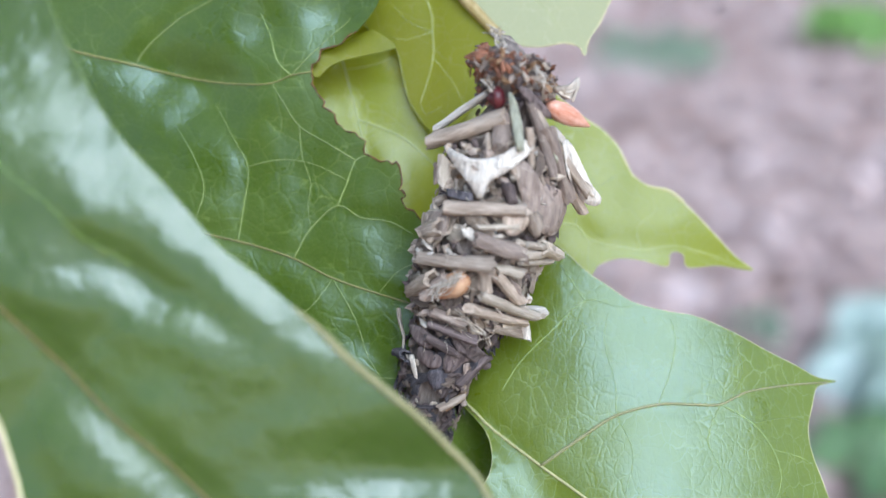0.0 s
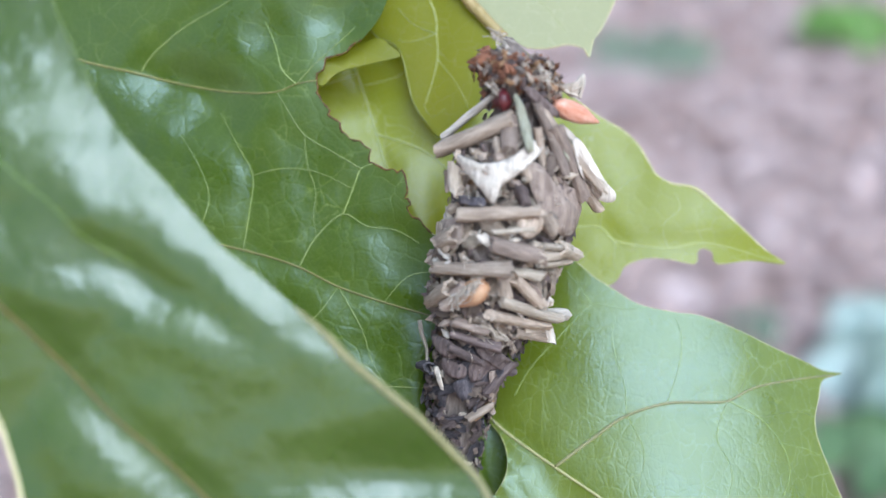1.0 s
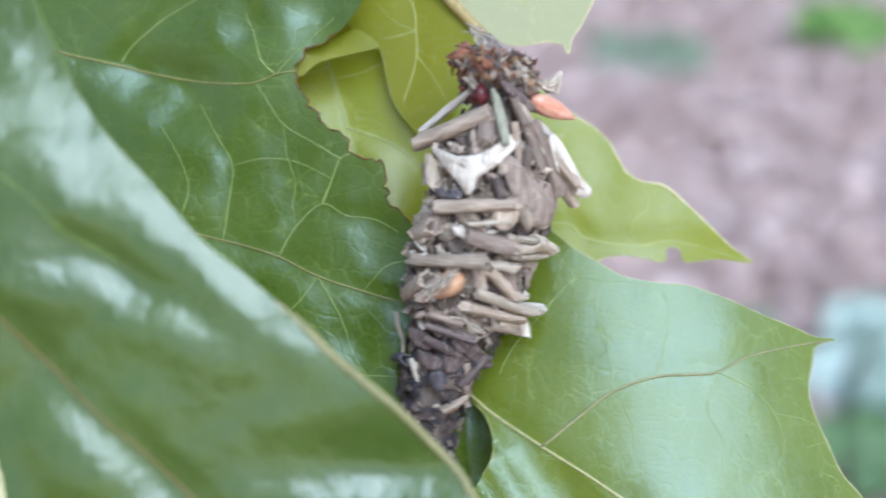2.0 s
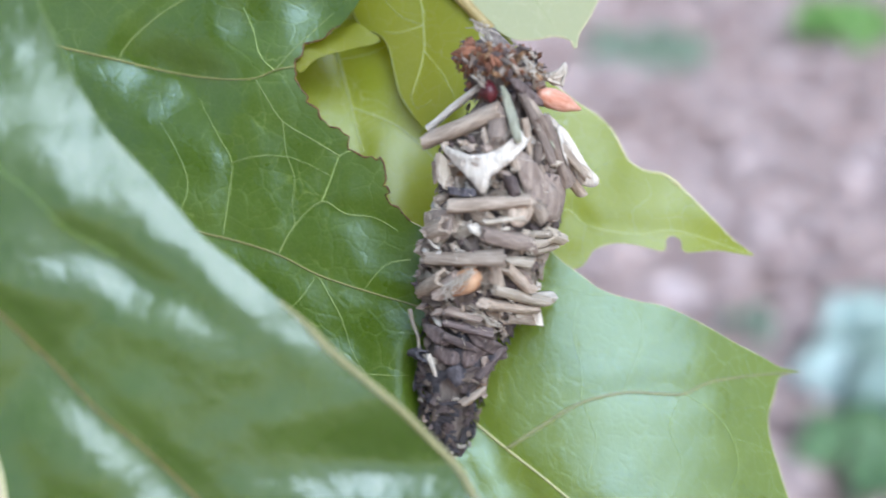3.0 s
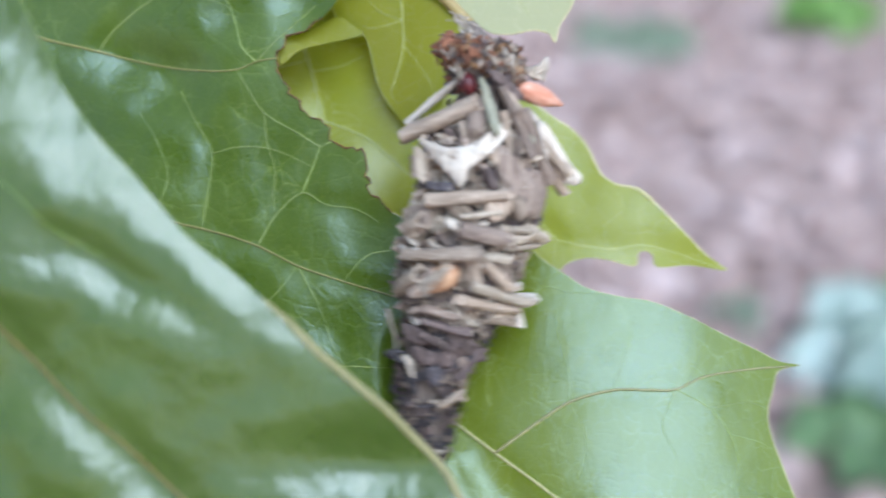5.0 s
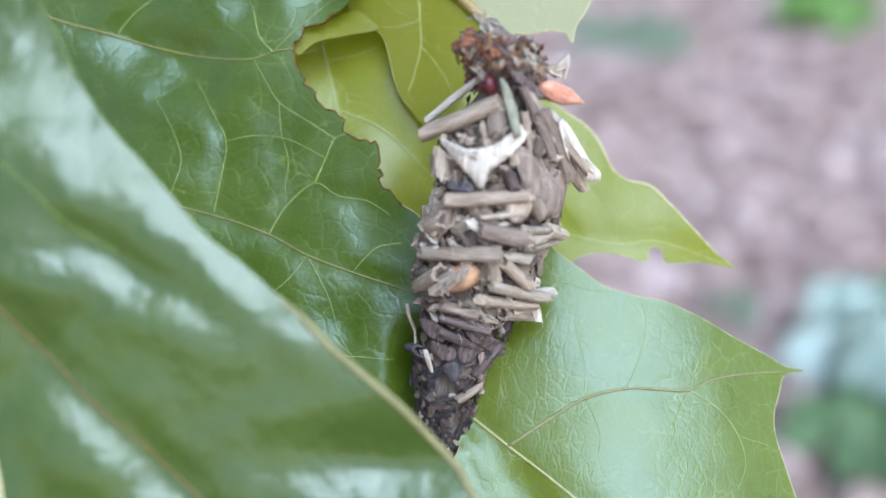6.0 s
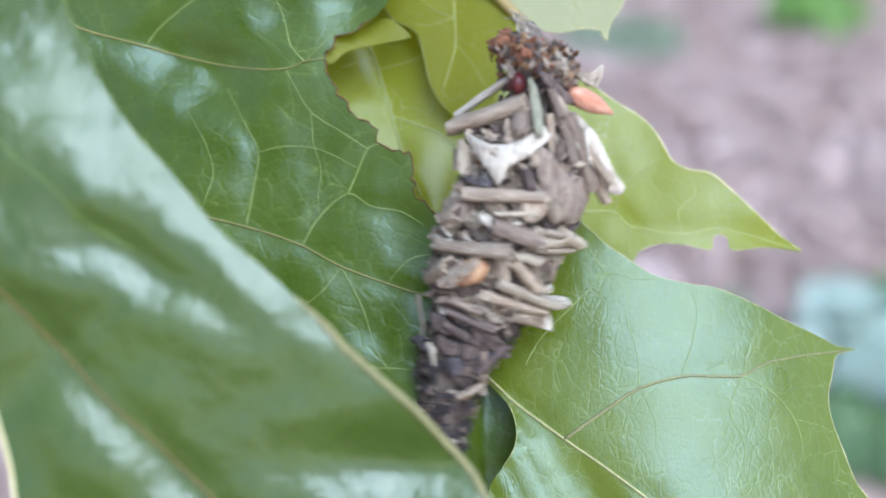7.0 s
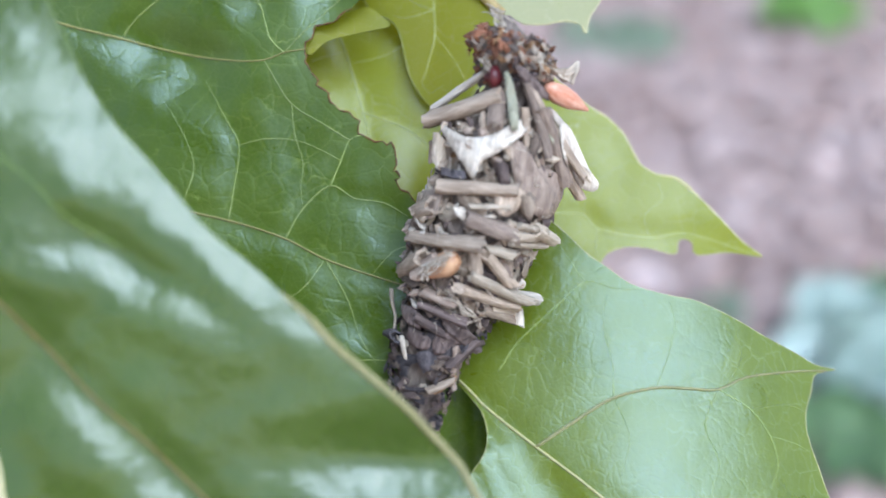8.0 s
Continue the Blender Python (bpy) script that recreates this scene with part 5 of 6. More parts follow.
        (4.8, sway(a0, -1.93, 2.78, 1.07, -0.52, -1.35, -0.23)), (4.9, sway(a0, -1.00, 2.23, 0.89, -0.48, -1.27, -0.23)),
        (5, sway(a0, -2.75, 1.37, 0.69, -0.43, -1.19, -0.22)), (5.1, sway(a0, -3.36, 1.52, 0.69, -0.39, -1.11, -0.22)),
        (5.2, sway(a0, -1.48, 1.99, 0.81, -0.34, -1.02, -0.21)), (5.3, sway(a0, -1.25, 1.61, 0.77, -0.30, -0.94, -0.21)),
        (5.4, sway(a0, -3.46, 2.01, 0.49, -0.25, -0.86, -0.21)), (5.467, sway(a0, -0.22, 3.06, 0.02, -0.22, -0.81, -0.21)),
        (5.5, sway(a0, -0.06, 3.06, 0.05, -0.21, -0.78, -0.20)), (5.533, sway(a0, 0.10, 3.06, 0.08, -0.20, -0.75, -0.19)),
        (5.6, sway(a0, -1.49, 2.05, 0.86, -0.18, -0.51, -0.08)), (5.7, sway(a0, -1.33, 2.27, 1.82, -0.15, -0.23, 0.03)),
        (5.8, sway(a0, 0.88, 2.19, 1.69, 0.09, -0.65, 0.05)), (5.9, sway(a0, 1.26, 2.42, 2.17, 0.33, -1.07, 0.06)),
        (5.967, sway(a0, -0.78, 2.67, 2.71, 0.56, -1.48, 0.07)), (6, sway(a0, -0.81, 2.65, 2.73, 0.57, -1.49, 0.08)),
        (6.033, sway(a0, -0.84, 2.63, 2.75, 0.58, -1.50, 0.09)), (6.1, sway(a0, 0.67, 1.98, 2.61, 0.53, -1.34, 0.16)),
        (6.2, sway(a0, 2.38, 1.13, 2.66, 0.50, -1.20, 0.23)), (6.3, sway(a0, -0.32, 2.50, 2.01, 0.46, -1.05, 0.31)),
        (6.4, sway(a0, -1.48, 3.03, 1.92, 0.42, -0.91, 0.39)), (6.467, sway(a0, -0.48, 2.89, 2.21, 0.39, -0.77, 0.47)),
        (6.5, sway(a0, -0.46, 2.90, 2.23, 0.38, -0.76, 0.46)), (6.533, sway(a0, -0.44, 2.91, 2.25, 0.37, -0.75, 0.46)),
        (6.6, sway(a0, -1.16, 3.22, 2.31, 0.28, -0.67, 0.29)), (6.7, sway(a0, -1.16, 2.22, 1.93, 0.18, -0.57, 0.12)),
        (6.8, sway(a0, 2.57, 1.93, 1.98, 0.08, -0.48, -0.05)), (6.9, sway(a0, 5.09, 0.65, 2.57, -0.03, -0.38, -0.22)),
        (7, sway(a0, 4.18, 1.40, 2.47, -0.13, -0.29, -0.39)), (7.1, sway(a0, 3.02, 1.53, 1.99, -0.10, -0.41, -0.33)),
        (7.2, sway(a0, 0.59, 1.80, 2.44, -0.08, -0.52, -0.27)), (7.3, sway(a0, -0.88, 2.42, 1.96, -0.06, -0.64, -0.20)),
        (7.4, sway(a0, 1.40, 1.62, 2.14, -0.04, -0.76, -0.14)), (7.467, sway(a0, 1.92, 1.29, 1.80, 0, -0.89, -0.08)),
        (7.5, sway(a0, 1.84, 1.35, 1.77, -0.01, -0.87, -0.07)), (7.533, sway(a0, 1.76, 1.41, 1.74, -0.02, -0.85, -0.06)),
        (7.6, sway(a0, 0.20, 2.48, 1.70, -0.24, -0.40, 0.06)), (7.7, sway(a0, 0.99, 1.89, 1.31, -0.47, 0.08, 0.18)),
        (7.8, sway(a0, 0, 2.31, 1.65, -0.70, 0.56, 0.31)), (7.9, sway(a0, 0.20, 2.00, 1.00, -0.93, 1.03, 0.43)),
        (7.967, sway(a0, 2.27, 2.21, 1.44, -1.11, 1.42, 0.54)), (8, sway(a0, 2.73, 2.25, 1.54, -1.15, 1.51, 0.56))])
    b0 = (25.43, 131.50, -19.38)
    walk(glossy_leaf, [
        (0, sway(b0, -2.26, 0.38, 2.16, -3.56, -0.56, 1.36)), (0.033, sway(b0, -2.05, 0.54, 1.86, -3.46, -0.58, 1.34)),
        (0.1, sway(b0, -0.49, 1.73, -0.32, -2.73, -0.70, 1.18)), (0.2, sway(b0, -1.73, 1.11, 1.55, -1.90, -0.83, 1.00)),
        (0.3, sway(b0, 1.10, 1.17, 1.03, -1.07, -0.97, 0.82)), (0.4, sway(b0, 1.03, 1.42, -1.01, -0.23, -1.10, 0.65)),
        (0.467, sway(b0, -5.55, 2.46, 0.92, 0.56, -1.25, 0.48)), (0.5, sway(b0, -5.74, 2.42, 0.96, 0.60, -1.24, 0.47)),
        (0.533, sway(b0, -5.93, 2.38, 0.99, 0.64, -1.23, 0.46)), (0.6, sway(b0, -2.70, 0.55, -0.31, 0.48, -0.99, 0.37)),
        (0.7, sway(b0, -2.59, 1.67, -0.86, 0.36, -0.74, 0.28)), (0.8, sway(b0, -2.64, 3.95, -3.06, 0.24, -0.50, 0.19)),
        (0.9, sway(b0, 2.26, 1.51, -2.02, 0.12, -0.25, 0.09)), (0.967, sway(b0, 0, -0.08, -0.02, 0.03, -0.02, 0.01)), (1, sway(b0, 0, 0, 0, 0, 0, 0)),
        (1.033, sway(b0, 0, 0.08, 0.02, -0.03, 0.02, -0.01)), (1.1, sway(b0, 2.17, 3.18, -1.64, -0.40, 0.13, -0.05)),
        (1.2, sway(b0, -0.53, 4.33, -2.90, -0.80, 0.25, -0.11)), (1.3, sway(b0, -0.84, 4.74, -3.09, -1.19, 0.38, -0.16)),
        (1.4, sway(b0, -1.51, 4.74, -3.19, -1.59, 0.51, -0.22)), (1.5, sway(b0, -2.16, 3.77, -2.51, -1.99, 0.63, -0.27)),
        (1.6, sway(b0, -0.02, 3.64, -1.70, -2.39, 0.76, -0.32)), (1.7, sway(b0, 1.47, 4.77, -1.80, -2.79, 0.89, -0.38)),
        (1.8, sway(b0, -1.62, 5.13, -2.57, -3.18, 1.01, -0.43)), (1.9, sway(b0, -3.45, 4.06, -2.83, -3.58, 1.14, -0.48)),
        (2, sway(b0, -1.75, 3.53, -2.13, -3.98, 1.27, -0.54)), (2.1, sway(b0, -1.01, 4.32, -1.37, -4.38, 1.39, -0.59)),
        (2.2, sway(b0, -1.12, 4.77, -1.36, -4.78, 1.52, -0.65)), (2.3, sway(b0, -1.75, 4.28, -1.60, -5.18, 1.65, -0.70)),
        (2.4, sway(b0, 0.95, 4.38, -2.77, -5.57, 1.78, -0.75)), (2.5, sway(b0, -0.72, -0.34, 2.43, -5.97, 1.90, -0.81)),
        (2.6, sway(b0, -1.14, 1.39, 1.21, -4.88, 2.37, -0.35)), (2.7, sway(b0, -6.27, 0.31, 3.98, -3.78, 2.84, 0.10)),
        (2.8, sway(b0, -1.22, 2.88, 0.60, -2.69, 3.31, 0.55)), (2.9, sway(b0, 2.77, 1.40, 2.66, -1.59, 3.78, 1.00)),
        (3, sway(b0, -4.94, 1.06, 3.99, -0.50, 4.24, 1.46)), (3.1, sway(b0, -5.08, 5.25, 1.30, -1.24, 3.38, 0.92)),
        (3.2, sway(b0, 0.45, 2.44, 2.11, -1.98, 2.52, 0.38)), (3.3, sway(b0, 0.35, 1.41, 1.60, -2.72, 1.66, -0.15)),
        (3.4, sway(b0, 3.80, 2.04, -3.01, -3.46, 0.80, -0.69)), (3.5, sway(b0, 6.41, 3.02, -3.76, -4.20, -0.06, -1.23)),
        (3.6, sway(b0, 4.70, 1.69, -0.33, -3.85, -1.28, -1.96)), (3.7, sway(b0, 1.67, -0.33, 1.81, -3.50, -2.50, -2.69)),
        (3.8, sway(b0, -0.74, 1.05, 2.58, -3.15, -3.71, -3.41)), (3.9, sway(b0, 1.44, 2.00, 4.42, -5.40, -0.81, -2.36)),
        (4, sway(b0, -1.20, -0.16, 5.40, -7.64, 2.09, -1.30)), (4.1, sway(b0, -9.89, 1.11, 4.43, -7.32, 1.75, -1.46)),
        (4.2, sway(b0, -8.34, 1.17, 8.07, -6.99, 1.42, -1.63)), (4.3, sway(b0, -6.51, 1.38, 7.71, -6.67, 1.08, -1.79)),
        (4.4, sway(b0, -7.46, 1.85, 6.52, -6.34, 0.75, -1.96)), (4.5, sway(b0, -8.36, 1.10, 5.18, -6.02, 0.41, -2.13)),
        (4.6, sway(b0, -7.22, 0.38, 4.66, -5.69, 0.08, -2.29)), (4.7, sway(b0, -6.35, 1.17, 4.79, -5.36, -0.26, -2.46)),
        (4.8, sway(b0, -4.53, 2.15, 4.41, -5.04, -0.60, -2.63)), (4.9, sway(b0, -3.27, 1.58, 3.03, -4.71, -0.93, -2.79)),
        (5, sway(b0, -5.47, 0.62, 1.56, -4.39, -1.27, -2.96)), (5.1, sway(b0, -6.19, 0.96, 0.92, -4.06, -1.60, -3.12)),
        (5.2, sway(b0, -3.73, 1.70, 0.76, -3.74, -1.94, -3.29)), (5.3, sway(b0, -3.36, 1.36, -0.09, -3.41, -2.27, -3.46)),
        (5.4, sway(b0, -1.81, 1.13, -0.46, -3.08, -2.61, -3.62)), (5.5, sway(b0, -0.19, 2.03, -0.04, -2.76, -2.94, -3.79)),
        (5.6, sway(b0, -2.42, -0.28, 4.46, -3.65, -1.52, -2.49)), (5.7, sway(b0, -3.40, -0.10, 5.78, -4.54, -0.09, -1.19)),
        (5.8, sway(b0, 0.15, 0.76, 2.65, -4.18, -0.12, -0.38)), (5.9, sway(b0, 0.74, 0.04, 4.42, -3.83, -0.15, 0.42)),
        (5.967, sway(b0, -3.18, 0.35, 4.45, -3.50, -0.16, 1.21)), (6, sway(b0, -3.14, 0.37, 4.52, -3.47, -0.18, 1.23)),
        (6.033, sway(b0, -3.10, 0.39, 4.59, -3.44, -0.20, 1.25)), (6.1, sway(b0, 1.53, 0.37, 5.74, -3.14, -0.63, 0.82)),
        (6.2, sway(b0, 0.57, -0.42, 5.96, -2.80, -1.07, 0.42)), (6.3, sway(b0, -2.80, 1.51, 3.89, -2.47, -1.51, 0.02)),
        (6.4, sway(b0, -4.29, 0.44, 5.24, -2.14, -1.96, -0.38)), (6.467, sway(b0, -2.82, 0.03, 4.55, -1.80, -2.42, -0.78)),
        (6.5, sway(b0, -2.89, 0.03, 4.52, -1.80, -2.40, -0.79)), (6.533, sway(b0, -2.96, 0.03, 4.49, -1.80, -2.38, -0.80)),
        (6.6, sway(b0, -5.77, 0.50, 4.65, -2.16, -1.59, -0.60)), (6.7, sway(b0, -4.29, -0.45, 8.04, -2.51, -0.77, -0.41)),
        (6.8, sway(b0, 0.80, -0.63, 3.17, -2.87, 0.04, -0.22)), (6.9, sway(b0, 2.88, -0.22, 1.75, -3.22, 0.85, -0.04)),
        (7, sway(b0, 4.13, 1.67, 1.96, -3.58, 1.66, 0.15)), (7.1, sway(b0, 2.71, 0.47, 0.41, -3.42, 1.19, -0.42)),
        (7.2, sway(b0, -1.90, -0.83, 3.41, -3.26, 0.72, -0.98)), (7.3, sway(b0, -2.75, 0.76, 1.61, -3.10, 0.25, -1.55)),
        (7.4, sway(b0, -0.69, -0.57, 3.73, -2.94, -0.22, -2.11)), (7.467, sway(b0, 0.56, -0.19, 3.33, -2.75, -0.66, -2.68)),
        (7.5, sway(b0, 0.49, -0.08, 3.24, -2.78, -0.70, -2.68)), (7.533, sway(b0, 0.42, 0.03, 3.15, -2.81, -0.74, -2.68)),
        (7.6, sway(b0, -1.70, 1.06, 2.40, -3.35, -0.79, -2.18)), (7.7, sway(b0, 0.15, 1.20, 3.51, -3.92, -0.89, -1.69)),
        (7.8, sway(b0, -2.21, 1.57, 3.44, -4.49, -0.99, -1.19)), (7.9, sway(b0, -1.77, 1.84, 2.78, -5.06, -1.08, -0.70)),
        (7.967, sway(b0, 0.71, 0.89, 4.15, -5.53, -1.16, -0.29)), (8, sway(b0, 1.26, 0.68, 4.45, -5.63, -1.18, -0.20))])
    c0 = (8.64, 141.00, 10.50)
    walk(sunlit_leaf, [
        (0, sway(c0, -3.20, 0.77, 2.92, 0.27, 1.18, 4.13)), (0.033, sway(c0, -3.08, 0.82, 2.71, 0.27, 1.18, 4.07)),
        (0.1, sway(c0, -2.18, 1.16, 1.15, 0.26, 1.22, 3.67)), (0.2, sway(c0, -3.11, 0.56, 3.72, 0.26, 1.26, 3.21)),
        (0.3, sway(c0, -0.37, 0.98, -0.13, 0.26, 1.30, 2.74)), (0.4, sway(c0, -1.21, -0.42, 0.53, 0.26, 1.33, 2.28)),
        (0.467, sway(c0, -5.75, 1.99, 1.46, 0.26, 1.38, 1.86)), (0.5, sway(c0, -5.99, 2.04, 1.60, 0.26, 1.37, 1.82)),
        (0.533, sway(c0, -6.23, 2.09, 1.74, 0.26, 1.36, 1.78)), (0.6, sway(c0, -5.99, 0.64, 3.26, 0.21, 1.10, 1.46)),
        (0.7, sway(c0, -3.10, 1.20, 0.61, 0.16, 0.82, 1.09)), (0.8, sway(c0, -4.43, 1.28, 1.09, 0.10, 0.55, 0.73)),
        (0.9, sway(c0, -0.25, 0.56, -0.78, 0.05, 0.27, 0.36)), (0.967, sway(c0, -0.10, 0.01, 0.01, 0, 0.01, 0.01)), (1, sway(c0, 0, 0, 0, 0, 0, 0)),
        (1.033, sway(c0, 0.10, -0.01, -0.01, 0, -0.01, -0.01)), (1.1, sway(c0, 1.77, 0.43, -0.90, 0, 0.10, 0.07)),
        (1.2, sway(c0, -2.35, 1.30, 1.59, 0, 0.19, 0.14)), (1.3, sway(c0, -2.63, 1.71, 1.50, -0.01, 0.29, 0.22)),
        (1.4, sway(c0, -3.27, 1.70, 1.40, -0.01, 0.38, 0.29)), (1.5, sway(c0, -3.90, 0.75, 1.30, -0.01, 0.48, 0.36)),
        (1.6, sway(c0, -1.71, 0.62, 1.20, -0.01, 0.57, 0.43)), (1.7, sway(c0, -0.19, 1.75, 1.10, -0.02, 0.67, 0.50)),
        (1.8, sway(c0, -3.25, 2.11, 1.02, -0.02, 0.76, 0.58)), (1.9, sway(c0, -5.05, 1.05, 0.92, -0.02, 0.86, 0.65)),
        (2, sway(c0, -3.32, 0.52, 0.82, -0.02, 0.95, 0.72)), (2.1, sway(c0, -2.55, 1.31, 0.72, -0.02, 1.05, 0.79)),
        (2.2, sway(c0, -2.63, 1.77, 0.62, -0.03, 1.14, 0.87)), (2.3, sway(c0, -3.23, 1.29, 0.52, -0.03, 1.24, 0.94)),
        (2.4, sway(c0, -1.97, 1.99, 0.83, -0.03, 1.33, 1.01)), (2.467, sway(c0, -1.70, -0.64, 0.67, -0.03, 1.46, 1.09)),
        (2.5, sway(c0, -1.70, -0.65, 0.67, -0.03, 1.43, 1.08)), (2.533, sway(c0, -1.70, -0.66, 0.67, -0.03, 1.40, 1.07)),
        (2.6, sway(c0, -2.00, 1.88, 0.87, 0.01, 0.95, 0.87)), (2.7, sway(c0, -5.68, -0.33, 5.14, 0.05, 0.48, 0.67)),
        (2.8, sway(c0, -2.16, 2.20, 2.50, 0.09, 0, 0.46)), (2.9, sway(c0, 0.37, 0.37, 2.70, 0.13, -0.47, 0.25)),
        (2.967, sway(c0, -2.21, 2.04, 2.41, 0.17, -0.92, 0.06)), (3, sway(c0, -2.84, 2.34, 2.76, 0.17, -0.95, 0.04)),
        (3.033, sway(c0, -3.47, 2.64, 3.11, 0.17, -0.98, 0.02)), (3.1, sway(c0, -7.20, 4.00, 6.87, 0.13, -0.88, -0.02)),
        (3.2, sway(c0, -0.18, 0.96, 1.54, 0.08, -0.81, -0.09)), (3.3, sway(c0, -0.68, 2.69, 0.88, 0.03, -0.74, -0.16)),
        (3.4, sway(c0, 1.51, 0.91, 2.75, -0.02, -0.67, -0.23)), (3.5, sway(c0, 5.43, 1.48, -0.38, -0.06, -0.61, -0.30)),
        (3.6, sway(c0, 4.43, 0.73, 0.95, 0.01, 0.20, 1.29)), (3.7, sway(c0, 2.01, 0.60, 3.01, 0.08, 1.01, 2.89)),
        (3.8, sway(c0, -0.86, 0.26, 3.08, 0.15, 1.82, 4.48)), (3.9, sway(c0, 2.15, 0.81, 3.06, 0.04, 1.00, 2.07)),
        (3.967, sway(c0, 2.08, 1.38, 1.46, -0.07, 0.25, -0.13)), (4, sway(c0, 1.40, 1.43, 1.66, -0.08, 0.18, -0.34)),
        (4.033, sway(c0, 0.72, 1.48, 1.86, -0.09, 0.11, -0.55)), (4.1, sway(c0, -6.02, 1.45, 5.52, -0.09, 0.17, -0.48)),
        (4.2, sway(c0, -5.23, 1.32, 4.78, -0.11, 0.16, -0.61)), (4.3, sway(c0, -3.74, 1.35, 4.58, -0.13, 0.15, -0.75)),
        (4.4, sway(c0, -5.00, 1.63, 4.38, -0.15, 0.13, -0.89)), (4.5, sway(c0, -6.23, 0.70, 4.19, -0.17, 0.12, -1.03)),
        (4.6, sway(c0, -5.43, -0.19, 3.99, -0.18, 0.11, -1.17)), (4.7, sway(c0, -4.87, 0.42, 3.80, -0.20, 0.10, -1.31)),
        (4.8, sway(c0, -3.38, 1.21, 3.59, -0.22, 0.09, -1.45)), (4.9, sway(c0, -2.45, 0.46, 3.39, -0.24, 0.08, -1.59)),
        (5, sway(c0, -4.96, -0.68, 3.20, -0.26, 0.07, -1.73)), (5.1, sway(c0, -6.02, -0.52, 3.00, -0.27, 0.06, -1.87)),
        (5.2, sway(c0, -3.88, 0.04, 2.81, -0.29, 0.05, -2.00)), (5.3, sway(c0, -3.83, -0.48, 2.60, -0.31, 0.04, -2.14)),
        (5.4, sway(c0, -4.97, -0.02, 0.56, -0.33, 0.03, -2.28)), (5.467, sway(c0, -1.89, 1.37, 0.45, -0.36, 0.06, -2.46)),
        (5.5, sway(c0, -1.74, 1.38, 0.56, -0.35, 0.02, -2.42)), (5.533, sway(c0, -1.59, 1.39, 0.67, -0.34, -0.02, -2.38)),
        (5.6, sway(c0, -3.21, 0.05, 1.91, -0.26, -0.47, -1.78)), (5.7, sway(c0, -2.00, 0.21, 1.23, -0.17, -0.96, -1.14)),
        (5.8, sway(c0, -0.91, 0.21, 2.97, -0.09, -0.62, -0.62)), (5.9, sway(c0, 0.85, 0.46, 0.89, -0.01, -0.29, -0.11)),
        (5.967, sway(c0, -2.63, -0.01, 4.40, 0.07, 0.05, 0.40)), (6, sway(c0, -2.67, -0.05, 4.46, 0.07, 0.05, 0.41)),
        (6.033, sway(c0, -2.71, -0.09, 4.52, 0.07, 0.05, 0.42)), (6.1, sway(c0, 0.10, -0.40, 2.09, 0.03, -0.22, 0.13)),
        (6.2, sway(c0, 1.04, -0.85, 1.16, -0.01, -0.50, -0.15)), (6.3, sway(c0, -2.47, 0.31, 3.83, -0.06, -0.77, -0.43)),
        (6.4, sway(c0, -3.05, 0.60, 3.67, -0.10, -1.05, -0.70)), (6.5, sway(c0, -2.42, 0.08, 4.25, -0.14, -1.32, -0.98)),
        (6.6, sway(c0, -3.14, 0.96, 4.13, -0.14, -1.31, -1.31)), (6.7, sway(c0, -3.56, -0.26, 7.26, -0.15, -1.29, -1.64)),
        (6.8, sway(c0, 2.17, 0.07, 4.04, -0.16, -1.27, -1.96)), (6.9, sway(c0, 5.32, -1.41, 3.83, -0.17, -1.26, -2.29)),
        (7, sway(c0, 5.71, 0.19, 1.39, -0.17, -1.24, -2.62)), (7.1, sway(c0, 3.25, 0.17, 3.83, -0.13, -1.02, -2.12)),
        (7.2, sway(c0, -0.06, 0.36, 3.58, -0.09, -0.79, -1.61)), (7.3, sway(c0, -1.38, 0.94, 4.27, -0.05, -0.56, -1.11)),
        (7.4, sway(c0, 0.50, 0.09, 3.82, 0, -0.34, -0.60)), (7.467, sway(c0, 1.09, -0.06, 3.17, 0.04, -0.14, -0.15)),
        (7.5, sway(c0, 1.05, 0.01, 3.11, 0.04, -0.11, -0.10)), (7.533, sway(c0, 1.01, 0.08, 3.05, 0.04, -0.08, -0.05)),
        (7.6, sway(c0, -0.15, 1.09, 2.95, 0.02, 0.04, 0.21)), (7.7, sway(c0, 0.28, 0.50, 3.39, 0.01, 0.20, 0.51)),
        (7.8, sway(c0, -0.89, 0.67, 3.53, 0, 0.35, 0.82)), (7.9, sway(c0, -0.12, 0.86, 2.09, -0.01, 0.50, 1.13)),
        (7.967, sway(c0, 2.09, 0.32, 2.67, -0.03, 0.63, 1.38)), (8, sway(c0, 2.57, 0.20, 2.80, -0.03, 0.66, 1.43))])
    d0 = HUB_D
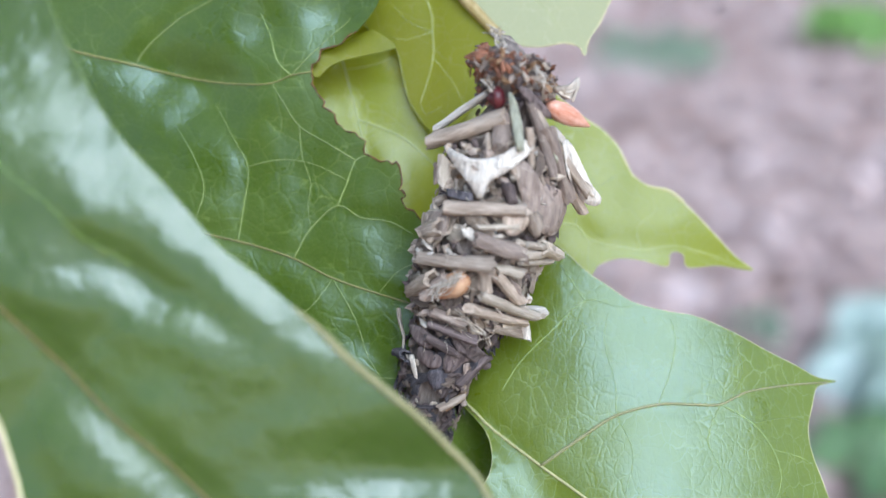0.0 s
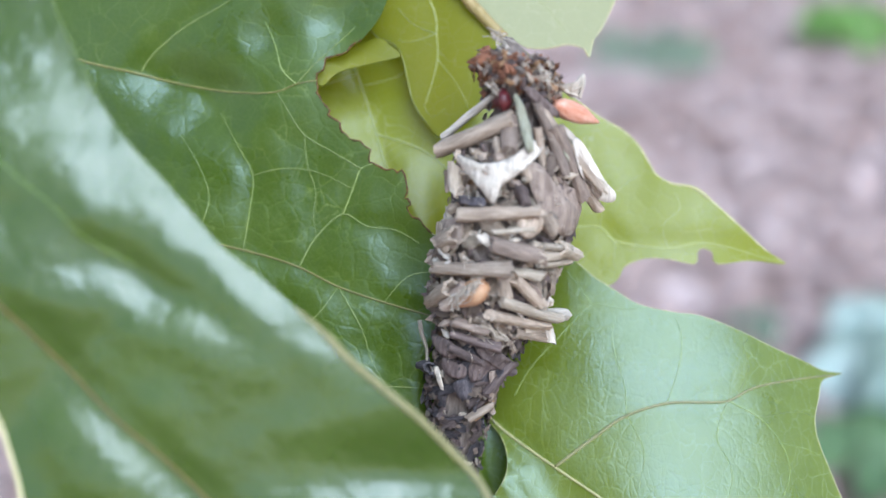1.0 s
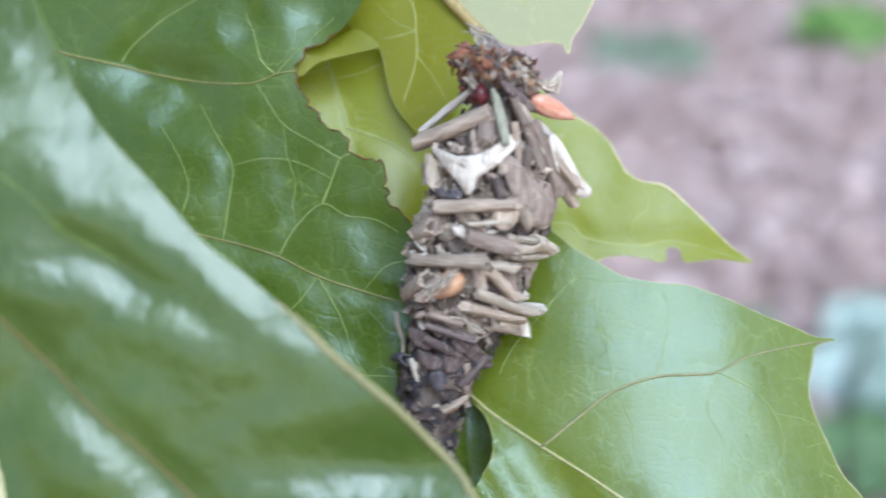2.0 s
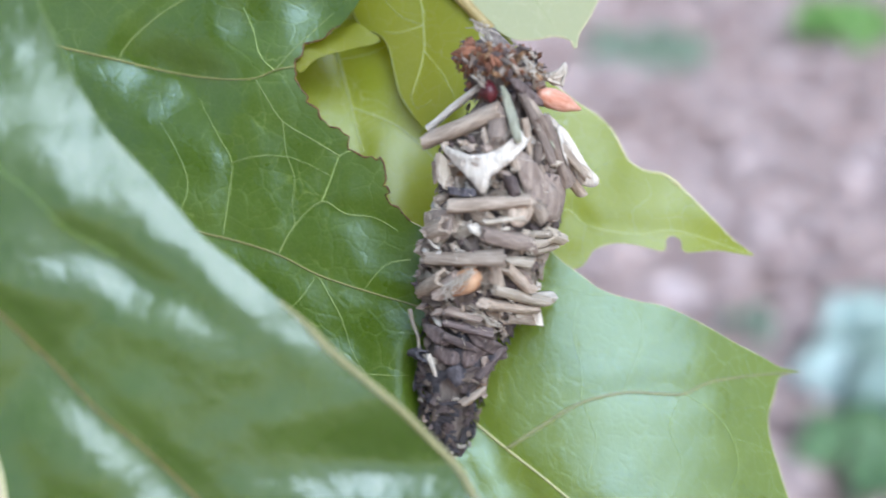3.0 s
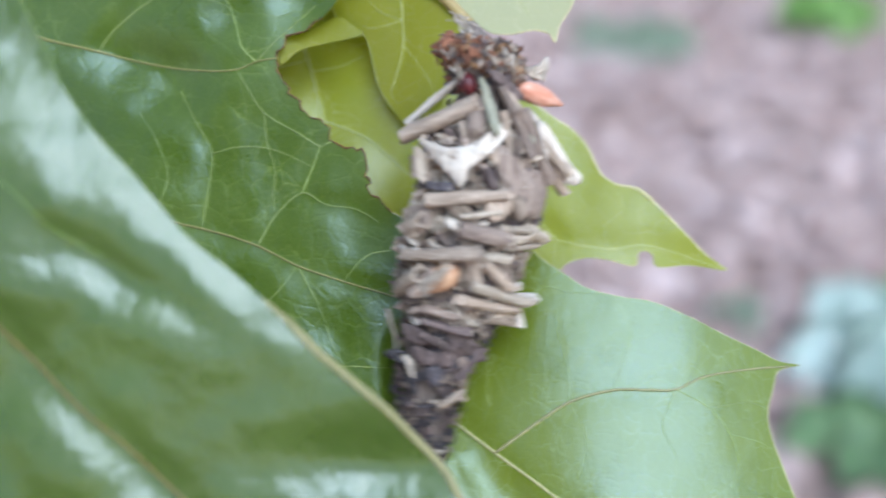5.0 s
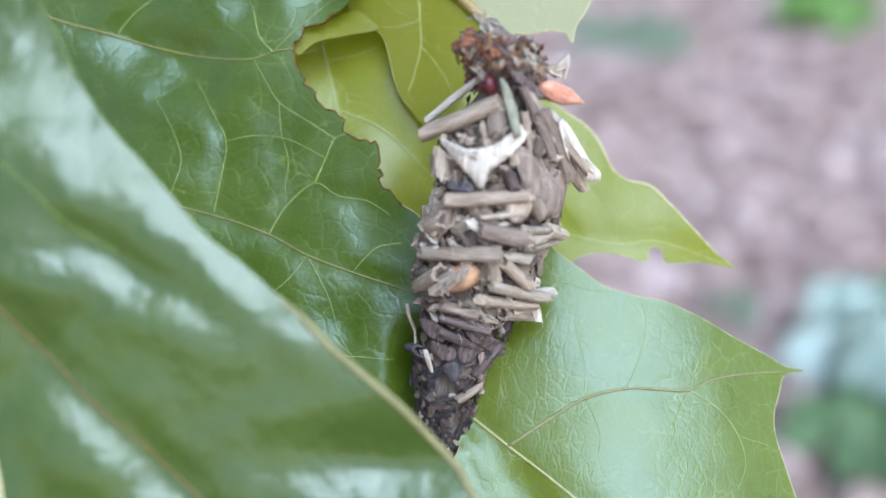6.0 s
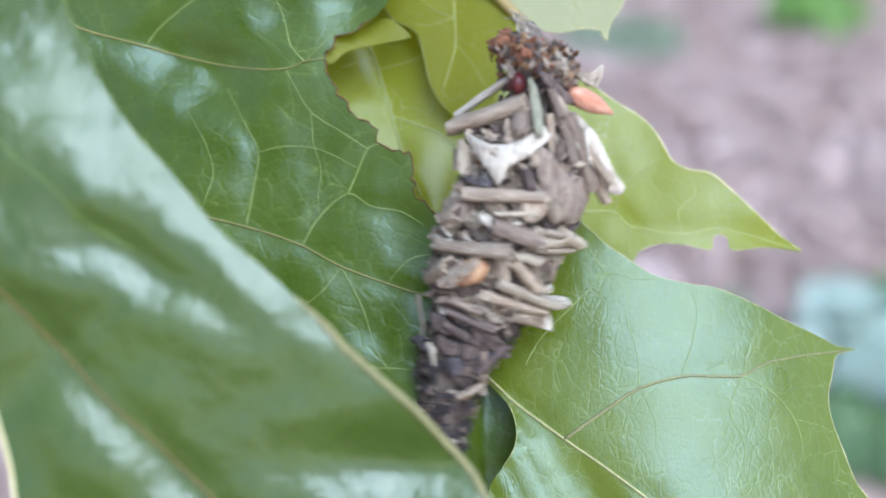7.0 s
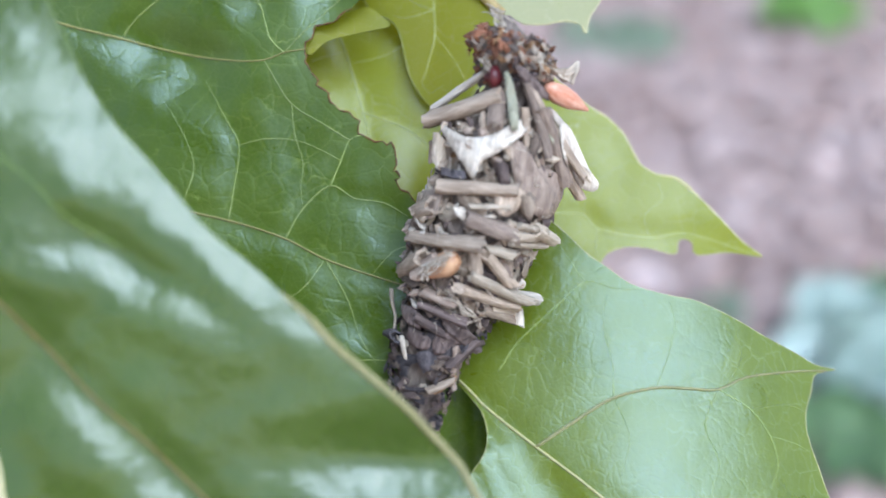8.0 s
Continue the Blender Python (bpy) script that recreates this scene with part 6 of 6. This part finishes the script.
    walk(cut_leaf, [
        (0, sway(d0, -1.10, 0.14, 0.15, 0.17, 0, 0)), (0.033, sway(d0, -1.06, 0.20, 0.14, 0.17, 0, 0)), (0.1, sway(d0, -0.74, 0.63, 0.09, 0.19, 0, 0)),
        (0.2, sway(d0, -0.55, 0.10, 0.03, 0.20, 0, 0)), (0.3, sway(d0, 0.33, 0.09, -0.04, 0.21, 0, 0)),
        (0.4, sway(d0, 0.52, -0.11, -0.10, 0.22, 0, 0)), (0.467, sway(d0, -3.89, 0.37, -0.16, 0.23, 0, 0)),
        (0.5, sway(d0, -4.07, 0.39, -0.16, 0.23, 0, 0)), (0.533, sway(d0, -4.25, 0.41, -0.16, 0.23, 0, 0)),
        (0.6, sway(d0, -3.12, 0.21, -0.13, 0.19, 0, 0)), (0.7, sway(d0, -3.37, 1.05, -0.09, 0.14, 0, 0)),
        (0.8, sway(d0, -3.78, 0.70, -0.06, 0.09, 0, 0)), (0.9, sway(d0, 0.93, 0.35, -0.03, 0.05, 0, 0)), (0.967, sway(d0, 0, 0, 0, 0, 0, 0)),
        (1, sway(d0, 0, 0, 0, 0, 0, 0)), (1.033, sway(d0, 0, 0, 0, 0, 0, 0)), (1.1, sway(d0, 0.91, 0.35, 0.02, 0, 0, 0)),
        (1.2, sway(d0, -1.43, 0.87, 0.05, 0, 0, 0)), (1.3, sway(d0, -1.63, 1.08, 0.07, 0, 0, 0)), (1.4, sway(d0, -2.09, 1.07, 0.10, 0, 0, 0)),
        (1.5, sway(d0, -2.53, 0.54, 0.12, 0, 0, 0)), (1.6, sway(d0, -0.96, 0.46, 0.15, 0, 0, 0)), (1.7, sway(d0, 0.14, 1.07, 0.17, -0.01, 0, 0)),
        (1.8, sway(d0, -2.06, 1.27, 0.20, -0.01, 0, 0)), (1.9, sway(d0, -3.35, 0.68, 0.22, -0.01, 0, 0)),
        (2, sway(d0, -2.10, 0.37, 0.25, -0.01, 0, 0)), (2.1, sway(d0, -1.54, 0.80, 0.27, -0.01, 0, 0)),
        (2.2, sway(d0, -1.59, 1.04, 0.30, -0.01, 0, 0)), (2.3, sway(d0, -2.02, 0.77, 0.32, -0.01, 0, 0)),
        (2.4, sway(d0, -1.28, 1.30, 0.35, -0.01, 0, 0)), (2.5, sway(d0, -0.79, 0.33, 0.37, -0.01, 0, 0)),
        (2.6, sway(d0, -1.60, 1.40, 0.33, 0.02, 0, 0)), (2.7, sway(d0, -2.48, -0.89, 0.29, 0.05, 0, 0)),
        (2.8, sway(d0, -0.44, 0.90, 0.24, 0.08, 0, 0)), (2.9, sway(d0, 1.40, 0.02, 0.20, 0.11, 0, 0)),
        (2.967, sway(d0, -0.48, 0.66, 0.16, 0.14, 0, 0)), (3, sway(d0, -1.01, 0.75, 0.15, 0.14, 0, 0)),
        (3.033, sway(d0, -1.54, 0.84, 0.14, 0.14, 0, 0)), (3.1, sway(d0, -4.99, 1.05, 0.06, 0.07, 0, 0)),
        (3.2, sway(d0, -0.29, 1.00, -0.04, 0.01, 0, 0)), (3.3, sway(d0, -0.69, 1.46, -0.14, -0.05, 0, 0)),
        (3.4, sway(d0, 0.95, -0.12, -0.24, -0.12, 0, 0)), (3.5, sway(d0, 3.62, 1.36, -0.34, -0.18, 0, 0)),
        (3.6, sway(d0, 3.24, 1.27, -0.27, -0.18, 0, 0)), (3.7, sway(d0, 2.69, 0.67, -0.20, -0.17, 0, 0)),
        (3.8, sway(d0, 0.61, 0.93, -0.13, -0.17, 0, 0)), (3.9, sway(d0, 3.68, 1.48, 0.01, -0.11, 0, 0)),
        (3.967, sway(d0, 3.42, 1.97, 0.13, -0.06, 0, 0)), (4, sway(d0, 2.81, 1.88, 0.14, -0.06, 0, 0)),
        (4.033, sway(d0, 2.20, 1.79, 0.15, -0.06, 0, 0)), (4.1, sway(d0, -3.61, 0.44, 0.12, -0.06, 0, 0)),
        (4.2, sway(d0, -2.84, 0.87, 0.10, -0.06, 0, 0)), (4.3, sway(d0, -1.67, 0.94, 0.07, -0.06, 0, 0)),
        (4.4, sway(d0, -2.51, 1.15, 0.05, -0.06, 0, 0)), (4.5, sway(d0, -3.32, 0.69, 0.02, -0.07, 0, 0)), (4.6, sway(d0, -2.66, 0.25, 0, -0.07, 0, 0)),
        (4.7, sway(d0, -2.17, 0.64, -0.02, -0.07, 0, 0)), (4.8, sway(d0, -1.02, 1.14, -0.05, -0.07, 0, 0)),
        (4.9, sway(d0, -0.26, 0.77, -0.07, -0.08, 0, 0)), (5, sway(d0, -2.01, 0.19, -0.09, -0.08, 0, 0)),
        (5.1, sway(d0, -2.68, 0.33, -0.12, -0.08, 0, 0)), (5.2, sway(d0, -1.05, 0.71, -0.14, -0.08, 0, 0)),
        (5.3, sway(d0, -0.94, 0.47, -0.17, -0.08, 0, 0)), (5.4, sway(d0, -2.06, 0.40, -0.19, -0.09, 0, 0)),
        (5.467, sway(d0, -0.13, 2.13, -0.20, -0.10, 0, 0)), (5.5, sway(d0, -0.08, 2.17, -0.21, -0.09, 0, 0)),
        (5.533, sway(d0, -0.03, 2.21, -0.22, -0.08, 0, 0)), (5.6, sway(d0, -1.44, 0.82, -0.27, 0.02, 0, 0)),
        (5.7, sway(d0, 0.12, 0.64, -0.33, 0.12, 0, 0)), (5.8, sway(d0, 0.79, 1.22, -0.20, 0.11, 0, 0)), (5.9, sway(d0, 1.22, 1.88, -0.08, 0.11, 0, 0)),
        (5.967, sway(d0, 0.69, -0.01, 0.05, 0.10, 0, 0)), (6, sway(d0, 0.73, -0.16, 0.05, 0.10, 0, 0)),
        (6.033, sway(d0, 0.77, -0.31, 0.05, 0.10, 0, 0)), (6.1, sway(d0, 2.09, -1.10, -0.12, 0.07, 0, 0)),
        (6.2, sway(d0, 3.47, -0.68, -0.29, 0.04, 0, 0)), (6.3, sway(d0, 0.58, -0.73, -0.46, 0.01, 0, 0)),
        (6.4, sway(d0, 1.09, -1.15, -0.63, -0.01, 0, 0)), (6.5, sway(d0, 1.28, 0.12, -0.80, -0.04, 0, 0)),
        (6.6, sway(d0, 1.57, -0.27, -0.56, -0.07, 0, 0)), (6.7, sway(d0, 0.31, -0.99, -0.33, -0.09, 0, 0)),
        (6.8, sway(d0, 4.87, -0.38, -0.09, -0.11, 0, 0)), (6.9, sway(d0, 7.03, 0.23, 0.14, -0.13, 0, 0)), (7, sway(d0, 6.12, 0.19, 0.38, -0.15, 0, 0)),
        (7.1, sway(d0, 4.18, 0.32, 0.35, -0.12, 0, 0)), (7.2, sway(d0, 2.07, -0.06, 0.33, -0.08, 0, 0)),
        (7.3, sway(d0, 0.64, -0.44, 0.30, -0.04, 0, 0)), (7.4, sway(d0, 2.98, -0.17, 0.27, 0, 0, 0)), (7.467, sway(d0, 3.33, -0.19, 0.25, 0.04, 0, 0)),
        (7.5, sway(d0, 3.26, -0.22, 0.25, 0.04, 0, 0)), (7.533, sway(d0, 3.19, -0.25, 0.25, 0.04, 0, 0)),
        (7.6, sway(d0, 1.94, -0.68, 0.30, 0.02, 0, 0)), (7.7, sway(d0, 3.19, -0.48, 0.35, 0.01, 0, 0)), (7.8, sway(d0, 0.71, 0.43, 0.40, -0.01, 0, 0)),
        (7.9, sway(d0, 0.59, 0.48, 0.45, -0.03, 0, 0)), (7.967, sway(d0, 3.58, 1.05, 0.49, -0.05, 0, 0)), (8, sway(d0, 4.24, 1.17, 0.50, -0.05, 0, 0))])
    g0 = (6.61, 118.00, 23.44)
    walk(bag, [
        (0, hang(g0, -0.56, 0.35, 4.43, 1.23, 0.62, 1.47)), (0.033, hang(g0, -0.53, 0.40, 4.68, 1.20, 0.66, 1.51)),
        (0.1, hang(g0, -0.33, 0.77, 6.48, 0.98, 0.95, 1.80)), (0.2, hang(g0, -0.29, -0.08, -5.24, 0.73, 1.27, 2.13)),
        (0.3, hang(g0, 0.39, 0.22, 1.43, 0.49, 1.59, 2.46)), (0.4, hang(g0, 0.45, -0.08, 4.13, 0.24, 1.91, 2.79)),
        (0.467, hang(g0, -3.34, 0.73, -4.66, 0, 2.25, 3.13)), (0.5, hang(g0, -3.50, 0.75, -4.74, -0.01, 2.24, 3.12)),
        (0.533, hang(g0, -3.66, 0.77, -4.82, -0.02, 2.23, 3.11)), (0.6, hang(g0, -2.68, 0.24, 2.62, -0.01, 1.79, 2.50)),
        (0.7, hang(g0, -2.90, 0.84, 0.08, -0.01, 1.34, 1.87)), (0.8, hang(g0, -3.22, 0.86, -4.11, 0, 0.89, 1.25)),
        (0.9, hang(g0, 0.75, 0.25, 6.36, 0, 0.45, 0.62)), (0.967, hang(g0, -0.01, 0, 0.34, -0.01, 0.03, 0.03)),
        (1, hang(g0, -0.01, 0, -0.02, 0, 0, 0)), (1.033, hang(g0, -0.01, 0, -0.38, 0.01, -0.03, -0.03)),
        (1.1, hang(g0, 0.75, 0.27, -0.84, 0.19, -0.11, 0.02)), (1.2, hang(g0, -1.19, 1.02, 0.84, 0.38, -0.21, 0.05)),
        (1.3, hang(g0, -1.38, 1.27, 2.40, 0.56, -0.32, 0.07)), (1.4, hang(g0, -1.83, 1.30, 0.73, 0.75, -0.43, 0.10)),
        (1.5, hang(g0, -2.28, 0.79, -3.18, 0.94, -0.54, 0.12)), (1.6, hang(g0, -0.69, 0.74, 2.51, 1.13, -0.64, 0.14)),
        (1.7, hang(g0, 0.42, 1.39, 1.13, 1.31, -0.75, 0.17)), (1.8, hang(g0, -1.79, 1.62, -4.54, 1.50, -0.86, 0.19)),
        (1.9, hang(g0, -3.07, 1.05, 1.03, 1.69, -0.96, 0.21)), (2, hang(g0, -1.80, 0.79, 1.01, 1.88, -1.07, 0.24)),
        (2.1, hang(g0, -1.25, 1.25, -4.17, 2.07, -1.18, 0.26)), (2.2, hang(g0, -1.29, 1.52, -0.99, 2.25, -1.28, 0.29)),
        (2.3, hang(g0, -1.71, 1.28, -1.75, 2.44, -1.39, 0.31)), (2.4, hang(g0, -1.15, 1.29, 8.54, 2.63, -1.50, 0.33)),
        (2.467, hang(g0, -1.20, 0.67, -1.62, 2.82, -1.61, 0.36)), (2.5, hang(g0, -0.70, 0.67, -3.82, 2.82, -1.61, 0.36)),
        (2.533, hang(g0, -0.20, 0.67, -6.02, 2.82, -1.61, 0.36)), (2.6, hang(g0, -1.47, 1.50, -4.05, 2.52, -0.92, 1.01)),
        (2.7, hang(g0, -2.18, -0.11, 4.85, 2.22, -0.23, 1.67)), (2.8, hang(g0, -0.58, 1.22, 2.51, 1.92, 0.45, 2.32)),
        (2.9, hang(g0, 0.85, 0.15, -3.46, 1.62, 1.14, 2.98)), (2.967, hang(g0, -0.81, 0.80, -1.69, 1.33, 1.81, 3.72)),
        (3, hang(g0, -1.24, 0.91, -1.12, 1.32, 1.82, 3.63)), (3.033, hang(g0, -1.67, 1.02, -0.56, 1.31, 1.83, 3.54)),
        (3.1, hang(g0, -4.37, 1.48, 3.32, 1.56, 1.23, 1.87)), (3.2, hang(g0, -0.27, 1.21, 2.37, 1.79, 0.64, 0.12)),
        (3.3, hang(g0, -0.45, 1.86, -9.30, 2.03, 0.05, -1.64)), (3.4, hang(g0, 1.17, 0.59, 4.73, 2.27, -0.54, -3.40)),
        (3.5, hang(g0, 3.49, 1.19, -0.11, 2.50, -1.14, -5.16)), (3.6, hang(g0, 3.09, 1.46, -5.76, 1.88, -0.60, -3.82)),
        (3.7, hang(g0, 2.51, 0.75, 6.41, 1.26, -0.06, -2.49)), (3.8, hang(g0, 0.61, 0.89, 2.29, 0.64, 0.47, -1.15)),
        (3.9, hang(g0, 2.73, 1.12, -3.27, -0.95, 0.29, 0.68)), (3.967, hang(g0, 2.11, 1.45, -4.00, -2.44, 0.13, 2.37)),
        (4, hang(g0, 1.57, 1.41, -3.99, -2.55, 0.11, 2.52)), (4.033, hang(g0, 1.03, 1.37, -3.98, -2.66, 0.09, 2.67)),
        (4.1, hang(g0, -3.78, 0.65, -3.10, -2.31, 0, 2.49)), (4.2, hang(g0, -3.10, 0.78, 2.04, -2.07, -0.12, 2.46)),
        (4.3, hang(g0, -1.91, 0.88, -0.39, -1.83, -0.23, 2.43)), (4.4, hang(g0, -2.72, 1.12, 2.82, -1.60, -0.34, 2.39)),
        (4.5, hang(g0, -3.51, 0.70, 3.13, -1.36, -0.46, 2.36)), (4.6, hang(g0, -2.82, 0.28, -2.98, -1.12, -0.57, 2.33)),
        (4.7, hang(g0, -2.31, 0.71, 1.43, -0.88, -0.68, 2.30)), (4.8, hang(g0, -1.14, 1.23, 3.19, -0.64, -0.80, 2.27)),
        (4.9, hang(g0, -0.36, 0.90, -3.64, -0.41, -0.91, 2.24)), (5, hang(g0, -2.07, 0.35, -0.51, -0.17, -1.02, 2.20)),
        (5.1, hang(g0, -2.73, 0.52, 1.83, 0.07, -1.14, 2.17)), (5.2, hang(g0, -1.08, 0.92, -2.78, 0.31, -1.25, 2.14)),
        (5.3, hang(g0, -0.94, 0.72, -1.46, 0.55, -1.36, 2.11)), (5.4, hang(g0, -1.81, 0.84, 1.77, 0.78, -1.48, 2.08)),
        (5.467, hang(g0, -0.21, 1.86, -1.01, 1.03, -1.62, 2.07)), (5.5, hang(g0, -0.16, 1.89, -1.57, 1.02, -1.59, 2.04)),
        (5.533, hang(g0, -0.11, 1.92, -2.13, 1.01, -1.56, 2.01)), (5.6, hang(g0, -1.25, 1.15, -4.94, 0.63, -1.16, 1.77)),
        (5.7, hang(g0, 0.08, 0.73, 3.54, 0.25, -0.73, 1.49)), (5.8, hang(g0, 0.63, 1.23, -1.32, -0.25, 0.34, 1.58)),
        (5.9, hang(g0, 1.00, 1.65, -6.93, -0.74, 1.42, 1.67)), (5.967, hang(g0, 0.53, 0.15, -1.08, -1.24, 2.45, 1.76)),
        (6, hang(g0, 0.57, 0.05, -0.51, -1.24, 2.49, 1.75)), (6.033, hang(g0, 0.61, -0.05, 0.06, -1.24, 2.53, 1.74)),
        (6.1, hang(g0, 1.75, -0.34, 4.46, -0.82, 2.20, 1.41)), (6.2, hang(g0, 2.84, -0.21, -2.17, -0.40, 1.91, 1.07)),
        (6.3, hang(g0, 0.39, 0.18, -2.26, 0.02, 1.62, 0.73)), (6.4, hang(g0, 0.99, 0.37, 8.78, 0.44, 1.32, 0.39)),
        (6.467, hang(g0, 0.38, 0.64, -1.10, 0.86, 1.03, 0.05)), (6.5, hang(g0, 0.88, 0.64, -3.30, 0.86, 1.03, 0.05)),
        (6.533, hang(g0, 1.38, 0.64, -5.50, 0.86, 1.03, 0.05)), (6.6, hang(g0, 1.26, 0.46, -1.97, 0.69, 0.96, -0.75)),
        (6.7, hang(g0, 0.36, -0.15, 3.02, 0.52, 0.88, -1.56)), (6.8, hang(g0, 4.28, -0.15, 0.66, 0.35, 0.80, -2.37)),
        (6.9, hang(g0, 6.27, 0.04, -4.24, 0.18, 0.73, -3.18)), (6.967, hang(g0, 5.91, 0.22, 3.38, 0.01, 0.65, -3.98)),
        (7, hang(g0, 5.61, 0.22, 4.78, 0.01, 0.65, -3.98)), (7.033, hang(g0, 5.31, 0.22, 6.18, 0.01, 0.65, -3.98)),
        (7.1, hang(g0, 3.83, 0.46, 3.56, 0.07, 0.41, -3.09)), (7.2, hang(g0, 1.86, 0.04, -4.01, 0.13, 0.17, -2.19)),
        (7.3, hang(g0, 0.50, -0.06, 0.70, 0.19, -0.07, -1.29)), (7.4, hang(g0, 2.22, -0.20, 4.61, 0.25, -0.31, -0.40)),
        (7.467, hang(g0, 2.39, 0.03, -4.98, 0.31, -0.54, 0.49)), (7.5, hang(g0, 2.33, 0.02, -5.11, 0.32, -0.55, 0.50)),
        (7.533, hang(g0, 2.27, 0.01, -5.24, 0.33, -0.56, 0.51)), (7.6, hang(g0, 1.39, -0.29, 2.73, 0.35, -0.53, -0.26)),
        (7.7, hang(g0, 2.62, -0.04, 6.76, 0.39, -0.50, -1.01)), (7.8, hang(g0, 0.60, 0.61, -5.40, 0.42, -0.48, -1.77)),
        (7.9, hang(g0, 0.69, 0.93, 0.40, 0.46, -0.46, -2.52)), (7.967, hang(g0, 3.26, 0.91, 5.25, 0.48, -0.44, -3.14)),
        (8, hang(g0, 3.82, 0.91, 6.31, 0.49, -0.43, -3.28))])


motions()
